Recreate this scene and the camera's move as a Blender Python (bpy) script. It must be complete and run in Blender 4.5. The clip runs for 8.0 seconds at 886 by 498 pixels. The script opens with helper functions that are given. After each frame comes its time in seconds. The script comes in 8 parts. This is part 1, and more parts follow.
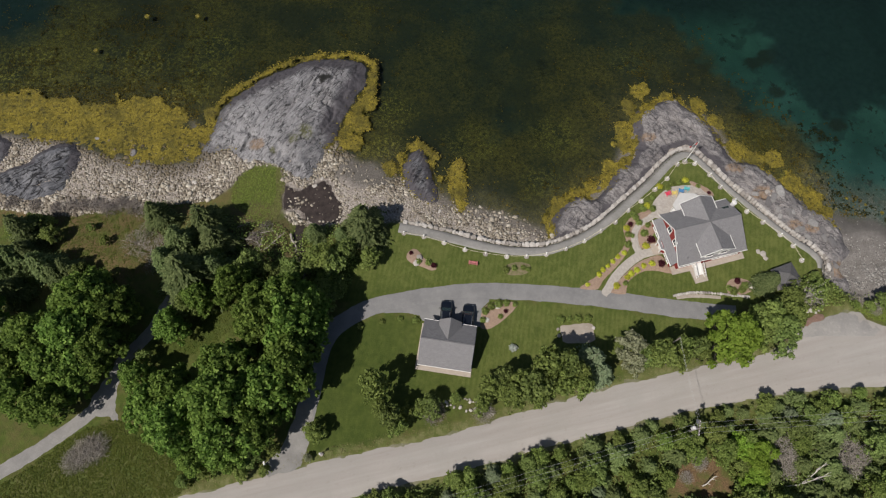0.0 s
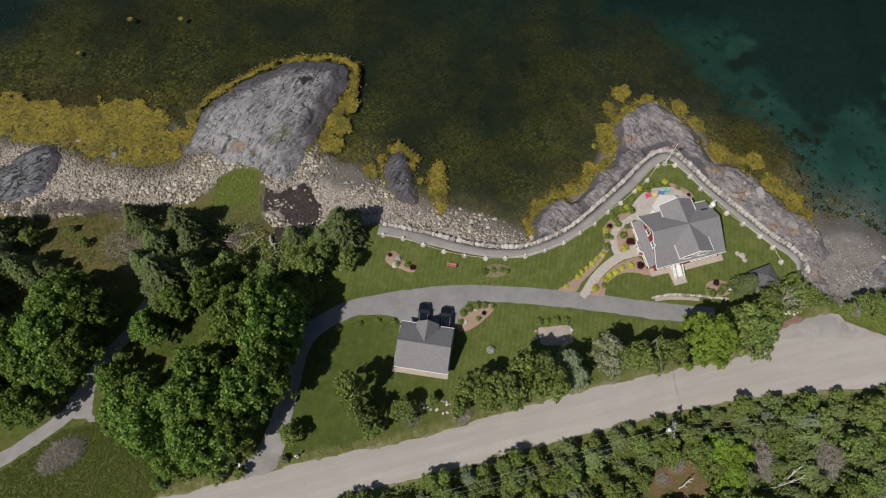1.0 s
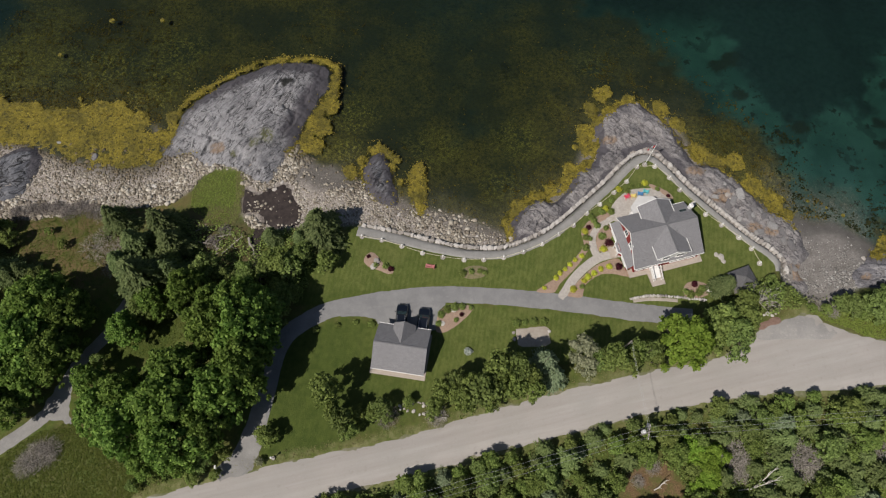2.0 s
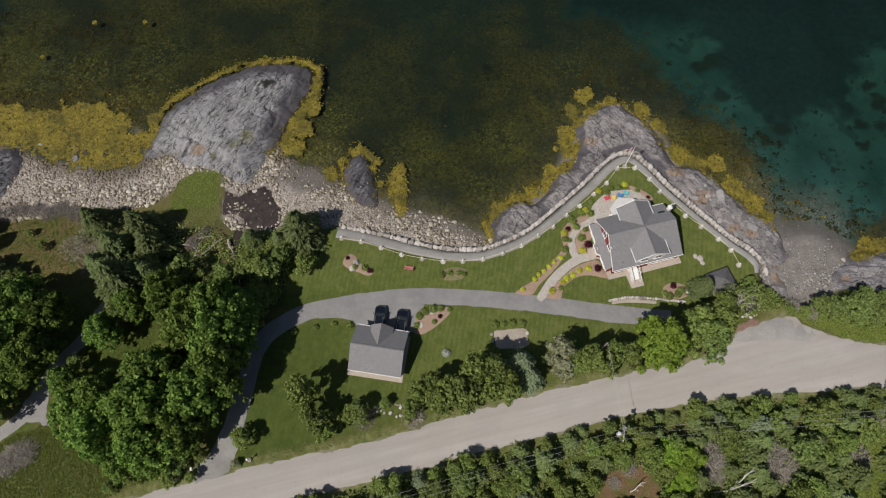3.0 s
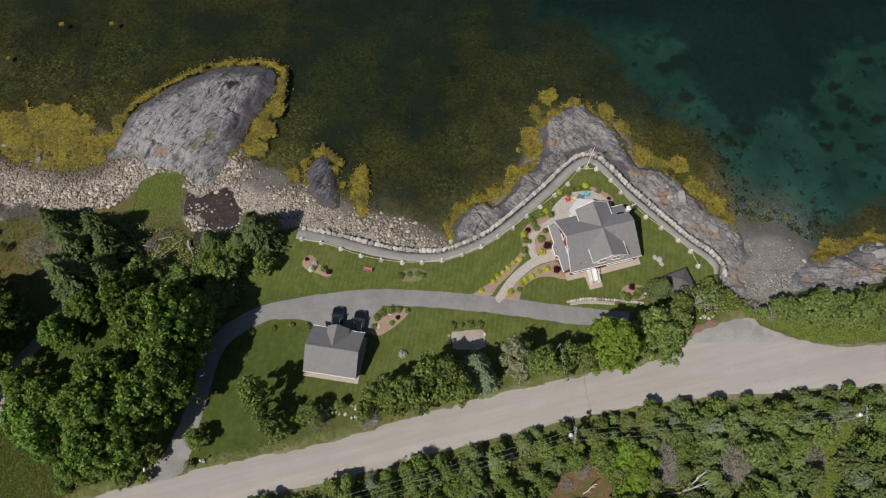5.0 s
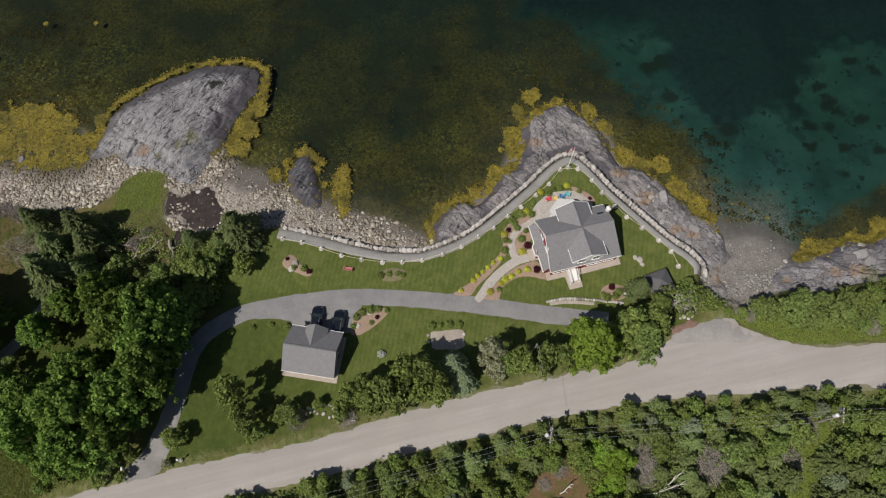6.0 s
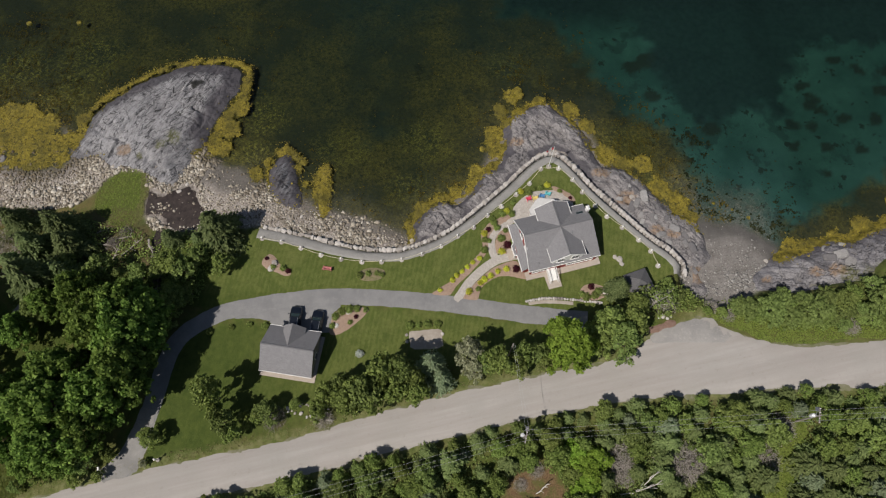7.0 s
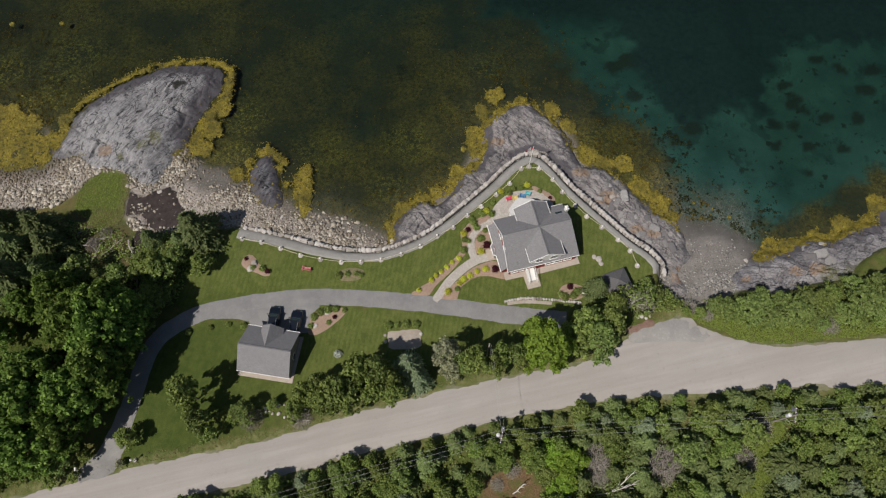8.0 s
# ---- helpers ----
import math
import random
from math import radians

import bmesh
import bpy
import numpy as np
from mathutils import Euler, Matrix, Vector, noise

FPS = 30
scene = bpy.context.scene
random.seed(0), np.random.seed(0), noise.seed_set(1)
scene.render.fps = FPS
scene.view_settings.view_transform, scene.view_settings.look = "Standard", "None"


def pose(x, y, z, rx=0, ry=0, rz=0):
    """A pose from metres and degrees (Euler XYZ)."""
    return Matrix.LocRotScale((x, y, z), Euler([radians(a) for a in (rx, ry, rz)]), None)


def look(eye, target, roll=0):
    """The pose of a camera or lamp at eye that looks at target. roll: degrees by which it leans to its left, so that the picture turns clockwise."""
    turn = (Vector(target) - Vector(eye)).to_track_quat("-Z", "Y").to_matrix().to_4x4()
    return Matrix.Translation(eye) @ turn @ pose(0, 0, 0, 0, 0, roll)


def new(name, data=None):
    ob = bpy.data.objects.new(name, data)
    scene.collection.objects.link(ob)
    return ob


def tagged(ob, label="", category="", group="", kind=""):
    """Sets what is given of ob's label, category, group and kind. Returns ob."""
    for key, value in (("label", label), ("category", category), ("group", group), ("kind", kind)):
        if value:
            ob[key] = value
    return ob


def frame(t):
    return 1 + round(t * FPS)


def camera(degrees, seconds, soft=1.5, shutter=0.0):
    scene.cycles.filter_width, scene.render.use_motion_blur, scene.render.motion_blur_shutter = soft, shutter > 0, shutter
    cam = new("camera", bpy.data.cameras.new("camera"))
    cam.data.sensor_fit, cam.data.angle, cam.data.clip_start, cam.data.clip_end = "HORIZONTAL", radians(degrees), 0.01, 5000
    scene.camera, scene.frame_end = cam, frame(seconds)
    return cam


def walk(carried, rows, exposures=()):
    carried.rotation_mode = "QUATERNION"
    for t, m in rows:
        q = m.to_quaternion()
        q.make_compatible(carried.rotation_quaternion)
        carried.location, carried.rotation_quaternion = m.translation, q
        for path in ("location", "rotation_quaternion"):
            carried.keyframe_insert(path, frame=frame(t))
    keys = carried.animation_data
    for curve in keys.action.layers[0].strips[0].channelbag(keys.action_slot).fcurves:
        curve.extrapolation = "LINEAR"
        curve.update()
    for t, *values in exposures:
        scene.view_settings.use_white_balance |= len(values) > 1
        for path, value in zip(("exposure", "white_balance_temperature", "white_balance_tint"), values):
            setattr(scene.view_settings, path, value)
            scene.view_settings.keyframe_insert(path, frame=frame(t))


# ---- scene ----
cam = camera(67.0, 8.0, soft=1.2)
PATH = [
    (0, (-0.823, -0.127, 106.789), (-0.808, 0.587, 104.921), 1.1),
    (0.5, (1.003, -0.133, 106.747), (1.017, 0.584, 104.88), 1.0),
    (1, (2.98, -0.149, 106.773), (2.99, 0.571, 104.907), 0.7),
    (1.5, (4.894, -0.066, 106.82), (4.902, 0.654, 104.955), 0.5),
    (3, (10.433, 0.214, 106.898), (10.436, 0.936, 105.033), 0.1),
    (3.5, (12.247, 0.262, 106.945), (12.248, 0.986, 105.081), -0.0),
    (4, (14.049, 0.273, 106.917), (14.048, 0.997, 105.052), -0.1),
    (4.5, (15.787, 0.218, 106.865), (15.786, 0.943, 105.001), -0.2),
    (6, (21.168, 0.25, 106.832), (21.159, 0.974, 104.968), -0.7),
    (6.5, (22.939, 0.256, 106.789), (22.929, 0.979, 104.924), -0.8),
    (7, (24.799, 0.292, 106.722), (24.786, 1.015, 104.857), -1.0),
    (7.5, (26.615, 0.346, 106.72), (26.601, 1.068, 104.855), -1.2),
    (8, (28.388, 0.317, 106.69), (28.372, 1.04, 104.825), -1.3),
]
walk(cam, [(t, look(eye, target, roll)) for t, eye, target, roll in PATH])

# ---------------------------------------------------------------- light
SUN_EL = radians(54.5)
to_sun = Vector((-0.732 * math.cos(SUN_EL), -0.681 * math.cos(SUN_EL), math.sin(SUN_EL)))
world = bpy.data.worlds.new("sky")
scene.world = world
world.use_nodes = True
wn = world.node_tree.nodes
sky = wn.new("ShaderNodeTexSky")
sky.sky_type, sky.sun_disc = "NISHITA", False
sky.sun_elevation, sky.sun_rotation = SUN_EL, math.atan2(-0.732, -0.681)
wn["Background"].inputs["Strength"].default_value = 0.047
world.node_tree.links.new(sky.outputs["Color"], wn["Background"].inputs["Color"])
sun_data = bpy.data.lights.new("sun", "SUN")
sun_data.energy, sun_data.angle, sun_data.color = 4.08, radians(0.53), (1.0, 0.938, 0.865)
sun = new("sun", sun_data)
sun.matrix_world = look(to_sun * 200, (0, 0, 0))

# ---------------------------------------------------------------- materials
class Nodes:
    """Short hand for building one node material."""

    def __init__(self, name):
        self.mat = bpy.data.materials.new(name)
        self.mat.use_nodes = True
        self.tree = self.mat.node_tree
        self.bsdf = self.tree.nodes["Principled BSDF"]
        self.out = self.tree.nodes["Material Output"]

    def node(self, kind, **values):
        n = self.tree.nodes.new("ShaderNode" + kind)
        for key, value in values.items():
            n.inputs[key].default_value = value
        return n

    def link(self, a, b):
        self.tree.links.new(a, b)

    def coords(self, scale=(1, 1, 1), turn=0.0, shift=(0, 0, 0), use="Object"):
        t = self.node("TexCoord")
        m = self.node("Mapping")
        m.vector_type = "TEXTURE"
        m.inputs["Scale"].default_value = tuple(1 / v for v in scale)
        m.inputs["Rotation"].default_value = (0, 0, turn)
        m.inputs["Location"].default_value = shift
        self.link(t.outputs[use], m.inputs["Vector"])
        return m.outputs["Vector"]

    def noise(self, scale, detail=4, rough=0.6, vector=None, distort=0.0):
        n = self.node("TexNoise", Scale=scale, Detail=detail, Roughness=rough, Distortion=distort)
        self.link(vector if vector is not None else self.coords(), n.inputs["Vector"])
        return n.outputs["Fac"]

    def ramp(self, fac, stops):
        r = self.node("ValToRGB")
        e = r.color_ramp.elements
        while len(e) < len(stops):
            e.new(0.5)
        for item, (p, c) in zip(e, stops):
            item.position = p
            item.color = (*c, 1) if isinstance(c, tuple) else (c, c, c, 1)
        self.link(fac, r.inputs["Fac"])
        return r.outputs["Color"]

    def mix(self, fac, a, b, kind="MIX"):
        m = self.node("Mix")
        m.data_type, m.blend_type = "RGBA", kind
        for sock, v in ((m.inputs[0], fac), (m.inputs[6], a), (m.inputs[7], b)):
            if isinstance(v, tuple):
                sock.default_value = (*v, 1)
            elif isinstance(v, (int, float)):
                sock.default_value = v
            else:
                self.link(v, sock)
        return m.outputs[2]

    def math(self, kind, a, b=0.0):
        m = self.node("Math")
        m.operation = kind
        for sock, v in zip(m.inputs, (a, b)):
            if isinstance(v, (int, float)):
                sock.default_value = v
            else:
                self.link(v, sock)
        return m.outputs[0]

    def attr(self, name):
        a = self.node("Attribute")
        a.attribute_name = name
        return a.outputs["Fac"]

    def bump(self, height, strength=0.5, distance=0.05):
        b = self.node("Bump", Strength=strength, Distance=distance)
        self.link(height, b.inputs["Height"])
        self.link(b.outputs["Normal"], self.bsdf.inputs["Normal"])

    def finish(self, color, rough=0.8, metal=0.0, spec=0.3):
        if isinstance(color, tuple):
            self.bsdf.inputs["Base Color"].default_value = (*color, 1)
        else:
            self.link(color, self.bsdf.inputs["Base Color"])
        self.bsdf.inputs["Roughness"].default_value = rough
        self.bsdf.inputs["Metallic"].default_value = metal
        self.bsdf.inputs["Specular IOR Level"].default_value = spec
        return self.mat


def plain(name, a, b, scale=3.0, rough=0.7, metal=0.0, bump=0.2, spec=0.3, per_object=0.0):
    """Two tones broken by coarse and fine noise."""
    n = Nodes(name)
    f = n.math("ADD", n.math("MULTIPLY", n.noise(scale, 5), 0.6), n.math("MULTIPLY", n.noise(scale * 9, 3), 0.4))
    c = n.mix(n.ramp(f, [(0.35, 0.0), (0.65, 1.0)]), a, b)
    if per_object:
        info = n.node("ObjectInfo")
        c = n.mix(per_object, c, n.ramp(info.outputs["Random"], [(0.0, tuple(v * 0.55 for v in a)), (1.0, tuple(min(1, v * 1.5) for v in b))]))
    n.bump(f, bump, 0.03)
    return n.finish(c, rough, metal, spec)


def foliage(name, dark, mid, light, sheen=0.08):
    n = Nodes(name)
    isl = n.node("NewGeometry").outputs["Random Per Island"]
    c = n.ramp(isl, [(0.0, dark), (0.5, mid), (1.0, light)])
    big = n.noise(0.8, 3)
    c = n.mix(n.ramp(big, [(0.35, 0.0), (0.7, 0.55)]), c, light)
    info = n.node("ObjectInfo")
    hsv = n.node("HueSaturation")
    n.link(c, hsv.inputs["Color"])
    n.link(n.math("ADD", n.math("MULTIPLY", info.outputs["Random"], 0.018), 0.489), hsv.inputs["Hue"])
    n.link(n.math("ADD", n.math("MULTIPLY", info.outputs["Random"], 0.40), 0.83), hsv.inputs["Value"])
    hsv.inputs["Saturation"].default_value = 0.99
    c = hsv.outputs["Color"]
    n.finish(c, 0.65, 0.0, sheen)
    tr = n.node("BsdfTranslucent")
    n.link(c, tr.inputs["Color"])
    ms = n.node("MixShader", Fac=0.44)
    n.link(n.bsdf.outputs[0], ms.inputs[1])
    n.link(tr.outputs[0], ms.inputs[2])
    n.link(ms.outputs[0], n.out.inputs["Surface"])
    return n.mat


M = {}


def make_weed(name="rockweed", loose=True):
    """Golden rockweed: loose fronds take a tone each, a mat is mottled."""
    n = Nodes(name)
    tone = n.node("NewGeometry").outputs["Random Per Island"] if loose else n.ramp(n.noise(2.4, 8, 0.75), [(0.30, 0.0), (0.70, 1.0)])
    c = n.ramp(tone, [(0.0, (0.075, 0.060, 0.008)), (0.45, (0.195, 0.155, 0.019)), (1.0, (0.340, 0.275, 0.038))])
    c = n.mix(n.ramp(n.noise(0.24, 6, 0.7), [(0.40, 0.75), (0.54, 0.0)]), c, (0.080, 0.072, 0.014))
    c = n.mix(n.ramp(n.noise(0.9, 5, 0.7), [(0.52, 0.0), (0.70, 0.5)]), c, (0.27, 0.222, 0.032))
    c = n.mix(n.ramp(n.noise(1.6, 7, 0.72, n.coords(shift=(5, 3, 0))), [(0.38, 0.9), (0.48, 0.0)]), c, (0.035, 0.031, 0.008))
    n.bump(n.math("ADD", n.noise(3.2, 5, 0.7), n.math("MULTIPLY", n.noise(9.0, 3), 0.5)), 0.9, 0.22)
    return n.finish(c, 0.6, 0.0, 0.3)


def make_ground():
    n = Nodes("ground")
    fine, mid, big = n.noise(6.0, 4), n.noise(0.9, 5), n.noise(0.12, 4)
    speck = n.noise(14.0, 2)
    # rough grass and forest floor
    rough = n.mix(n.ramp(mid, [(0.35, 0.0), (0.65, 1.0)]), (0.048, 0.068, 0.015), (0.098, 0.125, 0.028))
    rough = n.mix(n.ramp(n.noise(0.3, 7, 0.7), [(0.42, 0.0), (0.60, 0.75)]), rough, (0.12, 0.098, 0.042))
    rough = n.mix(n.ramp(fine, [(0.4, 0.0), (0.75, 0.5)]), rough, (0.11, 0.15, 0.03))
    # mown lawn with faint mowing stripes
    wave = n.node("TexWave", Scale=0.40, Distortion=0.7)
    wave.inputs["Detail Scale"].default_value = 0.4
    n.link(n.coords(turn=radians(-10)), wave.inputs["Vector"])
    lawn = n.mix(n.ramp(mid, [(0.3, 0.0), (0.7, 1.0)]), (0.078, 0.100, 0.025), (0.128, 0.150, 0.041))
    lawn = n.mix(n.math("MULTIPLY", wave.outputs["Fac"], 0.75), lawn, (0.076, 0.104, 0.021))
    lawn = n.mix(n.ramp(n.noise(0.25, 3), [(0.5, 0.0), (0.75, 0.5)]), lawn, (0.160, 0.168, 0.053))
    lawn = n.mix(n.ramp(n.noise(5.0, 6, 0.8), [(0.36, 0.6), (0.52, 0.0)]), lawn, (0.048, 0.066, 0.015))
    lawn = n.mix(n.ramp(n.noise(0.6, 7, 0.75), [(0.50, 0.0), (0.66, 0.45)]), lawn, (0.165, 0.178, 0.052))
    lawn = n.mix(n.ramp(n.noise(2.2, 7, 0.8, n.coords((1.0, 0.45, 1), turn=radians(-10))), [(0.50, 0.0), (0.68, 0.5)]), lawn, (0.175, 0.190, 0.060))
    lawn = n.mix(n.math("MULTIPLY", n.attr("lush"), 0.8), lawn, n.mix(n.ramp(mid, [(0.3, 0.0), (0.7, 1.0)]), (0.038, 0.060, 0.012), (0.072, 0.098, 0.020)))
    # beach sand and small shingle
    vor = n.node("TexVoronoi", Scale=4.6)
    n.link(n.coords(), vor.inputs["Vector"])
    beach = n.ramp(vor.outputs["Color"], [(0.0, (0.20, 0.172, 0.15)), (0.5, (0.34, 0.30, 0.265)), (1.0, (0.55, 0.50, 0.455))])
    beach = n.mix(n.ramp(mid, [(0.4, 0.0), (0.7, 0.6)]), beach, (0.30, 0.268, 0.24))
    wet = n.mix(0.6, beach, (0.06, 0.055, 0.045))
    beach = n.mix(n.attr("wet"), beach, wet)
    silt = n.mix(n.ramp(n.noise(0.5, 7, 0.7), [(0.35, 0.0), (0.65, 1.0)]), (0.135, 0.124, 0.115), (0.245, 0.229, 0.215))
    silt = n.mix(n.math("MULTIPLY", n.attr("wet"), 0.75), silt, (0.062, 0.060, 0.058))
    beach = n.mix(n.attr("silt"), beach, n.mix(0.12, silt, beach))
    # peaty outlet of the brook; its tone also paints tree shade along the banks
    mud = n.mix(n.ramp(mid, [(0.35, 0.0), (0.7, 1.0)]), (0.024, 0.018, 0.017), (0.095, 0.072, 0.066))
    # sea bed: weed, mud and paler sand
    grain = n.noise(1.7, 9, 0.78)
    weed = n.mix(n.ramp(grain, [(0.40, 0.0), (0.62, 1.0)]), (0.029, 0.032, 0.018), (0.135, 0.119, 0.037))
    weed = n.mix(n.ramp(n.noise(4.5, 5, 0.75), [(0.56, 0.0), (0.72, 0.8)]), weed, (0.27, 0.21, 0.05))
    weed = n.mix(n.ramp(n.noise(0.09, 4, 0.6), [(0.40, 0.8), (0.60, 0.0)]), weed, (0.026, 0.034, 0.024))
    weed = n.mix(n.ramp(n.noise(0.35, 6, 0.7), [(0.58, 0.0), (0.68, 0.7)]), weed, (0.012, 0.016, 0.010))
    bed = n.mix(n.ramp(n.noise(0.11, 8, 0.6), [(0.38, 0.0), (0.62, 1.0)]), (0.022, 0.070, 0.067), (0.036, 0.106, 0.100))
    bed = n.mix(n.ramp(n.noise(0.55, 7, 0.62), [(0.60, 0.0), (0.64, 0.9)]), bed, (0.015, 0.030, 0.026))
    bed = n.mix(n.ramp(n.noise(0.16, 6, 0.62), [(0.56, 0.0), (0.60, 0.55)]), bed, (0.016, 0.040, 0.040))
    bed = n.mix(n.math("MULTIPLY", n.attr("tufts"), 0.9), bed, n.mix(n.noise(1.2, 6, 0.7), (0.010, 0.018, 0.014), (0.024, 0.042, 0.036)))
    kelp = n.mix(n.ramp(n.noise(2.6, 6, 0.72), [(0.40, 0.0), (0.60, 1.0)]), (0.060, 0.065, 0.020), (0.42, 0.37, 0.085))
    weed = n.mix(n.math("MULTIPLY", n.attr("kelp"), n.ramp(n.noise(1.5, 8, 0.78), [(0.47, 0.0), (0.58, 0.85)])), weed, kelp)
    sea = n.mix(n.attr("sandy"), weed, bed)
    shoal = n.ramp(vor.outputs["Color"], [(0.0, (0.07, 0.068, 0.055)), (0.6, (0.135, 0.128, 0.108)), (1.0, (0.25, 0.235, 0.205))])
    sea = n.mix(n.math("MULTIPLY", n.attr("shoal"), n.ramp(n.noise(0.8, 6, 0.7), [(0.3, 1.0), (0.7, 0.35)])), sea, shoal)
    deep = n.mix(n.ramp(mid, [(0.3, 0.0), (0.7, 1.0)]), (0.010, 0.027, 0.030), (0.019, 0.044, 0.047))
    sea = n.mix(n.attr("deep"), sea, deep)
    c = n.mix(n.attr("lawn"), rough, lawn)
    c = n.mix(n.attr("mud"), n.mix(n.attr("beach"), c, beach), mud)
    verge = n.mix(n.ramp(mid, [(0.35, 0.0), (0.65, 1.0)]), (0.115, 0.140, 0.038), (0.225, 0.218, 0.105))
    c = n.mix(n.math("MULTIPLY", n.attr("verge"), n.ramp(n.noise(0.7, 6, 0.7), [(0.35, 0.3), (0.6, 1.0)])), c, verge)
    c = n.mix(n.math("MULTIPLY", n.attr("bare"), n.ramp(n.noise(0.6, 6, 0.7), [(0.38, 0.15), (0.58, 1.0)])), c, n.mix(n.ramp(fine, [(0.35, 0.0), (0.65, 1.0)]), (0.105, 0.062, 0.034), (0.215, 0.145, 0.080)))
    c = n.mix(n.attr("sea"), c, sea)
    n.bump(n.math("ADD", n.math("MULTIPLY", fine, 0.7), n.math("MULTIPLY", speck, 0.5)), 0.8, 0.12)
    return n.finish(c, 0.9, 0, 0.15)


def make_rock(name, strike, dark, mid, light, crack=1.0, cell=(0.22, 1.1), grain=(0.16, 1.3), cells=0.0, rim_tone=(0.080, 0.074, 0.083)):
    """Bedded rock: streaks along the strike, crisp open joints, dark splash zone, weed at the foot."""
    n = Nodes(name)
    streak = n.noise(1.0, 10, 0.72, n.coords((grain[0], grain[1], 0.8), turn=radians(strike)), 0.6)
    fine = n.noise(1.6, 8, 0.78, n.coords((0.8, 3.2, 1.5), turn=radians(strike + 6)), 0.5)
    patch = n.noise(0.16, 6, 0.6)
    c = n.ramp(streak, [(0.32, dark), (0.46, mid), (0.62, light)])
    c = n.mix(0.25, c, mid)
    c = n.mix(n.ramp(patch, [(0.42, 0.0), (0.62, 0.45)]), c, light)
    if cells:
        for size_, share in ((0.9, cells), (2.3, cells * 0.7)):
            w = n.node("TexNoise", Scale=1.3, Detail=4, Roughness=0.6)
            n.link(n.coords(), w.inputs["Vector"])
            off = n.node("VectorMath")
            off.operation = "MULTIPLY_ADD"
            n.link(w.outputs["Color"], off.inputs[0])
            off.inputs[1].default_value = (0.5, 0.5, 0.0)
            n.link(n.coords((size_ * 0.7, size_ * 1.3, 0.001), turn=radians(strike)), off.inputs[2])
            cell_tone = n.node("TexVoronoi", Scale=1.0)
            n.link(off.outputs[0], cell_tone.inputs["Vector"])
            c = n.mix(share, c, n.ramp(cell_tone.outputs["Color"], [(0.15, tuple(v * 0.8 for v in dark)), (0.5, mid), (0.85, tuple(v * 1.1 for v in light))]))
    worn = n.attr("worn")
    c = n.mix(n.math("MULTIPLY", worn, 0.75), c, n.mix(n.noise(0.5, 6, 0.65), tuple(v * 0.88 for v in light), tuple(v * 1.08 for v in light)))
    hair = n.noise(1.0, 7, 0.68, n.coords((grain[0] * 1.9, grain[1] * 2.8, 1.0), turn=radians(strike + 3)), 0.9)
    hair = n.math("MULTIPLY", n.ramp(hair, [(0.385, 1.0), (0.44, 0.0)]), n.ramp(n.noise(0.22, 4, 0.6, n.coords(shift=(31, 7, 0))), [(0.36, 0.25), (0.52, 0.95)]))
    c = n.mix(n.math("MULTIPLY", hair, n.math("SUBTRACT", 1.0, n.math("MULTIPLY", worn, 0.7))), c, tuple(v * 0.42 for v in dark))
    c = n.mix(n.ramp(fine, [(0.36, 0.85), (0.52, 0.0)]), c, tuple(v * 0.75 for v in dark))
    c = n.mix(n.ramp(n.noise(5.0, 6, 0.8), [(0.50, 0.0), (0.68, 0.5)]), c, light)
    c = n.mix(n.ramp(n.attr("block"), [(0.0, 0.5), (0.5, 0.0)]), c, dark)
    c = n.mix(n.ramp(n.attr("block"), [(0.6, 0.0), (1.0, 0.45)]), c, light)
    lines = None
    for sx, sy, bend, wide, gate_scale, lo in ((cell[0], cell[1], 0, 0.030, 0.35, 0.50), (cell[0] * 2.2, cell[1] * 2.3, -14, 0.035, 0.5, 0.47), (cell[1] * 0.8, cell[0] * 1.1, 8, 0.020, 0.3, 0.54), (cell[0] * 1.3, cell[1] * 1.4, 24, 0.024, 0.4, 0.53)):
        w = n.node("TexNoise", Scale=0.55, Detail=5, Roughness=0.65)
        n.link(n.coords(shift=(bend * 2.3, 4.1, 0)), w.inputs["Vector"])
        off = n.node("VectorMath")
        off.operation = "MULTIPLY_ADD"
        n.link(w.outputs["Color"], off.inputs[0])
        off.inputs[1].default_value = (0.35, 0.35, 0.0)
        n.link(n.coords((sx, sy, 0.001), turn=radians(strike + bend)), off.inputs[2])
        v = n.node("TexVoronoi", Scale=1.0)
        v.feature = "DISTANCE_TO_EDGE"
        n.link(off.outputs[0], v.inputs["Vector"])
        one = n.ramp(v.outputs["Distance"], [(wide * 0.4, 1.0), (wide * 1.4, 0.0)])
        gate = n.ramp(n.math("ADD", n.noise(gate_scale, 5, 0.65, n.coords(shift=(bend, 9.0 - bend, 0))), n.math("MULTIPLY", n.attr("rim"), 0.10)), [(lo, 0.0), (lo + 0.05, crack)])
        one = n.math("MULTIPLY", one, gate)
        lines = one if lines is None else n.math("MAXIMUM", lines, one)
    c = n.mix(n.math("MULTIPLY", lines, 0.9), c, (0.022, 0.022, 0.024))
    low = n.attr("low")
    ragged = n.math("MULTIPLY", n.math("SUBTRACT", n.noise(0.8, 7, 0.72), 0.5), 0.6)
    edge = n.math("ADD", low, ragged)
    c = n.mix(n.ramp(edge, [(0.35, 0.0), (0.65, 0.7)]), c, (0.085, 0.080, 0.084))
    c = n.mix(n.ramp(n.math("ADD", n.attr("rim"), n.math("ADD", ragged, ragged)), [(0.08, 0.0), (0.50, 0.92)]), c, rim_tone)
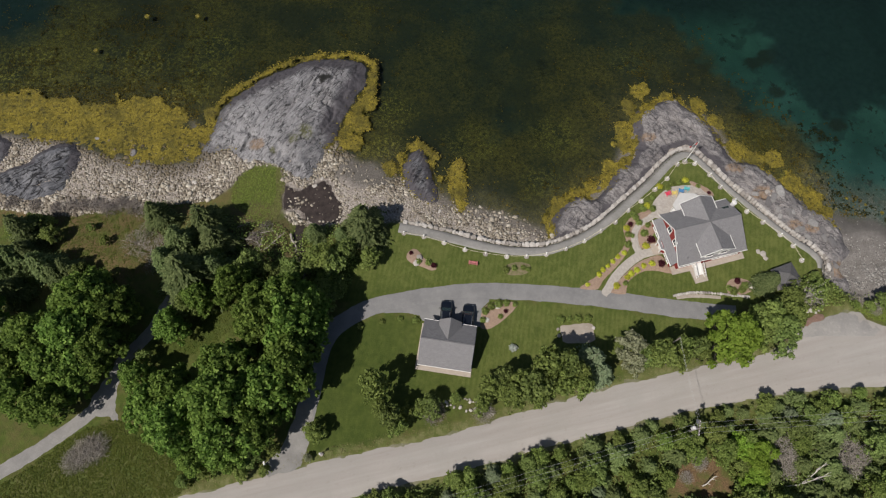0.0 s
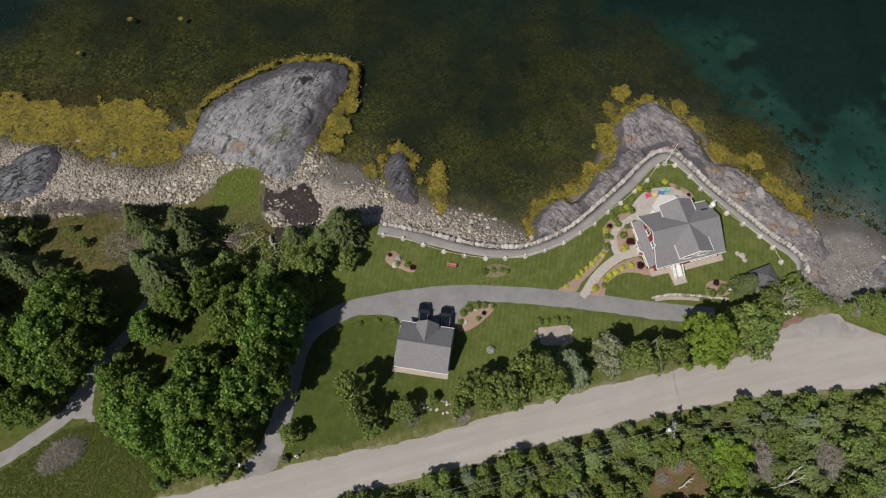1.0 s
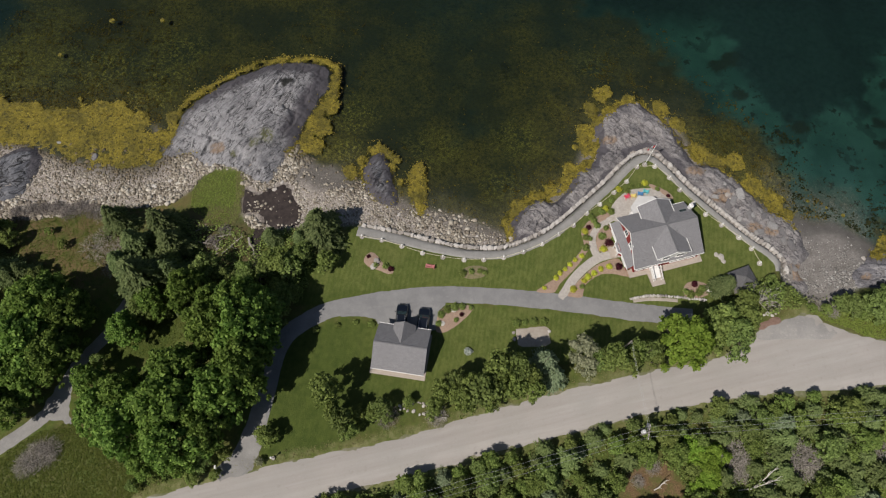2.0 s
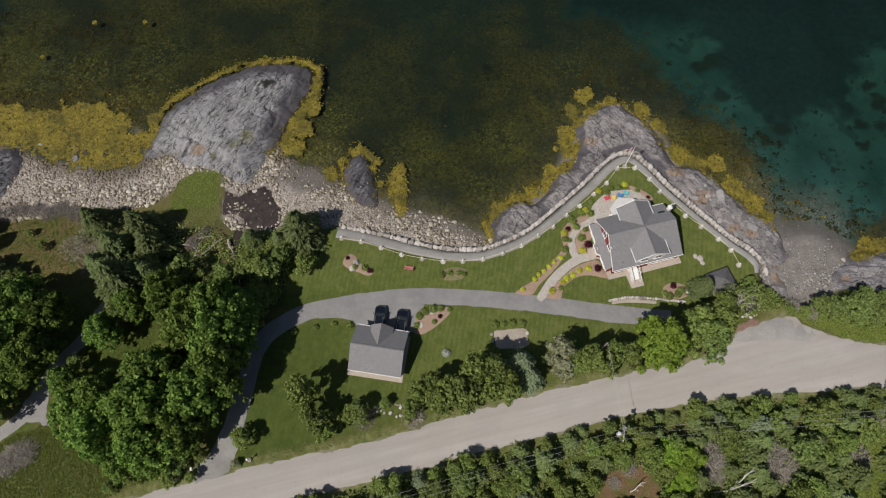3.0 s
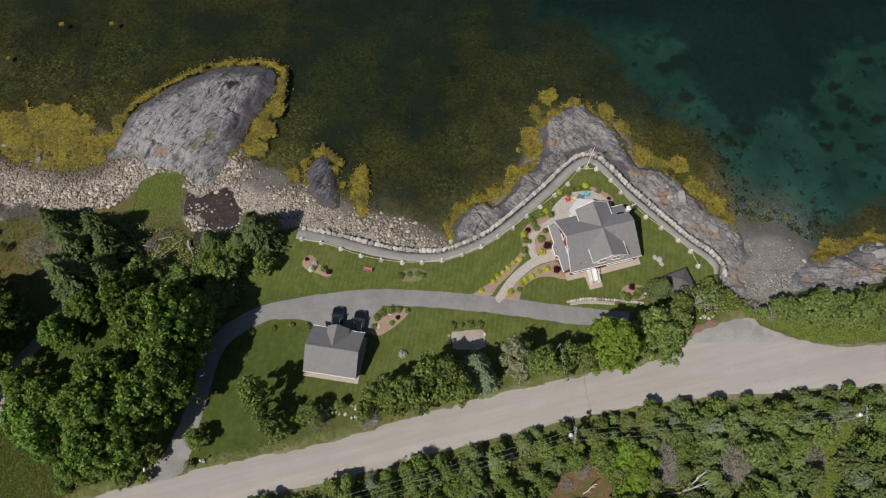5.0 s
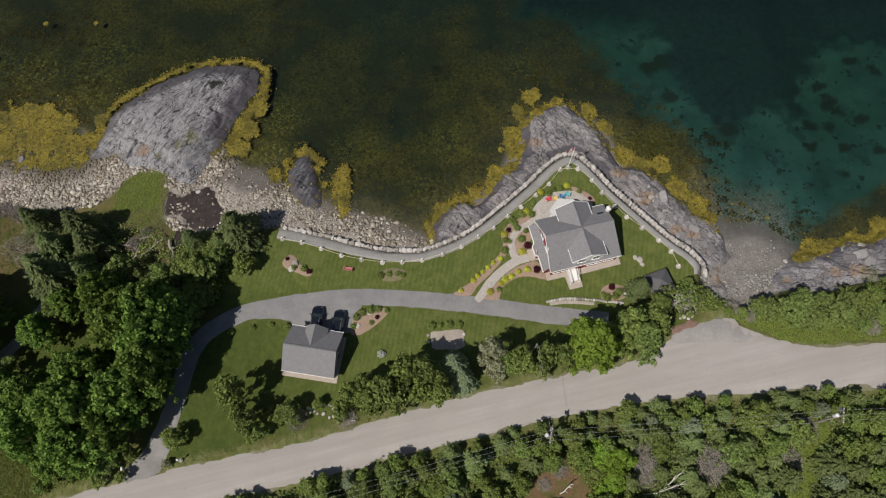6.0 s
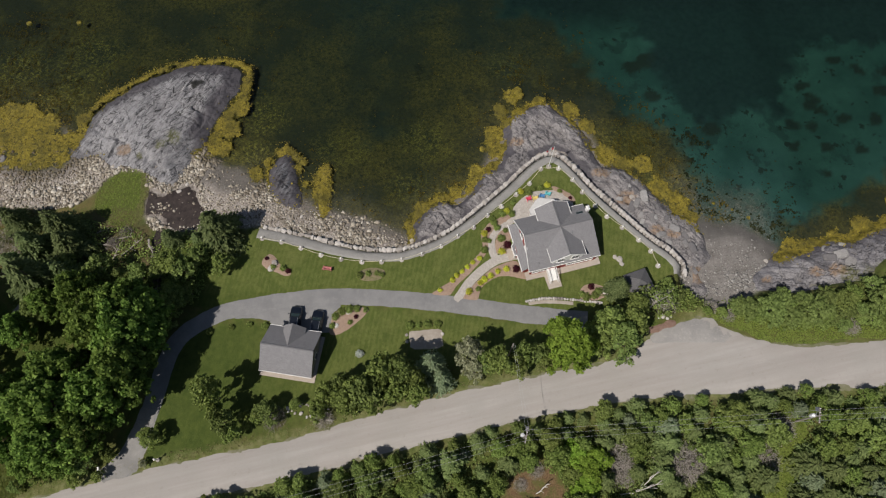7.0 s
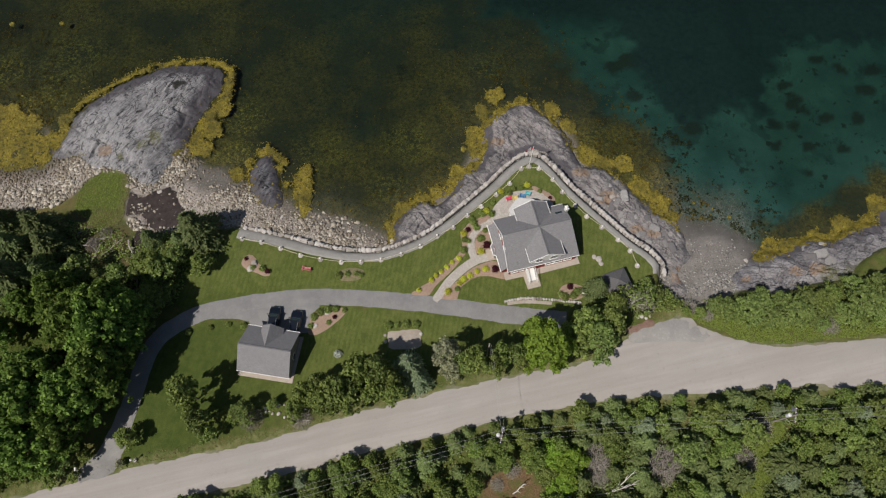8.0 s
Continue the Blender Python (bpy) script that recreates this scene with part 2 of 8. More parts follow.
    weed = n.mix(n.ramp(n.noise(2.6, 6, 0.75), [(0.38, 0.0), (0.62, 1.0)]), (0.07, 0.055, 0.012), (0.25, 0.195, 0.035))
    c = n.mix(n.ramp(edge, [(0.92, 0.0), (1.0, 1.0)]), c, weed)
    c = n.mix(n.math("MULTIPLY", n.attr("rust"), n.ramp(n.noise(1.4, 7, 0.75), [(0.38, 0.0), (0.52, 0.85)])), c, n.mix(fine, (0.19, 0.125, 0.08), (0.32, 0.23, 0.155)))
    c = n.mix(n.attr("pool"), c, (0.022, 0.022, 0.020))
    c = n.mix(n.math("MULTIPLY", n.attr("turf"), n.ramp(n.noise(1.8, 7, 0.75), [(0.42, 0.0), (0.54, 0.9)])), c, n.mix(fine, (0.06, 0.075, 0.025), (0.15, 0.14, 0.055)))
    n.bump(n.math("SUBTRACT", n.math("ADD", streak, n.math("MULTIPLY", fine, 0.8)), n.math("MULTIPLY", lines, 0.9)), 0.6, 0.16)
    return n.finish(c, 0.75, 0, 0.3)


def make_water():
    n = Nodes("water")
    tr = n.node("BsdfTransparent")
    # absorption grows with the depth of water below the surface
    n.link(n.mix(n.attr("depth"), (0.97, 0.98, 0.97), (0.565, 0.625, 0.545)), tr.inputs["Color"])
    gl = n.node("BsdfGlossy", Roughness=0.12)
    gl.inputs["Color"].default_value = (1, 1, 1, 1)
    b = n.node("Bump", Strength=0.25, Distance=0.06)
    n.link(n.math("ADD", n.noise(0.9, 4), n.noise(3.5, 3)), b.inputs["Height"])
    n.link(b.outputs["Normal"], gl.inputs["Normal"])
    fr = n.node("Fresnel", IOR=1.33)
    ms = n.node("MixShader")
    n.link(fr.outputs[0], ms.inputs[0])
    n.link(tr.outputs[0], ms.inputs[1])
    n.link(gl.outputs[0], ms.inputs[2])
    n.link(ms.outputs[0], n.out.inputs["Surface"])
    n.tree.nodes.remove(n.bsdf)
    return n.mat


def make_gravel_road():
    n = Nodes("gravel_road")
    tracks = n.noise(1.0, 5, 0.6, n.coords((0.05, 0.9, 1), turn=radians(13)))
    c = n.ramp(tracks, [(0.32, (0.336, 0.308, 0.287)), (0.5, (0.368, 0.340, 0.318)), (0.68, (0.408, 0.381, 0.360))])
    c = n.mix(n.ramp(n.noise(0.22, 5), [(0.4, 0.0), (0.7, 0.6)]), c, (0.33, 0.315, 0.29))
    sp = n.noise(11.0, 3, 0.8)
    c = n.mix(n.ramp(sp, [(0.55, 0.0), (0.75, 0.4)]), c, (0.52, 0.49, 0.45))
    c = n.mix(n.ramp(n.noise(1.5, 6, 0.7), [(0.58, 0.0), (0.75, 0.4)]), c, (0.23, 0.205, 0.18))
    n.bump(sp, 0.5, 0.04)
    return n.finish(c, 0.92, 0, 0.15)


def make_asphalt(name, a, b, worn):
    n = Nodes(name)
    c = n.mix(n.ramp(n.noise(0.35, 5), [(0.35, 0.0), (0.65, 1.0)]), a, b)
    c = n.mix(n.ramp(n.noise(1.8, 6, 0.7), [(0.52, 0.0), (0.75, 0.6)]), c, worn)
    sp = n.noise(16.0, 2, 0.8)
    c = n.mix(n.ramp(sp, [(0.35, 0.3), (0.55, 0.0)]), c, tuple(v * 0.5 for v in a))
    n.bump(sp, 0.4, 0.02)
    return n.finish(c, 0.9, 0, 0.2)


def make_pavers():
    """Small buff and grey paving stones with narrow darker joints."""
    n = Nodes("path_pavers")
    v = n.node("TexVoronoi", Scale=4.6, Randomness=0.55)
    n.link(n.coords(turn=radians(35)), v.inputs["Vector"])
    c = n.ramp(v.outputs["Color"], [(0.1, (0.390, 0.355, 0.325)), (0.5, (0.445, 0.410, 0.374)), (0.9, (0.510, 0.474, 0.436))])
    e = n.node("TexVoronoi", Scale=4.6, Randomness=0.55)
    e.feature = "DISTANCE_TO_EDGE"
    n.link(n.coords(turn=radians(35)), e.inputs["Vector"])
    joint = n.ramp(e.outputs["Distance"], [(0.03, 1.0), (0.09, 0.0)])
    c = n.mix(n.math("MULTIPLY", joint, 0.4), c, (0.215, 0.19, 0.165))
    c = n.mix(n.ramp(n.noise(0.6, 6, 0.7), [(0.45, 0.0), (0.68, 0.4)]), c, (0.37, 0.335, 0.30))
    n.bump(n.math("SUBTRACT", n.noise(9.0, 4), joint), 0.4, 0.03)
    return n.finish(c, 0.85, 0, 0.25)


def make_shingles(name="roof_shingles", k=1.0):
    n = Nodes(name)
    br = n.node("TexBrick", Scale=1.0)
    br.inputs["Color1"].default_value = (0.205 * k, 0.200 * k, 0.208 * k, 1)
    br.inputs["Color2"].default_value = (0.262 * k, 0.257 * k, 0.264 * k, 1)
    br.inputs["Mortar"].default_value = (0.12 * k, 0.12 * k, 0.125 * k, 1)
    br.inputs["Mortar Size"].default_value = 0.012
    br.inputs["Brick Width"].default_value = 0.32
    br.inputs["Row Height"].default_value = 0.15
    uv = n.node("UVMap")
    uv.uv_map = "UVMap"
    n.link(uv.outputs[0], br.inputs["Vector"])
    c = n.mix(n.ramp(n.noise(0.7, 5), [(0.35, 0.0), (0.7, 0.45)]), br.outputs["Color"], (0.185 * k, 0.180 * k, 0.188 * k))
    c = n.mix(n.ramp(n.noise(7.0, 4, 0.8), [(0.5, 0.0), (0.75, 0.5)]), c, (0.31 * k, 0.305 * k, 0.31 * k))
    n.bump(br.outputs["Fac"], -0.5, 0.02)
    return n.finish(c, 0.88, 0, 0.2)


def make_siding(name, a, b):
    n = Nodes(name)
    w = n.node("TexWave", Scale=2.6)
    w.bands_direction = "Z"
    n.link(n.coords(), w.inputs["Vector"])
    c = n.mix(n.ramp(n.noise(1.3, 4), [(0.35, 0.0), (0.65, 1.0)]), a, b)
    c = n.mix(n.ramp(w.outputs["Fac"], [(0.0, 0.5), (0.2, 0.0)]), c, tuple(v * 0.5 for v in a))
    n.bump(w.outputs["Fac"], 0.5, 0.02)
    return n.finish(c, 0.65)


def make_stone_mix(name, stops, rough=0.85):
    n = Nodes(name)
    isl = n.node("NewGeometry").outputs["Random Per Island"]
    obj = n.node("ObjectInfo").outputs["Random"]
    c = n.ramp(n.math("FRACT", n.math("ADD", isl, n.math("MULTIPLY", obj, 7.3))), stops)
    f = n.noise(5.0, 6, 0.7)
    c = n.mix(n.ramp(f, [(0.4, 0.0), (0.7, 0.5)]), c, tuple(v * 0.55 for v in stops[0][1]))
    c = n.mix(n.math("MULTIPLY", n.attr("damp"), 0.85), c, n.mix(isl, (0.050, 0.042, 0.026), (0.165, 0.130, 0.082)))
    n.bump(f, 0.5, 0.05)
    return n.finish(c, rough, 0, 0.25)


def make_car_paint():
    n = Nodes("car_paint")
    c = n.mix(n.noise(0.8, 3), (0.006, 0.009, 0.016), (0.012, 0.017, 0.028))
    n.bsdf.inputs["Coat Weight"].default_value = 1.0
    n.bsdf.inputs["Coat Roughness"].default_value = 0.06
    return n.finish(c, 0.35, 0.5, 0.5)


def make_glass(name, color):
    n = Nodes(name)
    c = n.mix(n.noise(2.0, 2), color, tuple(v * 0.7 for v in color))
    return n.finish(c, 0.06, 0.0, 0.8)


def make_flag():
    n = Nodes("flag_cloth")
    t = n.node("TexCoord")
    s = n.node("SeparateXYZ")
    n.link(t.outputs["UV"], s.inputs[0])
    side = n.math("GREATER_THAN", n.math("ABSOLUTE", n.math("SUBTRACT", s.outputs[0], 0.5)), 0.25)
    c = n.mix(side, n.mix(n.noise(6, 2), (0.75, 0.74, 0.72), (0.66, 0.65, 0.64)), n.mix(n.noise(6, 2), (0.55, 0.03, 0.04), (0.45, 0.02, 0.03)))
    return n.finish(c, 0.8)


M["ground"] = make_ground()
M["slate"] = make_rock("slate", 52, (0.115, 0.111, 0.119), (0.225, 0.220, 0.228), (0.345, 0.338, 0.345))
M["blue_slate"] = make_rock("blue_slate", 44, (0.050, 0.053, 0.064), (0.118, 0.121, 0.138), (0.230, 0.230, 0.242), 1.3, (0.12, 0.62), (0.10, 0.75))
M["head_rock"] = make_rock("headland_rock", -38, (0.100, 0.093, 0.098), (0.196, 0.183, 0.188), (0.325, 0.304, 0.298), 0.55, (0.30, 1.1), (0.34, 1.1), 0.20)
M["east_rock"] = make_rock("ledge_rock", -15, (0.086, 0.083, 0.092), (0.176, 0.170, 0.186), (0.305, 0.292, 0.300), 0.45, (0.30, 0.9), (0.26, 0.8), 0.22)
M["water"] = make_water()
M["road"] = make_gravel_road()
M["asphalt"] = make_asphalt("driveway_asphalt", (0.205, 0.203, 0.205), (0.255, 0.252, 0.250), (0.31, 0.302, 0.293))
M["track"] = make_asphalt("track_gravel", (0.23, 0.222, 0.212), (0.31, 0.298, 0.284), (0.38, 0.365, 0.345))
M["crushed"] = make_asphalt("crushed_stone", (0.245, 0.238, 0.225), (0.315, 0.305, 0.288), (0.40, 0.39, 0.37))
M["pavers"] = make_pavers()
M["pad"] = make_asphalt("pea_gravel", (0.33, 0.285, 0.24), (0.42, 0.372, 0.322), (0.52, 0.475, 0.43))
M["mulch"] = plain("bark_mulch", (0.24, 0.165, 0.120), (0.385, 0.282, 0.218), 4.0, 0.95, 0, 0.8)
M["mulch_wet"] = plain("peat", (0.020, 0.015, 0.013), (0.055, 0.042, 0.036), 2.0, 0.7, 0, 0.8)
M["red_soil"] = plain("red_soil", (0.17, 0.105, 0.08), (0.27, 0.18, 0.145), 3.0, 0.95, 0, 0.6)
M["creek_mud"] = plain("creek_mud", (0.017, 0.013, 0.012), (0.068, 0.052, 0.047), 1.1, 0.55, 0, 0.9)
M["concrete"] = plain("concrete", (0.36, 0.31, 0.265), (0.47, 0.41, 0.355), 2.0, 0.9)
M["shingles"] = make_shingles()
M["shingles_dark"] = make_shingles("shed_shingles", 0.55)
M["white"] = plain("white_paint", (0.74, 0.73, 0.71), (0.82, 0.81, 0.79), 2.0, 0.5)
M["deck_grey"] = plain("pale_grey_membrane", (0.50, 0.495, 0.49), (0.60, 0.595, 0.585), 1.5, 0.7)
M["red"] = make_siding("red_siding", (0.24, 0.030, 0.028), (0.30, 0.045, 0.040))
M["grey_siding"] = make_siding("grey_siding", (0.22, 0.20, 0.18), (0.30, 0.28, 0.26))
M["glass"] = make_glass("window_glass", (0.03, 0.04, 0.05))
M["car_glass"] = make_glass("car_glass", (0.02, 0.045, 0.055))
M["car"] = make_car_paint()
M["tyre"] = plain("tyre_rubber", (0.012, 0.012, 0.012), (0.025, 0.025, 0.025), 8, 0.85)
M["metal"] = plain("grey_metal", (0.35, 0.35, 0.36), (0.45, 0.45, 0.46), 6, 0.4, 0.9)
M["lamp_glass"] = plain("lamp_lens", (0.6, 0.6, 0.6), (0.7, 0.7, 0.7), 6, 0.15)
M["headlamp"] = make_glass("headlamp_lens", (0.10, 0.11, 0.12))
M["red_lens"] = plain("red_lens", (0.3, 0.01, 0.01), (0.35, 0.02, 0.02), 6, 0.2)
M["cobbles"] = make_stone_mix("cobbles", [(0.0, (0.125, 0.104, 0.080)), (0.35, (0.285, 0.245, 0.192)), (0.7, (0.415, 0.370, 0.302)), (1.0, (0.60, 0.553, 0.475))])
M["pebbles"] = make_stone_mix("pebbles", [(0.0, (0.17, 0.16, 0.15)), (0.5, (0.27, 0.255, 0.24)), (0.85, (0.36, 0.345, 0.325)), (1.0, (0.52, 0.50, 0.47))])
M["boulder"] = make_stone_mix("boulder", [(0.0, (0.30, 0.27, 0.245)), (0.4, (0.47, 0.435, 0.40)), (1.0, (0.60, 0.565, 0.53))])
M["boulder_grey"] = make_stone_mix("grey_boulder", [(0.0, (0.15, 0.142, 0.145)), (0.6, (0.235, 0.225, 0.222)), (1.0, (0.36, 0.35, 0.34))])
M["weed"] = make_weed()
M["weed_mat"] = make_weed("rockweed_mat", False)
M["weed_dark"] = foliage("dark_fronds", (0.012, 0.020, 0.012), (0.030, 0.042, 0.022), (0.065, 0.070, 0.030))
M["weed_sunken"] = foliage("sunken_fronds", (0.050, 0.046, 0.014), (0.125, 0.105, 0.022), (0.235, 0.190, 0.036))
M["leaf"] = foliage("broad_leaves", (0.042, 0.084, 0.018), (0.118, 0.204, 0.041), (0.268, 0.384, 0.086))
M["leaf_light"] = foliage("light_leaves", (0.082, 0.118, 0.032), (0.182, 0.242, 0.065), (0.325, 0.400, 0.115))
M["leaf_bright"] = foliage("bright_leaves", (0.128, 0.228, 0.031), (0.218, 0.355, 0.052), (0.335, 0.480, 0.082))
M["needle"] = foliage("spruce_needles", (0.058, 0.090, 0.034), (0.130, 0.178, 0.066), (0.245, 0.300, 0.125))
M["needle_blue"] = foliage("pale_spruce_needles", (0.105, 0.150, 0.082), (0.194, 0.255, 0.142), (0.313, 0.373, 0.224))
M["leaf_pale"] = foliage("silver_leaves", (0.149, 0.164, 0.089), (0.267, 0.283, 0.164), (0.402, 0.402, 0.267))
M["leaf_yellow"] = foliage("golden_leaves", (0.40, 0.44, 0.045), (0.58, 0.61, 0.07), (0.74, 0.75, 0.12))
M["leaf_red"] = foliage("purple_leaves", (0.035, 0.010, 0.014), (0.075, 0.018, 0.026), (0.13, 0.035, 0.045))
M["grass"] = foliage("grass_blades", (0.051, 0.077, 0.013), (0.086, 0.116, 0.021), (0.136, 0.154, 0.037))
M["grass_lime"] = foliage("lime_grass_blades", (0.112, 0.162, 0.030), (0.170, 0.228, 0.042), (0.252, 0.300, 0.072))
M["grass_dry"] = foliage("dry_grass_blades", (0.120, 0.128, 0.044), (0.180, 0.178, 0.070), (0.255, 0.240, 0.110))
M["leaf_scrub"] = foliage("scrub_leaves", (0.070, 0.110, 0.026), (0.160, 0.232, 0.056), (0.300, 0.385, 0.105))
M["leaf_fresh"] = foliage("fresh_leaves", (0.080, 0.118, 0.036), (0.170, 0.232, 0.068), (0.285, 0.360, 0.112))
M["pulloff"] = make_asphalt("pulloff_gravel", (0.285, 0.274, 0.264), (0.355, 0.338, 0.320), (0.485, 0.455, 0.418))
M["needle_green"] = foliage("green_needles", (0.066, 0.100, 0.034), (0.152, 0.206, 0.072), (0.270, 0.330, 0.126))
M["leaf_silver"] = foliage("silver_white_leaves", (0.30, 0.34, 0.30), (0.46, 0.50, 0.45), (0.62, 0.65, 0.60))
M["twigs"] = plain("dark_twigs", (0.150, 0.130, 0.120), (0.280, 0.250, 0.230), 5, 0.95, 0, 0.5)
M["birch_bark"] = plain("birch_bark", (0.42, 0.39, 0.35), (0.60, 0.57, 0.52), 6, 0.9, 0, 0.5)
M["shoulder"] = make_asphalt("road_shoulder", (0.130, 0.142, 0.058), (0.225, 0.212, 0.145), (0.34, 0.315, 0.272))
M["planted"] = plain("planted_bed", (0.105, 0.118, 0.040), (0.250, 0.195, 0.130), 2.5, 0.95, 0, 0.8)
M["leaf_lime"] = foliage("lime_leaves", (0.108, 0.190, 0.022), (0.190, 0.305, 0.040), (0.295, 0.420, 0.068))
M["bark"] = plain("bark", (0.10, 0.085, 0.07), (0.19, 0.165, 0.14), 6, 0.95, 0, 0.8)
M["dead_wood"] = plain("dead_wood", (0.25, 0.22, 0.19), (0.42, 0.385, 0.345), 6, 0.95, 0, 0.6)
M["pole_wood"] = plain("weathered_pole", (0.20, 0.18, 0.16), (0.30, 0.27, 0.24), 5, 0.95, 0, 0.5)
M["rope"] = plain("rope", (0.62, 0.56, 0.40), (0.72, 0.66, 0.50), 10, 0.9)
M["wire"] = plain("wire_metal", (0.36, 0.36, 0.36), (0.45, 0.45, 0.45), 10, 0.6, 0.2)
M["bench_red"] = plain("red_wood", (0.52, 0.17, 0.17), (0.62, 0.25, 0.24), 6, 0.7)
M["chair_red"] = plain("pink_red_plastic", (0.62, 0.05, 0.10), (0.70, 0.08, 0.14), 6, 0.5)
M["chair_yellow"] = plain("yellow_plastic", (0.70, 0.55, 0.16), (0.78, 0.62, 0.22), 6, 0.5)
M["chair_blue"] = plain("blue_plastic", (0.06, 0.20, 0.42), (0.09, 0.26, 0.50), 6, 0.5)
M["chair_teal"] = plain("teal_plastic", (0.10, 0.46, 0.50), (0.15, 0.54, 0.56), 6, 0.5)
M["flag"] = make_flag()

# ---------------------------------------------------------------- plan, in metres
WATERLINE = [(-87.3, 65.7), (-77.0, 65.7), (-69.0, 66.9), (-60.8, 67.5), (-52.4, 67.0), (-47.1, 65.8), (-39.4, 61.6), (-31.3, 63.4), (-23.1, 64.0), (-18.8, 59.9), (-17.0, 58.3), (-11.7, 56.2), (-7.5, 53.2), (-0.3, 50.2), (5.7, 48.2), (11.6, 46.3), (15.6, 44.8), (18.1, 43.5), (20.0, 46.3), (24.0, 49.9), (28.7, 53.2), (32.1, 58.3), (34.8, 64.1), (37.7, 67.7), (43.0, 69.0), (48.1, 67.1), (51.7, 61.8), (54.2, 57.1), (59.6, 52.1), (63.9, 47.4), (69.6, 46.2), (74.9, 45.7), (79.0, 43.0), (81.4, 40.6), (84.0, 40.6), (87.3, 41.9), (94.4, 43.2), (100.4, 45.4), (105.1, 49.2), (114.7, 54.6)]
LAND_EDGE = [(-83.5, 46.8), (-76.0, 47.8), (-70.0, 47.0), (-65.1, 46.5), (-58.5, 47.2), (-53.0, 48.4), (-45.4, 48.8), (-40.6, 49.6), (-37.4, 51.8), (-35.6, 54.4), (-33.0, 56.2), (-28.7, 55.7), (-27.9, 51.8), (-27.8, 48.0), (-25.5, 45.1), (-21.6, 44.5), (-17.7, 45.0), (-14.5, 45.7), (-10.6, 45.3), (-7.2, 45.2), (-3.8, 44.6), (1.1, 43.4), (6.0, 42.0), (10.8, 41.0), (15.5, 40.7), (18.4, 41.2), (22.3, 42.7), (26.2, 45.0), (31.2, 49.2), (35.3, 53.0), (38.5, 56.3), (41.2, 58.4), (43.2, 58.8), (45.2, 58.0), (47.4, 55.5), (50.0, 52.1), (54.3, 47.5), (58.6, 43.1), (62.0, 40.3), (63.7, 38.0), (63.3, 35.0), (65.4, 32.6), (69.3, 31.0), (73.6, 32.3), (77.0, 33.9), (82.5, 33.5), (88.3, 35.0), (94.1, 36.2), (98.2, 40.0), (110.2, 45.1)]
WALL_LINE = [(-7.2, 45.3), (-3.8, 44.6), (1.1, 43.4), (6.0, 42.0), (10.8, 41.0), (15.5, 40.7), (18.4, 41.2), (22.3, 42.7), (26.2, 45.0), (31.1, 49.2), (35.3, 53.0), (38.5, 56.3), (41.2, 58.3), (43.2, 58.8), (45.1, 58.0), (47.4, 55.4), (50.0, 52.1), (54.3, 47.5), (58.5, 43.1), (61.9, 40.3), (63.6, 38.0), (63.7, 36.0)]
POSTS_A = [(-6.6, 42.9), (-3.2, 42.2), (0.2, 41.0), (3.7, 39.7), (7.1, 38.9), (10.6, 38.4), (13.9, 38.4), (17.2, 38.8), (20.5, 39.8), (23.7, 41.2), (26.5, 42.9)]
POSTS_B = [(29.2, 44.5), (31.6, 46.7), (34.0, 48.4), (36.6, 50.6), (39.0, 52.7), (41.1, 55.5), (44.2, 55.6), (46.5, 53.4), (48.0, 51.0), (50.0, 48.4), (51.8, 46.4), (54.2, 44.4), (56.7, 42.1), (58.5, 40.1), (59.4, 37.5)]
ROAD_N = [(-59.7, -3.5), (-49.0, -1.3), (-39.6, 0.8), (-35.7, 1.9), (-26.1, 4.4), (-22.1, 5.3), (-9.9, 7.9), (-1.5, 9.5), (6.9, 11.7), (15.4, 14.3), (24.1, 16.5), (32.9, 18.6), (41.8, 20.2), (49.0, 21.7), (53.1, 23.0), (55.7, 25.0), (58.5, 26.4), (61.8, 27.7), (64.6, 28.8), (66.9, 28.9), (68.6, 27.4), (71.8, 26.0), (76.8, 24.6), (86.5, 24.7), (97.0, 25.4), (108.8, 26.2)]
ROAD_S = [(-51.2, -9.3), (-38.5, -6.1), (-27.0, -2.8), (-18.3, -0.4), (-4.4, 2.7), (7.0, 5.3), (15.4, 7.5), (23.8, 9.5), (32.4, 11.6), (41.1, 13.5), (49.8, 15.0), (58.5, 15.8), (67.2, 16.5), (76.0, 17.2), (87.4, 17.4), (95.0, 17.7), (106.3, 18.2)]
DRIVE = [(-24.3, 2.4), (-23.6, 4.2), (-22.6, 5.9), (-22.0, 8.1), (-21.0, 12.3), (-20.2, 16.5), (-19.6, 20.9), (-18.3, 25.0), (-15.4, 27.8), (-11.5, 29.8), (-6.6, 30.9), (-1.1, 31.8), (6.3, 32.4), (13.6, 32.2), (21.0, 31.6), (29.2, 30.6), (38.2, 29.3), (47.2, 28.4)]
APRON = [(-12.1, 28.7), (-6.5, 30.0), (-1.1, 31.3), (6.3, 32.1), (7.8, 30.6), (6.4, 29.2), (5.9, 26.2), (-2.6, 27.0), (-4.0, 28.1), (-6.6, 28.7)]
TRACK = [(-71.2, 0.7), (-65.0, 4.5), (-60.7, 7.3), (-56.4, 10.6), (-53.2, 13.5), (-51.3, 16.9), (-50.5, 20.2), (-48.5, 23.2), (-46.5, 25.9), (-44.4, 30.6), (-42.2, 35.0)]
TRACK_FORK = [(-56.5, 10.2), (-54.0, 15.2), (-52.2, 19.4), (-50.5, 18.4), (-49.9, 14.8), (-48.8, 11.5), (-51.2, 12.1), (-54.1, 11.6)]
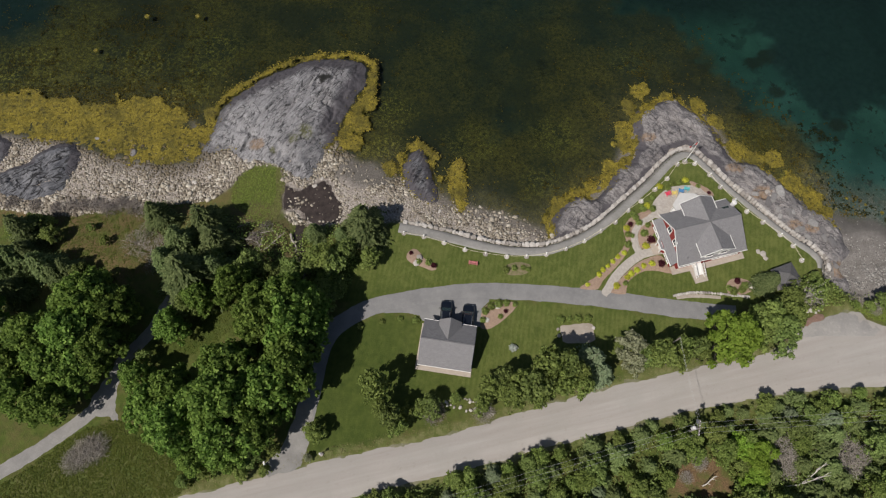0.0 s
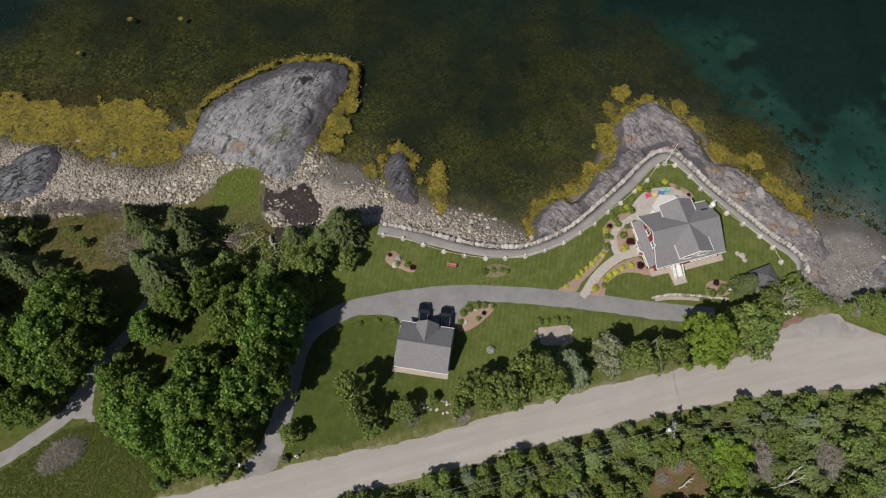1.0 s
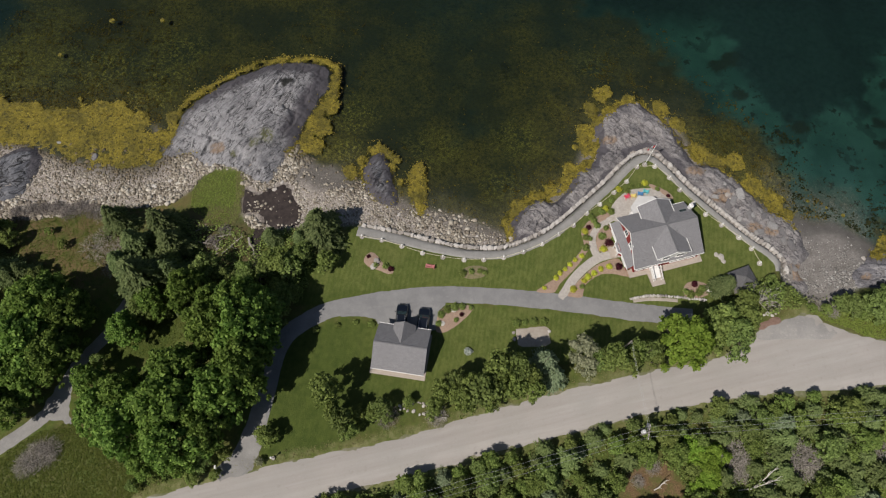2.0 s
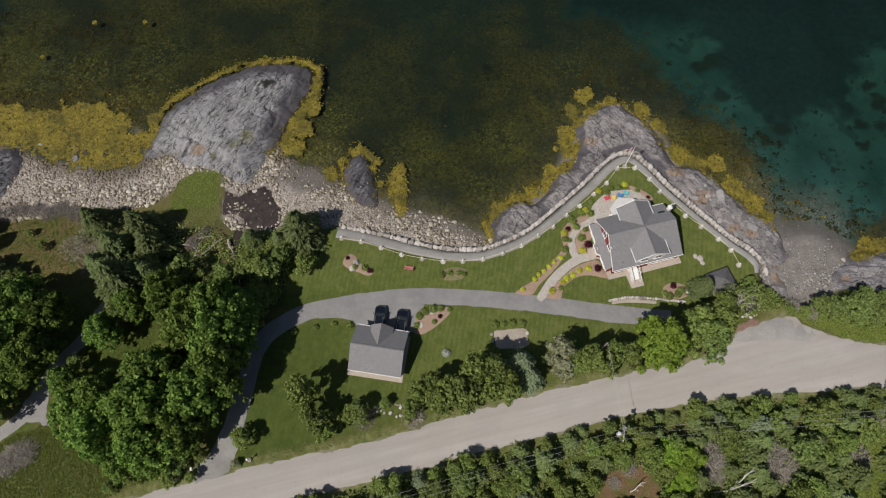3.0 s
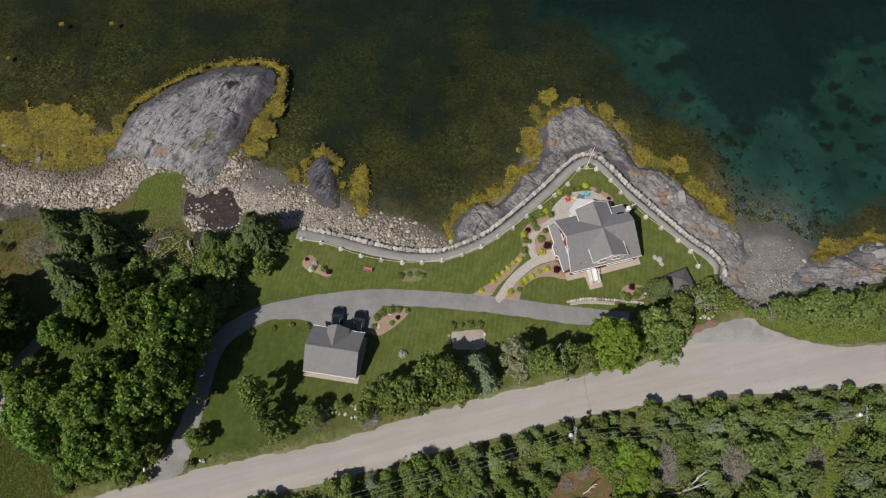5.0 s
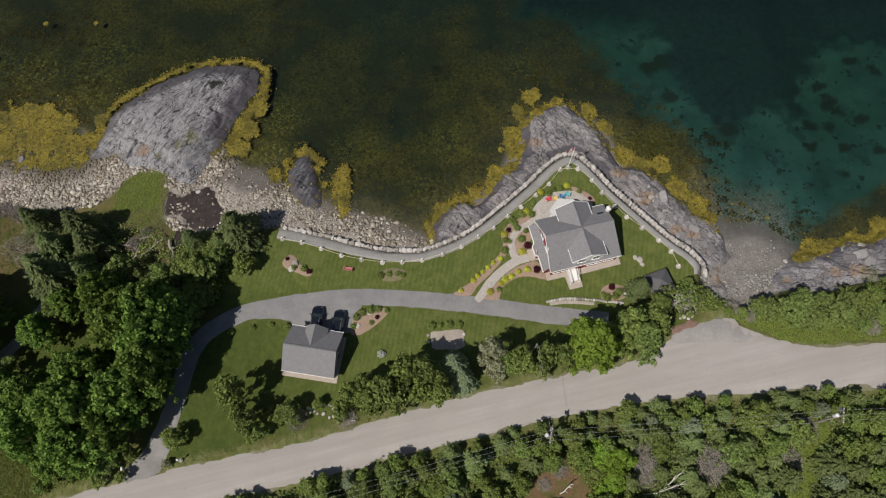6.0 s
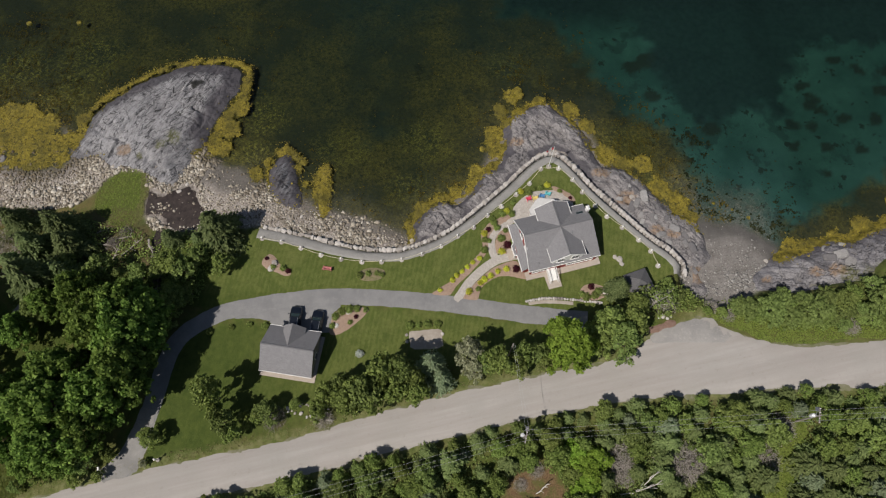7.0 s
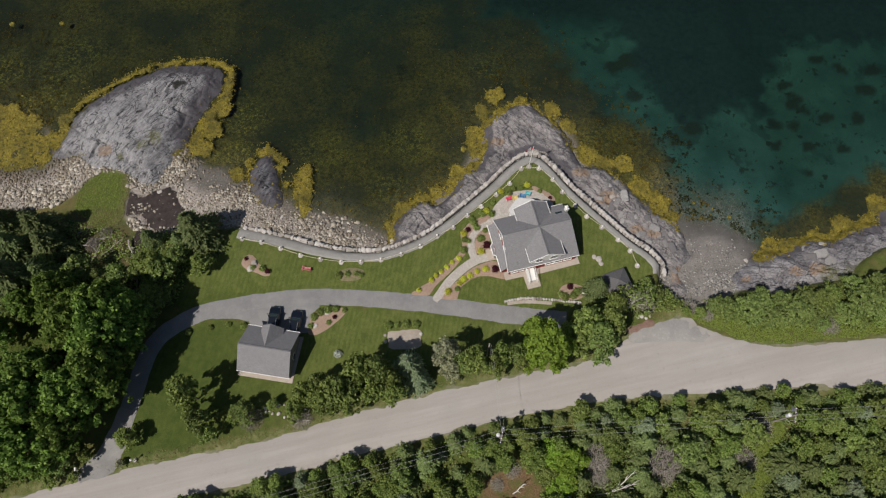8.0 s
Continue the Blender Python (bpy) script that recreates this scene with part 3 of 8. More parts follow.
LAWN_NORTH = [(-14.9, 31.6), (-14.4, 34.5), (-11.8, 38.5), (-8.8, 42.0), (-7.1, 43.8), (-2.7, 42.8), (2.2, 41.1), (8.0, 39.5), (13.6, 38.9), (19.3, 39.3), (24.1, 41.5), (29.0, 45.4), (33.5, 49.4), (37.2, 52.9), (40.6, 56.1), (44.3, 56.3), (47.0, 53.2), (49.5, 49.5), (53.8, 45.1), (57.9, 40.8), (60.7, 36.9), (57.7, 35.6), (52.3, 32.9), (47.4, 30.5), (39.2, 29.9), (28.3, 31.0), (15.5, 32.6), (4.4, 33.0), (-6.6, 32.1)]
LAWN_SOUTH = [(-19.8, 16.1), (-19.1, 20.5), (-17.7, 24.1), (-14.4, 26.9), (-9.1, 28.3), (-2.7, 28.3), (6.4, 29.2), (13.6, 30.6), (24.6, 29.4), (39.0, 27.7), (42.5, 26.8), (38.7, 24.5), (29.6, 22.7), (20.7, 20.0), (8.5, 16.5), (1.6, 13.5), (-6.6, 9.8), (-14.9, 7.3), (-19.3, 6.1), (-20.7, 8.1)]
GRASS_PATCH = [(-36.6, 51.8), (-35.2, 54.4), (-32.8, 56.4), (-29.0, 56.0), (-28.0, 51.4), (-28.6, 46.2), (-31.5, 45.2), (-34.5, 46.8), (-36.4, 48.8)]
PATH_MAIN = [(26.2, 31.6), (27.0, 32.7), (28.5, 34.9), (30.6, 37.0), (32.9, 38.6), (35.3, 39.3), (37.0, 39.6)]
PATH_BRANCH = [(32.9, 38.6), (32.3, 40.3), (32.2, 42.4), (33.2, 44.1), (35.0, 45.4), (36.7, 46.5)]
PATIO = [(35.7, 45.4), (35.6, 47.6), (37.2, 50.0), (39.5, 51.3), (42.5, 51.8), (44.8, 51.1), (46.6, 49.1), (45.4, 47.0), (40.4, 44.9), (37.6, 44.9)]
BED_GARDEN = [(22.2, 32.9), (26.2, 35.8), (28.7, 38.5), (30.5, 40.9), (30.3, 43.4), (31.6, 45.2), (33.8, 46.5), (35.6, 47.3), (35.9, 46.0), (33.9, 44.7), (32.2, 43.1), (31.6, 40.3), (29.5, 37.3), (26.4, 34.1), (25.1, 32.5)]
BED_HOUSE = [(32.9, 39.8), (32.8, 42.4), (33.9, 44.1), (35.8, 44.7), (36.5, 42.9), (37.2, 39.8), (35.1, 39.6)]
BED_PATH = [(27.1, 32.0), (27.7, 33.1), (29.9, 35.4), (32.8, 37.6), (36.1, 38.6), (37.4, 36.8), (38.2, 35.1), (35.0, 35.7), (32.7, 35.4), (30.5, 33.9), (29.7, 31.6)]
BED_PATIO = [(42.7, 52.3), (44.3, 51.9), (45.9, 50.9), (46.9, 49.7), (46.0, 48.9), (44.6, 50.4), (43.1, 51.2)]
BED_A = [(-6.2, 38.2), (-5.9, 39.4), (-4.9, 40.1), (-3.8, 39.4), (-2.7, 38.0), (-1.3, 37.0), (-0.9, 36.1), (-2.0, 35.9), (-3.7, 36.6), (-5.3, 37.2)]
BED_B = [(9.7, 36.2), (11.0, 37.3), (13.2, 37.5), (14.6, 36.9), (14.3, 35.7), (12.7, 35.0), (10.7, 35.1)]
BED_C = [(5.9, 26.2), (5.7, 27.8), (6.8, 30.0), (9.1, 30.8), (11.8, 30.6), (12.2, 30.1), (10.5, 28.1), (8.2, 26.4), (6.9, 25.9)]
BED_D = [(46.1, 32.9), (46.9, 34.2), (48.8, 34.6), (50.7, 33.7), (50.3, 32.1), (48.0, 31.5), (46.5, 31.8)]
GRAVEL_PAD = [(18.3, 26.7), (24.2, 27.6), (24.5, 23.6), (18.7, 23.3)]
SHRUBS_YELLOW = [(37.4, 51.1), (42.0, 52.3), (34.8, 47.4), (31.0, 43.3), (33.8, 40.1), (30.1, 38.9), (29.0, 38.2), (28.1, 37.4), (27.2, 36.6), (26.3, 35.9), (25.6, 35.1), (23.6, 33.4), (34.5, 37.0), (33.1, 36.6), (31.9, 35.8), (30.8, 35.2), (30.2, 34.6), (28.3, 33.1)]
SHRUBS_RED = [(45.8, 49.9), (31.7, 44.1), (34.8, 41.2), (36.1, 37.0), (48.1, 33.9), (-5.3, 39.1), (-1.5, 36.8), (10.1, 29.0)]
SHRUBS_GREEN = [(35.7, 46.9), (32.3, 46.0), (33.1, 44.4), (31.8, 42.0), (30.8, 40.2), (36.2, 41.2), (36.3, 43.8), (34.6, 43.9), (44.1, 51.2), (38.9, 50.8), (31.1, 42.2), (30.9, 40.4), (32.7, 45.3), (34.2, 46.9), (33.8, 42.4), (35.7, 41.9), (37.3, 37.2), (29.8, 33.6), (39.7, 51.6), (40.9, 51.9), (36.0, 49.0), (47.2, 32.1), (49.2, 33.1), (48.6, 32.4), (46.6, 32.6), (11.8, 36.3), (13.2, 36.4), (10.4, 36.0), (14.0, 36.1), (7.8, 29.8), (9.2, 28.1), (10.2, 30.3), (6.8, 29.0), (6.4, 27.5), (11.6, 30.1), (18.8, 27.5), (20.2, 27.6), (21.6, 27.7), (23.2, 27.7), (-9.8, 27.3), (-6.9, 27.8), (-4.4, 27.5), (-2.4, 37.3), (-4.1, 37.5), (-13.2, 26.5), (9.0, 30.2)]
STONES_LAWN = [(52.5, 39.1), (53.2, 38.7), (53.5, 37.9), (50.3, 33.0), (-4.4, 37.3), (-3.9, 38.3), (8.9, 29.8), (7.0, 27.5)]
CHAIRS = [(38.7, 49.7), (39.8, 49.8), (41.0, 50.2), (42.0, 50.6)]
MISC = [(5.0, 37.2), (11.0, 22.9), (12.5, 23.2), (-18.1, 6.9), (-26.2, 5.6), (38.9, 21.3), (40.5, 13.2), (37.0, 13.5)]
STONE_WALL = [(37.6, 31.5), (40.1, 31.95), (42.4, 31.95), (45.1, 31.75), (47.4, 31.5), (49.6, 31.2)]
WALL_FOOT = [(37.9, 31.15), (40.2, 31.45), (42.6, 31.4), (45.1, 31.2)]
STONE_PILE = [(0.5, 14.5), (1.8, 14.8), (3.2, 14.9), (4.6, 14.5), (5.8, 13.9), (4.0, 13.4), (1.3, 13.6)]
ISLE = [(-42.8, 60.0), (-42.1, 62.8), (-41.3, 66.7), (-40.1, 70.2), (-37.8, 72.6), (-34.3, 75.0), (-30.3, 77.5), (-26.1, 79.4), (-21.8, 79.8), (-17.0, 79.5), (-14.9, 78.6), (-14.1, 76.7), (-14.3, 73.5), (-15.6, 71.3), (-17.0, 68.6), (-18.6, 65.5), (-19.6, 62.6), (-21.0, 60.0), (-22.2, 57.0), (-23.3, 54.3), (-25.8, 53.7), (-27.6, 55.1), (-29.8, 56.0), (-33.1, 57.0), (-35.6, 57.1), (-37.3, 58.9), (-39.5, 60.0), (-41.4, 59.3)]
WEST_SLAB = [(-76.9, 50.4), (-78.5, 53.4), (-76.0, 55.6), (-73.6, 56.8), (-72.4, 58.2), (-70.5, 59.7), (-68.7, 60.5), (-66.2, 60.6), (-64.8, 58.8), (-65.0, 57.1), (-65.8, 53.4), (-67.6, 50.5), (-69.5, 49.9), (-72.8, 49.6)]
FAR_SLAB = [(-92.0, 62.5), (-84.0, 63.4), (-79.8, 62.4), (-78.0, 61.0), (-77.9, 59.0), (-79.0, 56.8), (-84.0, 54.0), (-92.0, 53.0)]
COVE_ROCK = [(-6.5, 52.6), (-6.6, 54.6), (-6.8, 57.0), (-5.6, 59.4), (-3.8, 60.0), (-2.6, 58.0), (-1.8, 55.7), (-1.2, 52.9), (-1.0, 49.7), (-2.8, 49.7), (-4.8, 50.5)]
COVE_ROCK_B = [(1.4, 51.5), (1.6, 54.5), (2.2, 57.2), (3.3, 57.4), (3.7, 54.0), (4.0, 50.5), (3.9, 48.2), (2.8, 48.0)]
HEADLAND = [(18.9, 44.2), (19.8, 47.4), (21.9, 49.3), (25.5, 50.6), (28.6, 51.6), (30.4, 54.4), (33.0, 56.6), (34.7, 58.0), (35.4, 61.5), (35.2, 64.4), (37.3, 67.4), (40.2, 69.6), (43.0, 70.1), (46.0, 68.0), (48.7, 64.2), (50.5, 61.0), (52.8, 57.8), (56.4, 56.4), (59.5, 54.0), (62.1, 50.5), (64.3, 48.0), (66.9, 45.7), (68.2, 43.0), (67.9, 39.5), (67.2, 36.0), (66.8, 33.6), (65.2, 33.2), (64.7, 34.8), (64.5, 38.7), (59.3, 43.8), (55.0, 48.3), (50.6, 53.0), (45.7, 59.0), (41.6, 59.4), (35.7, 53.9), (26.3, 45.4), (20.4, 41.9)]
EAST_ROCK = [(75.6, 34.6), (77.4, 36.4), (79.4, 38.0), (81.6, 39.6), (84.4, 40.6), (86.7, 42.0), (90.7, 42.6), (94.7, 43.6), (97.8, 44.6), (101.4, 46.3), (104.6, 49.5), (113.7, 54.4), (116.8, 47.8), (110.3, 41.6), (101.8, 38.5), (95.5, 34.5), (89.8, 34.1), (83.9, 32.6), (78.4, 32.9)]
BROAD_TREES_WEST = [(-70.2, 26.5, 10.3), (-64.2, 19.7, 9.2), (-62.8, 15.6, 9.2), (-60.6, 23.7, 11.5), (-58.0, 19.6, 10.3), (-57.8, 13.6, 9.2), (-54.8, 23.5, 12.6), (-54.5, 18.9, 9.2), (-53.9, 29.2, 12.6), (-51.4, 21.7, 10.3), (-50.5, 27.8, 10.3), (-45.4, 17.6, 7.8), (-42.0, 13.5, 10.4), (-41.8, 25.6, 7.8), (-38.8, 15.3, 11.7), (-38.1, 10.8, 13.0), (-38.5, 30.4, 7.8)]
BROAD_TREES_MIDDLE = [(-36.5, 5.9, 5.0), (-32.3, 31.6, 11.2), (-31.2, 14.0, 16.3), (-31.7, 6.1, 5.0), (-30.7, 8.5, 13.3), (-30.5, 18.3, 14.8), (-27.9, 29.0, 11.2), (-26.6, 24.7, 14.8), (-26.7, 11.3, 11.8), (-25.9, 27.6, 11.2), (-25.0, 15.7, 14.8), (-23.5, 28.3, 14.4), (-22.1, 19.1, 14.5), (-22.1, 24.5, 15.4), (-20.7, 27.0, 13.3), (42.4, 22.8, 13.2)]
BROAD_TREES = BROAD_TREES_WEST + BROAD_TREES_MIDDLE
THICKET = [(-36.6, 36.4, 6), (-31.0, 35.8, 6.5), (-28.0, 34.6, 5.5), (-24.3, 34.9, 6), (-21.4, 35.3, 5.5), (-17.6, 35.9, 6), (-15.8, 38.8, 5), (-33.3, 32.4, 6), (-18.3, 31.1, 5), (-40.1, 29.1, 6), (-42.6, 26.5, 5), (-21.3, 28.8, 5)]
YOUNG_TREES_WEST = [(-70.9, 42.6, 4.5), (-67.5, 43.6, 5.0), (-64.8, 41.6, 4.0), (-66.0, 44.5, 3.0), (-59.3, 43.8, 2.0), (-58.6, 35.1, 4.0), (-56.3, 41.1, 2.2), (-54.8, 34.2, 4.0), (-49.1, 29.1, 3.5), (-46.0, 21.3, 3.5), (-44.7, 12.3, 4.0), (-42.2, 9.1, 3.5), (-39.0, 7.9, 4.0), (-37.8, 3.1, 2.5), (-36.4, 13.5, 5.0), (-34.6, 4.2, 3.0), (-29.3, 4.1, 3.0), (-28.2, 5.9, 4.0), (-26.0, 4.6, 2.5), (-25.0, 7.5, 3.0), (-19.8, 36.9, 7.0), (-19.3, 29.4, 7.0), (-19.1, 32.8, 5.0), (-18.6, 32.0, 5.5), (-19.0, 9.9, 4.6), (-16.7, 32.7, 4.0), (-11.8, 37.3, 5.0), (-9.3, 13.2, 6.4), (-10.1, 16.0, 10.4)]
YOUNG_TREES_MIDDLE = [(-7.9, 11.8, 8.1), (-6.8, 10.5, 5.9), (-5.2, 12.6, 3.6), (-3.7, 13.0, 3.4), (-2.1, 13.7, 4.8), (1.8, 15.0, 2.6), (5.7, 13.8, 6.3), (7.2, 16.0, 8.0), (9.2, 17.5, 7.6), (10.0, 14.6, 9.0), (9.0, 15.9, 7.5), (11.4, 17.1, 8.1), (12.9, 15.9, 11.4), (13.7, 14.6, 7.8), (15.3, 18.9, 11.4), (14.8, 17.0, 9.9), (17.9, 18.7, 10.8), (17.6, 16.6, 9.6), (20.4, 16.1, 7.8), (19.5, 17.8, 9.3), (30.5, 20.8, 7.5), (31.9, 20.7, 9.9), (34.7, 20.2, 8.1), (36.0, 22.0, 7.2), (38.6, 22.2, 7.0), (39.6, 21.0, 5.5), (47.9, 24.4, 7.7), (49.2, 25.9, 10.1), (51.0, 23.9, 9.1), (52.9, 26.7, 8.2), (54.1, 29.3, 7.2)]
YOUNG_TREES = YOUNG_TREES_WEST + YOUNG_TREES_MIDDLE
SHORE_BUSHES_WEST = [(59.9, 34.0, 2.6), (61.6, 32.1, 2.4), (66.1, 29.6, 1.8), (68.3, 29.3, 2), (70.4, 30.3, 2.6), (71.4, 29.7, 4), (71.5, 30.0, 3.2), (73.5, 28.5, 2), (73.8, 29.5, 3.2), (74.2, 28.1, 1.8), (75.5, 29.5, 5), (76.5, 27.7, 2.2), (76.6, 29.8, 2.6), (77.4, 31.1, 4), (77.7, 28.3, 1.8), (77.8, 27.8, 1.8), (78.6, 28.3, 4), (78.6, 29.9, 3.2), (80.2, 27.5, 2.6), (81.0, 30.3, 2.6), (81.0, 30.9, 3.5), (81.2, 28.0, 2.6), (81.3, 28.1, 2), (82.0, 29.1, 5), (83.7, 27.2, 2.2), (84.4, 29.4, 3.2)]
SHORE_BUSHES_MIDDLE = [(84.4, 31.2, 4), (84.8, 28.6, 2.5), (85.4, 28.0, 2.2), (86.7, 27.1, 2.6), (86.8, 30.5, 4.5), (87.0, 29.4, 3.8), (88.5, 31.8, 4), (89.7, 28.1, 2.2), (89.7, 29.3, 3.2), (90.0, 28.9, 3), (91.5, 27.9, 2.6), (91.6, 29.4, 2.6), (92.6, 33.6, 3.5), (92.7, 27.1, 2.6), (92.7, 30.2, 6), (94.2, 29.8, 2.6), (95.7, 27.6, 2.2), (96.1, 28.9, 3), (96.3, 32.5, 6), (96.8, 27.9, 3.0), (97.9, 30.0, 2.6), (98.9, 30.7, 6), (99.2, 28.1, 2.6), (100.3, 27.9, 2.6), (102.0, 29.3, 6)]
SHORE_BUSHES = SHORE_BUSHES_WEST + SHORE_BUSHES_MIDDLE
SPRUCES = [(52.1, 33.0, 6.3), (-47.6, 45.3, 8.0), (-39.1, 43.7, 10.0), (-42.8, 40.3, 9.0), (-39.7, 33.6, 14.3), (-37.1, 40.5, 9.0), (-44.7, 37.0, 8.0), (-13.0, 43.0, 11.0), (-21.3, 42.3, 5.5), (-16.9, 42.4, 4.0), (-68.8, 42.3, 9.0), (-69.0, 37.4, 8.0), (-64.2, 36.0, 8.0), (-60.7, 35.9, 6.0), (-68.6, 31.8, 8.0), (-66.7, 25.4, 8.0), (-36.1, 35.2, 9.1), (-71.3, 35.5, 8.0), (-67.4, 38.6, 7.0), (-62.3, 34.9, 6.0)]
BLUE_SPRUCES = [(22.3, 20.2, 9.4), (23.8, 18.3, 7.4)]
PALE_TREES = [(27.8, 21.8, 9.4), (28.8, 19.7, 6.8)]
BIRCHES = [(57.2, 30.3, 7.6), (59.4, 31.6, 5.5), (-3.2, 13.2, 4.2), (5.6, 13.3, 3.6), (56.0, 32.0, 5.0)]
SNAGS = [(51.2, 2.2, 54.9, 5.4, 2.6), (49.6, 2.2, 55.4, 3.6, 2.2), (37.6, 2.3, 39.4, 3.5, 1.6), (42.6, 2.3, 45.8, 1.9, 1.2), (4.6, 13.2, 6.8, 14.4, 0.9), (5.8, 12.8, 7.6, 12.6, 1.0), (-2.9, 12.4, -2.4, 14.4, 2.6)]
BARE_BUSHES_WEST = [(-74.2, 48.6, 1.3), (-70.2, 48.2, 1.3), (-66.1, 47.5, 1.4), (-63.8, 48.1, 1.4), (-61.6, 48.2, 1.3), (-59.4, 48.4, 1.4), (-57.2, 47.6, 1.5), (-55.4, 48.5, 1.5), (-54.4, 6.0, 1.8), (-53.2, 47.9, 1.5), (-52.9, 7.2, 2.2), (-51.8, 46.9, 1.4), (-51.5, 8.0, 2)]
BARE_BUSHES_MIDDLE = [(-51.3, 40.9, 2.4), (-49.9, 43.3, 1.8), (-48.5, 39.3, 2.4), (-47.6, 36.8, 1.6), (-46.9, 41.1, 1.8), (-31.6, 41.8, 1.4), (-30.0, 44.0, 1.2), (-23.2, 36.7, 1.2), (-1.5, 12.9, 1.8), (6.1, 12.8, 1.6), (35.4, 3.5, 1.0), (37.7, 5.5, 1.2), (49.3, 7.0, 2.8), (50.1, 4.6, 1.8), (58.6, 6.4, 3.2), (60.2, 6.0, 2.6), (71.0, 6.9, 2.2), (60.0, 31.4, 2), (67.0, 30.4, 1.1), (69.5, 29.2, 1.2), (73.6, 29.9, 1.1), (74.1, 11.6, 2.2), (88.2, 27.3, 1.6)]
BARE_BUSHES = BARE_BUSHES_WEST + BARE_BUSHES_MIDDLE
BROOK = [(-24.1, 45.9), (-24.6, 42.3), (-23.8, 38.7), (-23.1, 35.2), (-23.0, 31.3), (-24.1, 27.5)]
CREEK = [(-27.6, 52.4), (-25.0, 51.5), (-22.2, 53.2), (-19.9, 53.2), (-18.9, 51.0), (-17.5, 48.8), (-17.1, 46.1), (-18.7, 44.6), (-21.7, 44.8), (-23.7, 46.1), (-25.3, 47.5), (-27.2, 47.2), (-28.1, 49.9)]
WEED_FLAT = [(-91.0, 71.7), (-82.6, 71.8), (-71.7, 70.0), (-61.3, 70.0), (-51.9, 70.3), (-47.9, 68.2), (-45.1, 62.8), (-43.2, 59.3), (-45.9, 57.0), (-54.0, 57.0), (-61.4, 59.3), (-68.0, 61.6), (-74.3, 62.7), (-80.7, 63.7), (-88.6, 62.7)]
CLEARING = [(33.5, 4.1), (37.0, 6.1), (41.0, 4.9), (41.3, 0.3), (32.4, 0.3)]
GLADE = [(75.0, 12.8), (77.9, 12.4), (78.2, 10.6), (76.2, 8.4), (75.0, 5.0), (73.0, 0.3), (69.2, 0.3), (71.6, 5.8), (73.2, 9.4)]
LIME_BUSH = [(44.1, 6.2), (46.2, 7.0), (44.4, 3.4), (43.4, 7.6), (45.2, 4.9)]
VERGE = [(67.1, 29.8), (68.9, 27.6), (76.8, 24.7), (86.5, 24.9), (97.0, 25.6), (108.8, 26.2), (109.6, 28.9), (97.7, 28.0), (82.7, 27.6), (74.0, 29.0)]
MEADOW = [(-68.7, 0.3), (-63.0, 3.3), (-58.2, 7.3), (-53.9, 10.6), (-48.1, 11.4), (-40.6, 7.3), (-36.7, 3.3), (-39.6, 1.0), (-51.2, -2.0), (-62.5, -5.0)]
HEATH = [(-70.3, 46.8), (-61.6, 46.8), (-52.5, 47.5), (-47.7, 44.9), (-45.6, 39.0), (-50.5, 35.0), (-56.8, 34.0), (-63.7, 35.9), (-69.3, 40.0)]
LOGS = [(-28.2, 41.2), (-24.9, 41.0), (-32.8, 41.7), (-30.8, 40.1), (-34.0, 44.3), (-22.7, 34.2), (-30.1, 43.2)]
BROOKSIDE = [(-37.0, 47.5), (-33.7, 48.3), (-28.7, 47.5), (-25.5, 44.4), (-25.4, 39.0), (-23.4, 32.1), (-25.1, 30.2), (-26.6, 37.0), (-32.2, 37.4), (-35.6, 41.1)]
GLADE_WEST = [(-41.3, 28.3), (-36.6, 30.6), (-32.5, 31.1), (-32.7, 28.3), (-36.2, 24.1), (-42.0, 20.9), (-46.1, 20.4), (-45.9, 23.6)]
PULLOFF = [(56.4, 24.8), (57.6, 26.4), (61.4, 27.9), (64.3, 28.8), (66.6, 28.6), (68.4, 27.0), (71.2, 25.5), (67.9, 24.2), (62.7, 24.2), (58.2, 23.9)]
SOIL = [(56.3, 26.2), (57.2, 27.4), (59.2, 28.1), (61.1, 28.4), (61.3, 27.6), (59.6, 26.7), (57.6, 25.9)]
SLABS = [(58.9, 50.9), (57.6, 49.6), (55.7, 47.7), (56.7, 48.9), (54.7, 50.6), (58.1, 47.4), (60.0, 46.4), (58.6, 45.4), (61.1, 43.8), (62.4, 42.5), (63.5, 44.8), (60.5, 46.9), (65.2, 43.6), (66.0, 41.3), (65.0, 42.1), (88.5, 39.4), (90.5, 40.1), (92.0, 39.1), (92.8, 38.7), (60.9, 48.0), (62.3, 46.7), (63.7, 46.2), (61.1, 48.8), (66.2, 39.1)]
SANDY = [(36.0, 98.0), (45.0, 93.5), (51.0, 81.3), (56.6, 72.4), (60.4, 67.4), (67.6, 63.8), (68.4, 56.9), (68.8, 51.3), (72.0, 46.4), (80.2, 43.0), (84.0, 46.5), (92.0, 50.0), (104.0, 57.0), (125.0, 62.0), (150.0, 100.0), (150.0, 150.0), (60.0, 150.0)]
SEA_DARK = [(60.0, 95.0), (64.0, 86.0), (65.4, 80.1), (69.6, 71.0), (73.5, 68.0), (82.7, 71.0), (88.0, 68.5), (89.5, 76.0), (93.0, 84.0), (102.0, 88.0), (125.0, 90.0), (150.0, 150.0), (60.0, 150.0)]
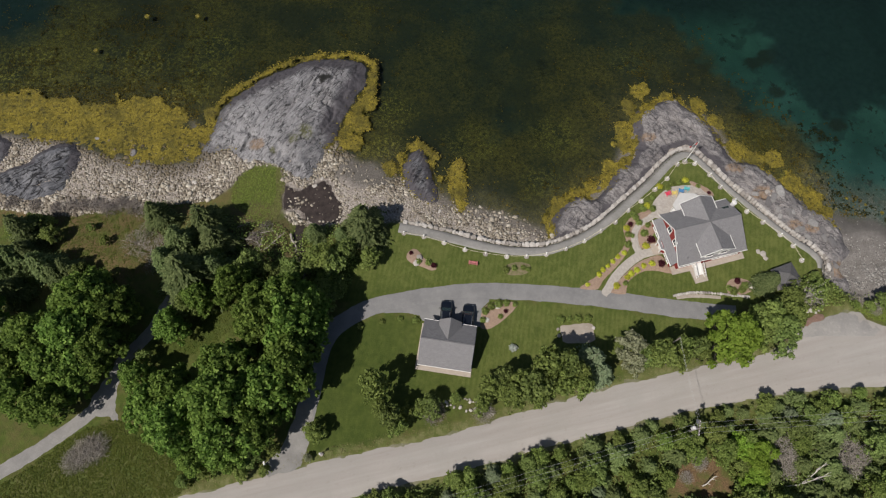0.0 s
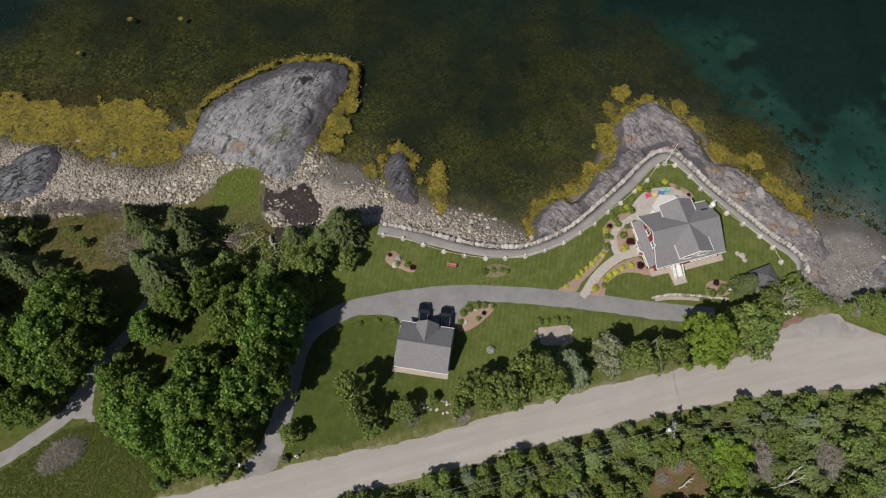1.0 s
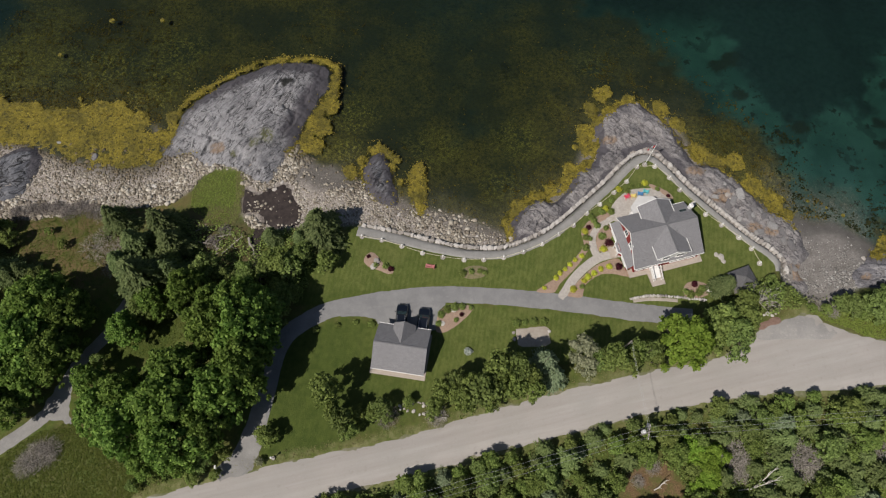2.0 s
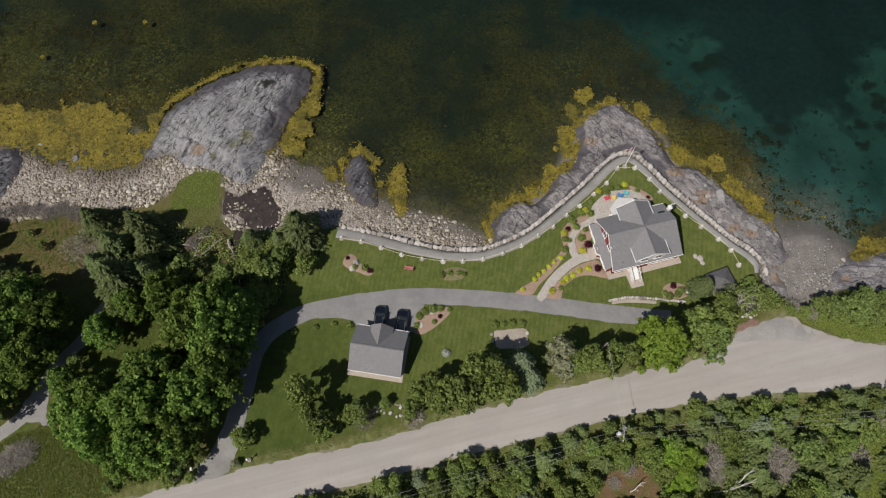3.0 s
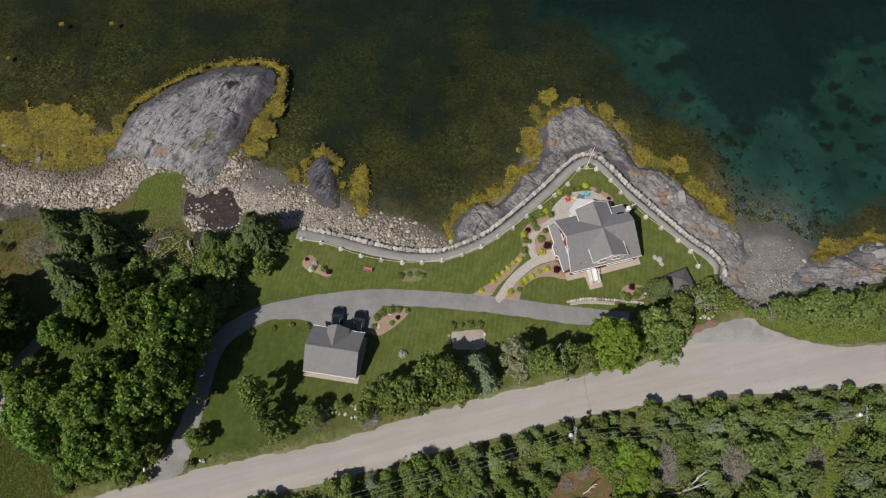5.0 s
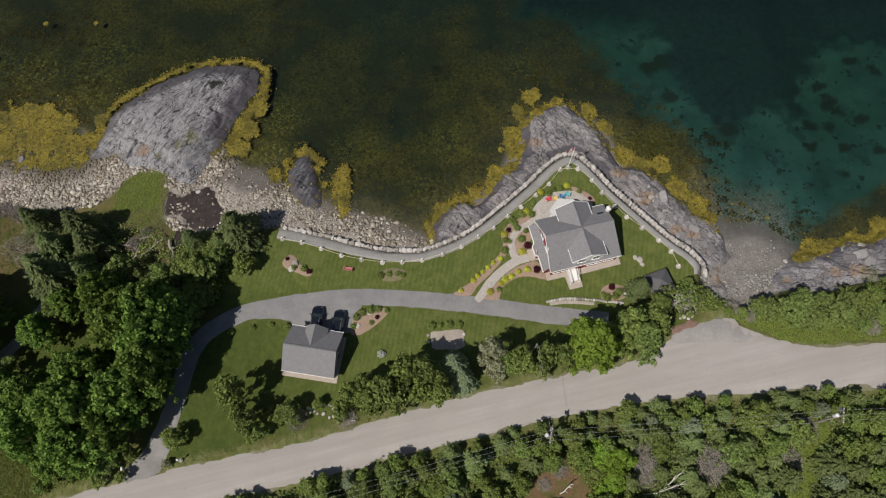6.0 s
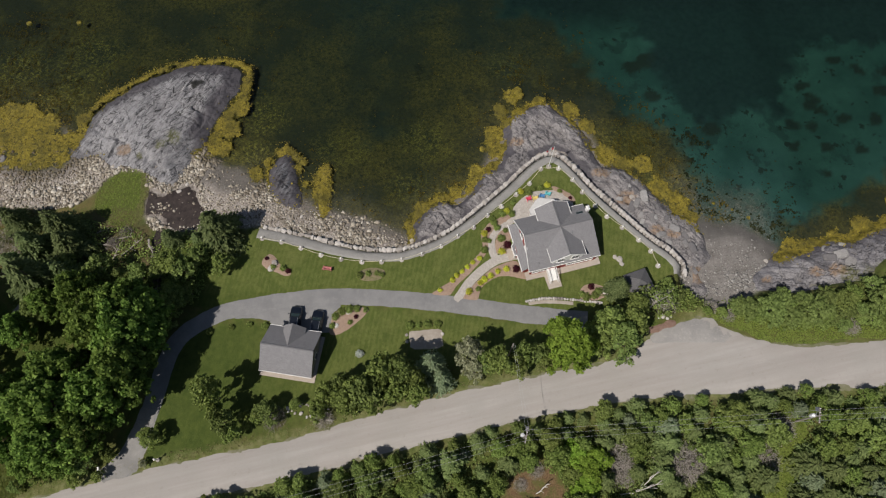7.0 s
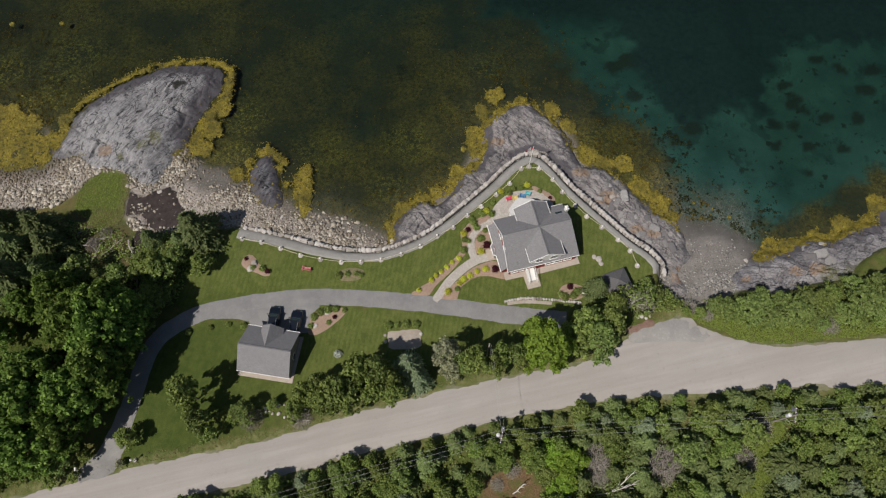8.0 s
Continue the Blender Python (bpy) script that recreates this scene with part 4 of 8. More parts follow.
SEA_PATCHES = [(60.4, 80.1, 1.8), (63.8, 80.8, 2.0), (63.6, 73.0, 1.3), (71.5, 68.0, 1.5), (73.5, 65.6, 1.7), (93.4, 72.3, 2.0), (88.5, 62.5, 1.2), (94.6, 62.3, 1.0), (104.1, 79.9, 1.6), (100.6, 61.3, 1.3), (93.0, 56.7, 0.9), (99.0, 68.5, 1.5), (109.9, 79.2, 1.6), (92.5, 76.1, 1.4), (100.1, 81.9, 1.2), (89.0, 67.3, 1.6), (92.8, 66.8, 1.0), (95.0, 70.3, 1.2), (107.5, 74.5, 1.5), (104.8, 68.0, 1.2)]
DEEP_POOLS = [(-6.0, 80.3, 16, 0.25), (2.9, 75.2, 14, 0.2), (56.1, 72.7, 7, 0.35), (-17.4, 87.0, 14, 0.2), (38.2, 91.1, 20, 0.5), (11.5, 66.0, 5, 0.5), (-86.0, 93.5, 13, 1.0)]
WHITE_BRANCHES = [(96.6, 33.0), (79.0, 30.4)]
FLOWERING = [(-27.3, 11.1), (-27.8, 10.3), (-20.0, 6.4)]
KELP = [(-79.2, 85.3, 22, 0.5), (-68.1, 78.8, 12, 0.55), (-57.9, 79.0, 10, 0.8), (-9.6, 68.9, 7, 0.9), (-11.0, 60.6, 5, 0.9), (5.4, 61.8, 8, 0.5), (20.8, 62.9, 8, 0.5), (56.0, 62.9, 6, 0.5), (61.9, 53.7, 5, 0.6), (36.4, 80.3, 6, 0.6), (67.1, 53.6, 5, 0.7), (-79.6, 77.4, 14, 0.9), (-45.6, 79.7, 9, 0.6), (-44.5, 83.0, 9, 0.6), (-48.1, 72.7, 7, 0.9), (17.6, 53.7, 6, 0.5)]


# ---------------------------------------------------------------- shape tools
def smooth(pts, closed=False, steps=5):
    """A rounded line through the points of a plan."""
    p = np.array(pts, float)
    n = len(p)
    out = []
    for i in range(n if closed else n - 1):
        if closed:
            a, b, c, d = p[(i - 1) % n], p[i], p[(i + 1) % n], p[(i + 2) % n]
        else:
            a, b, c, d = p[max(i - 1, 0)], p[i], p[i + 1], p[min(i + 2, n - 1)]
        for k in range(steps):
            t = k / steps
            out.append(0.5 * (2 * b + (c - a) * t + (2 * a - 5 * b + 4 * c - d) * t * t + (3 * b - a - 3 * c + d) * t ** 3))
    if not closed:
        out.append(p[-1])
    return np.array(out)


def signed(x, y, poly):
    """Distance of each (x, y) from the closed outline: positive inside."""
    best = np.full(x.shape, 1e18)
    inside = np.zeros(x.shape, bool)
    for (ax, ay), (bx, by) in zip(poly, np.roll(poly, -1, axis=0)):
        dx, dy = bx - ax, by - ay
        t = np.clip(((x - ax) * dx + (y - ay) * dy) / max(dx * dx + dy * dy, 1e-9), 0, 1)
        best = np.minimum(best, (x - ax - t * dx) ** 2 + (y - ay - t * dy) ** 2)
        if ay != by:
            inside ^= ((ay > y) != (by > y)) & (x < ax + (y - ay) / (by - ay) * dx)
    return np.sqrt(best) * np.where(inside, 1, -1)


def step(a, b, x):
    t = np.clip((x - a) / (b - a), 0, 1)
    return t * t * (3 - 2 * t)


_h = np.random.RandomState(7).rand(256, 256)


def value_noise(x, y):
    xi, yi = np.floor(x).astype(int), np.floor(y).astype(int)
    fx, fy = x - xi, y - yi
    fx, fy = fx * fx * (3 - 2 * fx), fy * fy * (3 - 2 * fy)
    g = lambda i, j: _h[i % 256, j % 256]
    return (g(xi, yi) * (1 - fx) + g(xi + 1, yi) * fx) * (1 - fy) + (g(xi, yi + 1) * (1 - fx) + g(xi + 1, yi + 1) * fx) * fy


def fractal(x, y, octaves=4, gain=0.5):
    s, a, w = 0, 1, 0
    for k in range(octaves):
        s = s + a * value_noise(x * 2 ** k + 17.3 * k, y * 2 ** k + 9.1 * k)
        w += a
        a *= gain
    return s / w


def blocks(x, y, seed):
    """Broken blocks of about unit size: a random value, a random lean and the nearness to the block's edge."""
    i, j = np.floor(x), np.floor(y)
    pick = lambda a, b, k: np.modf(np.abs(np.sin(a * 127.1 + b * 311.7 + k * 74.7 + seed * 13.3) * 43758.5453))[0]
    best, second = np.full(x.shape, 9.0), np.full(x.shape, 9.0)
    tone, lean = np.zeros(x.shape), np.zeros(x.shape)
    for di in (-1, 0, 1):
        for dj in (-1, 0, 1):
            a, b = i + di, j + dj
            dx, dy = x - a - pick(a, b, 1), y - b - pick(a, b, 2)
            d = np.hypot(dx, dy)
            near_ = d < best
            second = np.where(near_, best, np.minimum(second, d))
            tone = np.where(near_, pick(a, b, 3), tone)
            lean = np.where(near_, (pick(a, b, 4) - 0.5) * dx + (pick(a, b, 5) - 0.5) * dy, lean)
            best = np.where(near_, d, best)
    return tone, lean, second - best


def mesh_of(name, verts, faces, material, flat=True):
    me = bpy.data.meshes.new(name)
    me.from_pydata([tuple(v) for v in verts], [], [tuple(f) for f in faces])
    me.materials.append(material)
    if not flat:
        me.shade_smooth()
    me.update()
    return me


def quads_mesh(name, verts, per, material, smooth_it=False):
    """A mesh of loose polygons, each of `per` corners, from an array of corners."""
    verts = np.asarray(verts, np.float32).reshape(-1, 3)
    n = len(verts) // per
    me = bpy.data.meshes.new(name)
    me.vertices.add(len(verts))
    me.vertices.foreach_set("co", verts.ravel())
    me.loops.add(len(verts))
    me.loops.foreach_set("vertex_index", np.arange(len(verts), dtype=np.int32))
    me.polygons.add(n)
    me.polygons.foreach_set("loop_start", np.arange(0, len(verts), per, dtype=np.int32))
    me.materials.append(material)
    me.update(calc_edges=True)
    return me


def grid_mesh(name, xs, ys, z, material, keep=None):
    nx, ny = len(xs), len(ys)
    gx, gy = np.meshgrid(xs, ys)
    co = np.stack([gx, gy, z], -1).reshape(-1, 3)
    i = np.arange(nx * ny).reshape(ny, nx)
    f = np.stack([i[:-1, :-1], i[:-1, 1:], i[1:, 1:], i[1:, :-1]], -1)
    if keep is not None:
        k = keep[:-1, :-1] & keep[:-1, 1:] & keep[1:, 1:] & keep[1:, :-1]
        f = f[k]
        used = np.unique(f)
        back = np.full(nx * ny, -1)
        back[used] = np.arange(len(used))
        co, f = co[used], back[f]
    else:
        f, used = f.reshape(-1, 4), np.arange(nx * ny)
    me = bpy.data.meshes.new(name)
    me.vertices.add(len(co))
    me.vertices.foreach_set("co", co.astype(np.float32).ravel())
    me.loops.add(f.size)
    me.loops.foreach_set("vertex_index", f.astype(np.int32).ravel())
    me.polygons.add(len(f))
    me.polygons.foreach_set("loop_start", np.arange(0, f.size, 4, dtype=np.int32))
    me.materials.append(material)
    me.update(calc_edges=True)
    me.shade_smooth()
    return me, used


def mask(me, name, values):
    a = me.attributes.new(name, "FLOAT", "POINT")
    a.data.foreach_set("value", np.asarray(values, np.float32).ravel())


def part(name, shape, material, parent=None, label="", place=None, smooth_it=False):
    """Links a bmesh or a mesh as one object, under a thing or a part."""
    if isinstance(shape, bmesh.types.BMesh):
        me = bpy.data.meshes.new(name)
        shape.to_mesh(me)
        shape.free()
        me.materials.append(material)
    else:
        me = shape
    if smooth_it:
        me.shade_smooth()
    ob = new(name, me)
    if parent is not None:
        ob.parent = parent
    if place is not None:
        ob.matrix_basis = place
    if label:
        tagged(ob, label)
    return ob


def thing(name, place, label, category, group="", kind=""):
    ob = new(name)
    ob.empty_display_size = 0.3
    ob.matrix_basis = place
    return tagged(ob, label, category, group, kind)


def box(bm, x0, x1, y0, y1, z0, z1, bevel=0.0):
    g = bmesh.ops.create_cube(bm, size=1)
    bmesh.ops.transform(bm, matrix=Matrix.Translation(((x0 + x1) / 2, (y0 + y1) / 2, (z0 + z1) / 2)) @ Matrix.Diagonal((x1 - x0, y1 - y0, z1 - z0, 1)), verts=g["verts"])
    if bevel:
        es = list({e for v in g["verts"] for e in v.link_edges})
        bmesh.ops.bevel(bm, geom=es, offset=bevel, segments=1, affect="EDGES")
    return bm


def one_box(*a, **k):
    return box(bmesh.new(), *a, **k)


def prism(bm, outline, z0, z1):
    lo = [bm.verts.new((x, y, z0)) for x, y in outline]
    hi = [bm.verts.new((x, y, z1)) for x, y in outline]
    n = len(outline)
    bm.faces.new(hi)
    bm.faces.new(lo[::-1])
    for i in range(n):
        bm.faces.new((lo[i], lo[(i + 1) % n], hi[(i + 1) % n], hi[i]))
    return bm


def solid(bm, pts, thick):
    """A sloping board: a polygon given by its upper corners, with a thickness straight down."""
    hi = [bm.verts.new(p) for p in pts]
    lo = [bm.verts.new((p[0], p[1], p[2] - thick)) for p in pts]
    n = len(pts)
    bm.faces.new(hi)
    bm.faces.new(lo[::-1])
    for i in range(n):
        bm.faces.new((lo[i], lo[(i + 1) % n], hi[(i + 1) % n], hi[i]))
    bmesh.ops.recalc_face_normals(bm, faces=bm.faces)
    return bm


def roof_slab(pts, thick=0.14):
    """A roof face with shingle courses laid along its first edge."""
    bm = solid(bmesh.new(), pts, thick)
    uv = bm.loops.layers.uv.new("UVMap")
    o = Vector(pts[0])
    e = (Vector(pts[1]) - o).normalized()
    nrm = e.cross(Vector(pts[2]) - o).normalized()
    f = nrm.cross(e)
    for face in bm.faces:
        for l in face.loops:
            d = l.vert.co - o
            l[uv].uv = (d.dot(e), d.dot(f))
    return bm


def beam(bm, a, b, w, h=None):
    """A straight square bar from a to b."""
    a, b = Vector(a), Vector(b)
    h = h or w
    d = (b - a).normalized()
    s = d.cross(Vector((0, 0, 1)))
    s = s.normalized() if s.length > 1e-4 else Vector((1, 0, 0))
    u = s.cross(d).normalized()
    ring = lambda p: [bm.verts.new(p + s * (w / 2 * i) + u * (h / 2 * j)) for i, j in ((-1, -1), (1, -1), (1, 1), (-1, 1))]
    p, q = ring(a), ring(b)
    bm.faces.new(p[::-1])
    bm.faces.new(q)
    for i in range(4):
        bm.faces.new((p[i], p[(i + 1) % 4], q[(i + 1) % 4], q[i]))
    return bm


def tube(bm, pts, radii, sides=6):
    rings = []
    for i, p in enumerate(pts):
        p = Vector(p)
        d = (Vector(pts[min(i + 1, len(pts) - 1)]) - Vector(pts[max(i - 1, 0)])).normalized()
        s = d.cross(Vector((0.31, 0.17, 0.93))).normalized()
        u = s.cross(d)
        rings.append([bm.verts.new(p + (s * math.cos(k * math.tau / sides) + u * math.sin(k * math.tau / sides)) * radii[i]) for k in range(sides)])
    for a, b in zip(rings, rings[1:]):
        for k in range(sides):
            bm.faces.new((a[k], a[(k + 1) % sides], b[(k + 1) % sides], b[k]))
    bm.faces.new(rings[0][::-1])
    bm.faces.new(rings[-1])
    return bm


def cone(bm, x, y, z0, z1, r0, r1, sides=10):
    return tube(bm, [(x, y, z0), (x, y, z1)], [r0, r1], sides)

# ---------------------------------------------------------------- the land
from mathutils.geometry import delaunay_2d_cdt

OUT = [(600.0, -400.0), (-600.0, -400.0)]
sea_line = np.array([(-600.0, 65.8), *map(tuple, smooth(WATERLINE)), (600.0, 57.0), *OUT])
edge_line = np.array([(-600.0, 47.0), *map(tuple, smooth(LAND_EDGE)), (600.0, 45.0), *OUT])


def land_height(x, y):
    return 2.3 + 0.01 * np.maximum(x, -20) + 0.045 * np.clip(28 - y, 0, 45) - 0.12 * np.clip(y - 38, 0, 20) * (1 - step(18, 28, x))


def ground_height(x, y):
    x, y = np.asarray(x, float), np.asarray(y, float)
    dw, dl = signed(x, y, sea_line), signed(x, y, edge_line)
    n = fractal(x * 0.35, y * 0.35) - 0.5
    cove = step(58, 66, x) * step(90, 82, x)
    sea = -4.5 * (1 - np.exp(np.minimum(dw, 0) / (45 + 50 * cove))) + 0.5 * n * step(0, -4, dw)
    share = np.clip(dw / (np.maximum(dw, 0) + np.maximum(-dl, 0) + 1e-6), 0, 1)
    shore = 1.15 * share + 0.25 * n
    top = np.maximum(land_height(x, y), 1.0)
    z = np.where(dw < 0, sea, shore)
    z = np.where(dl > 0, 1.15 + (top - 1.15) * step(0, 0.9, dl) + 0.10 * n, z)
    return z, dw, dl


xs = np.concatenate([[-3000, -1200, -500, -250, -150, -115], np.arange(-102, 137, 0.6), [150, 180, 250, 500, 1200, 3000]])
ys = np.concatenate([[-3000, -1200, -400, -120, -45, -25], np.arange(-17, 102, 0.6), [108, 120, 150, 220, 500, 1200, 3000]])
gx, gy = np.meshgrid(xs, ys)
gz, dw, dl = ground_height(gx, gy)
ground_me, _ = grid_mesh("ground", xs, ys, gz, M["ground"])
wob = (fractal(gx * 0.4, gy * 0.4) - 0.5) * 2.0
lawn_n, lawn_s = (signed(gx, gy, smooth(p, True)) for p in (LAWN_NORTH, LAWN_SOUTH))
patch = signed(gx, gy, smooth(GRASS_PATCH, True))
mask(ground_me, "lawn", np.maximum.reduce([step(-1.5, -0.7, lawn_n), step(-0.6, 0.6, lawn_s + wob), step(-0.6, 0.6, patch + 1.6 * wob), 0.35 * step(-1, 1, signed(gx, gy, smooth(MEADOW, True)) + wob), 0.7 * step(-1, 1, signed(gx, gy, smooth(GLADE_WEST, True)) + wob)]))
mask(ground_me, "lush", step(12, -14, gx + 4 * wob) * step(36, 30, gy))
mask(ground_me, "beach", step(0.4, -0.5, dl + 0.6 * wob))
mask(ground_me, "silt", np.maximum(step(60, 66, gx), 0.45 * step(6.5, 3.0, np.hypot((gx + 13.0) * 0.75, (gy - 55.6) * 1.5) + wob)))
mask(ground_me, "wet", np.maximum.reduce([step(3.2, 0.6, dw + wob), step(60, 66, gx) * step(5.0, 0.0, dw + 1.5 * wob), step(-3.2, -0.6, signed(gx, gy, smooth(WEED_FLAT, True, 3)) + wob), step(6.5, 3.5, np.hypot((gx + 13.0) * 0.75, (gy - 55.9) * 1.5) + wob)]))
# creek mud; over BROOKSIDE a thinner coat, part mud, part painted tree shade
mask(ground_me, "mud", np.maximum(0.6 * step(-0.3, 0.2, signed(gx, gy, smooth(CREEK, True)) + 1.6 * wob), 0.35 * step(-0.5, 0.8, signed(gx, gy, smooth(BROOKSIDE, True)) + 3 * wob)))
mask(ground_me, "bare", np.maximum.reduce([step(-1, 1, signed(gx, gy, smooth(CLEARING, True)) + 2 * wob), 0.7 * step(2.2, 0.2, np.abs(dl - 1.2) + 0.5 * wob) * step(-30, -45, gx), 0.6 * step(-1, 1, signed(gx, gy, smooth(HEATH, True)) + 2 * wob), 0.35 * step(-1, 1, signed(gx, gy, smooth(BROOKSIDE, True)) + 2 * wob)]))
weed_flat = signed(gx, gy, smooth(WEED_FLAT, True, 3))
mask(ground_me, "sea", np.maximum(step(0.3, -1.4, dw + 0.8 * wob), step(-1.2, 0.6, weed_flat + wob)))
sandy = step(-2.5, 1.5, signed(gx, gy, smooth(SANDY, True, 3)) + 2.6 * wob + 3.0 * (fractal(gx * 0.9 + 3, gy * 0.9, 3) - 0.5))
dark_bed = step(-2.0, 1.2, signed(gx, gy, smooth(SEA_DARK, True, 3)) + 3.2 * wob + 4.0 * (fractal(gx * 0.6 + 8, gy * 0.6, 3) - 0.5))
tufts = np.zeros_like(gx)
for x_, y_, r_ in SEA_PATCHES:
    tufts = np.maximum(tufts, step(r_ * 1.15, r_ * 0.8, np.hypot(gx - x_, (gy - y_) * 1.15) + 1.8 * r_ * (fractal(gx * 0.55 + x_, gy * 0.55, 3) - 0.5)))
mask(ground_me, "tufts", tufts * (sandy > 0.3))
mask(ground_me, "sandy", sandy)
kelp = np.zeros_like(gx)
for kx, ky, kr, much in KELP:
    kelp = np.maximum(kelp, much * step(kr, kr * 0.3, np.hypot(gx - kx, (gy - ky) * 1.2) + 2 * wob))
mask(ground_me, "kelp", kelp)
mask(ground_me, "deep", np.maximum.reduce([step(20, 42, -dw + 6 * wob) * (1 - sandy) * step(-30, 30, gx), 0.9 * sandy * dark_bed, sandy * step(84, 96, gy + 3 * wob), *[m_ * step(r_, r_ * 0.3, np.hypot(gx - x_, gy - y_) + 3 * wob) for x_, y_, r_, m_ in DEEP_POOLS]]))
mask(ground_me, "shoal", np.maximum(0.35 * step(7, 0.5, -dw + 1.5 * wob) * step(-14, -8, gx) * step(24, 18, gx), 0.85 * step(10.5, 4.0, -dw + 2.5 * wob) * step(62, 68, gx) * step(84, 78, gx)))
road_rim = signed(gx, gy, np.concatenate([smooth(ROAD_N, False, 2), smooth(ROAD_S, False, 2)[::-1]]))
mask(ground_me, "verge", np.maximum(step(-1.5, -0.1, road_rim + 0.9 * wob) * np.where((gx > 66) & (gy > 20), 0.3, 1), 0.22 * step(-1, 1, signed(gx, gy, smooth(MEADOW, True)) + 2 * wob) * step(0.3, 0.6, fractal(gx * 0.25 + 4, gy * 0.25, 3))))
tagged(new("ground", ground_me), "grassy land falling to a stony shore and a weedy sea bed", "ground", kind="structure")

def ground_z(x, y):
    """Height of the ground sheet at one place."""
    i, j = min(max(int(np.searchsorted(xs, x)) - 1, 0), len(xs) - 2), min(max(int(np.searchsorted(ys, y)) - 1, 0), len(ys) - 2)
    fx, fy = (x - xs[i]) / (xs[i + 1] - xs[i]), (y - ys[j]) / (ys[j + 1] - ys[j])
    return float((gz[j, i] * (1 - fx) + gz[j, i + 1] * fx) * (1 - fy) + (gz[j + 1, i] * (1 - fx) + gz[j + 1, i + 1] * fx) * fy)


wx = np.concatenate([[-3000, -600, -150], np.arange(-110, 146, 1.2), [200, 700, 3000]])
wy = np.concatenate([np.arange(34, 110, 1.2), [140, 400, 3000]])
water_me, _ = grid_mesh("water", wx, wy, np.zeros((len(wy), len(wx))), M["water"])
wgx, wgy = np.meshgrid(wx, wy)
mask(water_me, "depth", 1 - np.exp(np.minimum(ground_height(wgx, wgy)[0], 0) / 0.55))
tagged(new("water", water_me), "clear dark green sea water over weed and sand", "water", kind="structure")


def draped(name, outline, material, lift, spacing=1.2, mound=0.0, ragged=0.0):
    """A sheet that lies on the ground inside an outline, with its rim let into the ground."""
    o = np.array(outline)
    if ragged:
        o = o + ragged * np.stack([fractal(o[:, 0] * 0.9, o[:, 1] * 0.9, 3) - 0.5, fractal(o[:, 0] * 0.9 + 40, o[:, 1] * 0.9, 3) - 0.5], -1) * 2
    lo, hi = o.min(0), o.max(0)
    px, py = np.meshgrid(np.arange(lo[0], hi[0], spacing), np.arange(lo[1], hi[1], spacing))
    d = signed(px, py, o)
    inner = np.stack([px[d > spacing * 0.4], py[d > spacing * 0.4]], -1)
    pts = [Vector((float(a), float(b))) for a, b in np.concatenate([o, inner])]
    co, _, faces, *_ = delaunay_2d_cdt(pts, [], [list(range(len(o)))], 1, 1e-4)
    cx, cy = np.array([c.x for c in co]), np.array([c.y for c in co])
    d = np.maximum(signed(cx, cy, o), 0)
    bulge = lift * step(0, 0.25, d) + mound * step(0, 1.2, d) - 0.03 * (d < 0.01)
    verts = [(c.x, c.y, ground_z(c.x, c.y) + float(b)) for c, b in zip(co, bulge)]
    return mesh_of(name, verts, faces, material, flat=False)


def ribbon(name, line, width, material, lift, across=5, ragged=0.12, closed_steps=6):
    p = smooth(line, False, closed_steps)
    t = np.gradient(p, axis=0)
    t /= np.linalg.norm(t, axis=1)[:, None]
    nrm = np.stack([-t[:, 1], t[:, 0]], -1)
    verts, faces = [], []
    for i in range(len(p)):
        w = width[0] + (width[1] - width[0]) * i / (len(p) - 1) if isinstance(width, tuple) else width
        for k in range(across):
            s = k / (across - 1) * 2 - 1
            e = ragged * (2 * float(fractal(np.array(i * 0.7 + 31 * (s > 0)), np.array(3.3))) - 1) if abs(s) == 1 else 0
            q = p[i] + nrm[i] * (s * w / 2 + e)
            verts.append((q[0], q[1], ground_z(q[0], q[1]) + (lift if abs(s) < 1 else -0.03)))
    for i in range(len(p) - 1):
        for k in range(across - 1):
            a = i * across + k
            faces.append((a, a + across, a + across + 1, a + 1))
    me = mesh_of(name, verts, faces, material, flat=False)
    return me


road_outline = np.concatenate([smooth(ROAD_N), smooth(ROAD_S)[::-1]])
shoulder = np.concatenate([smooth(ROAD_N) + (-0.1, 0.4), smooth(ROAD_S)[::-1] + (0.1, -0.5)])
tagged(new("road_shoulder", draped("road_shoulder", shoulder, M["shoulder"], 0.035, 1.6, 0, 0.9)), "thin grassy gravel shoulder along the road", "road shoulder", kind="structure")
tagged(new("road", draped("road", road_outline, M["road"], 0.07, 1.6, 0.10, 0.35)), "wide pale gravel road with worn wheel tracks", "road", kind="structure")
tagged(new("pulloff", draped("pulloff", smooth(PULLOFF, True), M["pulloff"], 0.20, 1.0, 0, 0.5)), "grey gravel pull-off beside the road", "gravel", kind="structure")
tagged(new("soil_patch", draped("soil_patch", smooth(SOIL, True), M["red_soil"], 0.22, 0.7, 0, 0.4)), "patch of bare reddish soil beside the pull-off", "soil", kind="structure")
tagged(new("driveway", ribbon("driveway", DRIVE, 3.4, M["asphalt"], 0.06)), "curving grey asphalt driveway", "driveway", kind="structure")
tagged(new("driveway_mouth", ribbon("driveway_mouth", [(-25.2, 3.4), (-23.9, 5.0), (-22.7, 6.6), (-22.0, 8.6), (-21.3, 11.4), (-20.7, 14.4)], (5.4, 3.2), M["track"], 0.075, ragged=0.4)), "loose gravel where the driveway meets the road", "driveway", kind="structure")
tagged(new("driveway_apron", draped("driveway_apron", smooth(APRON, True, 4), M["asphalt"], 0.064, 1.0)), "grey asphalt parking apron before the garage", "driveway", kind="structure")
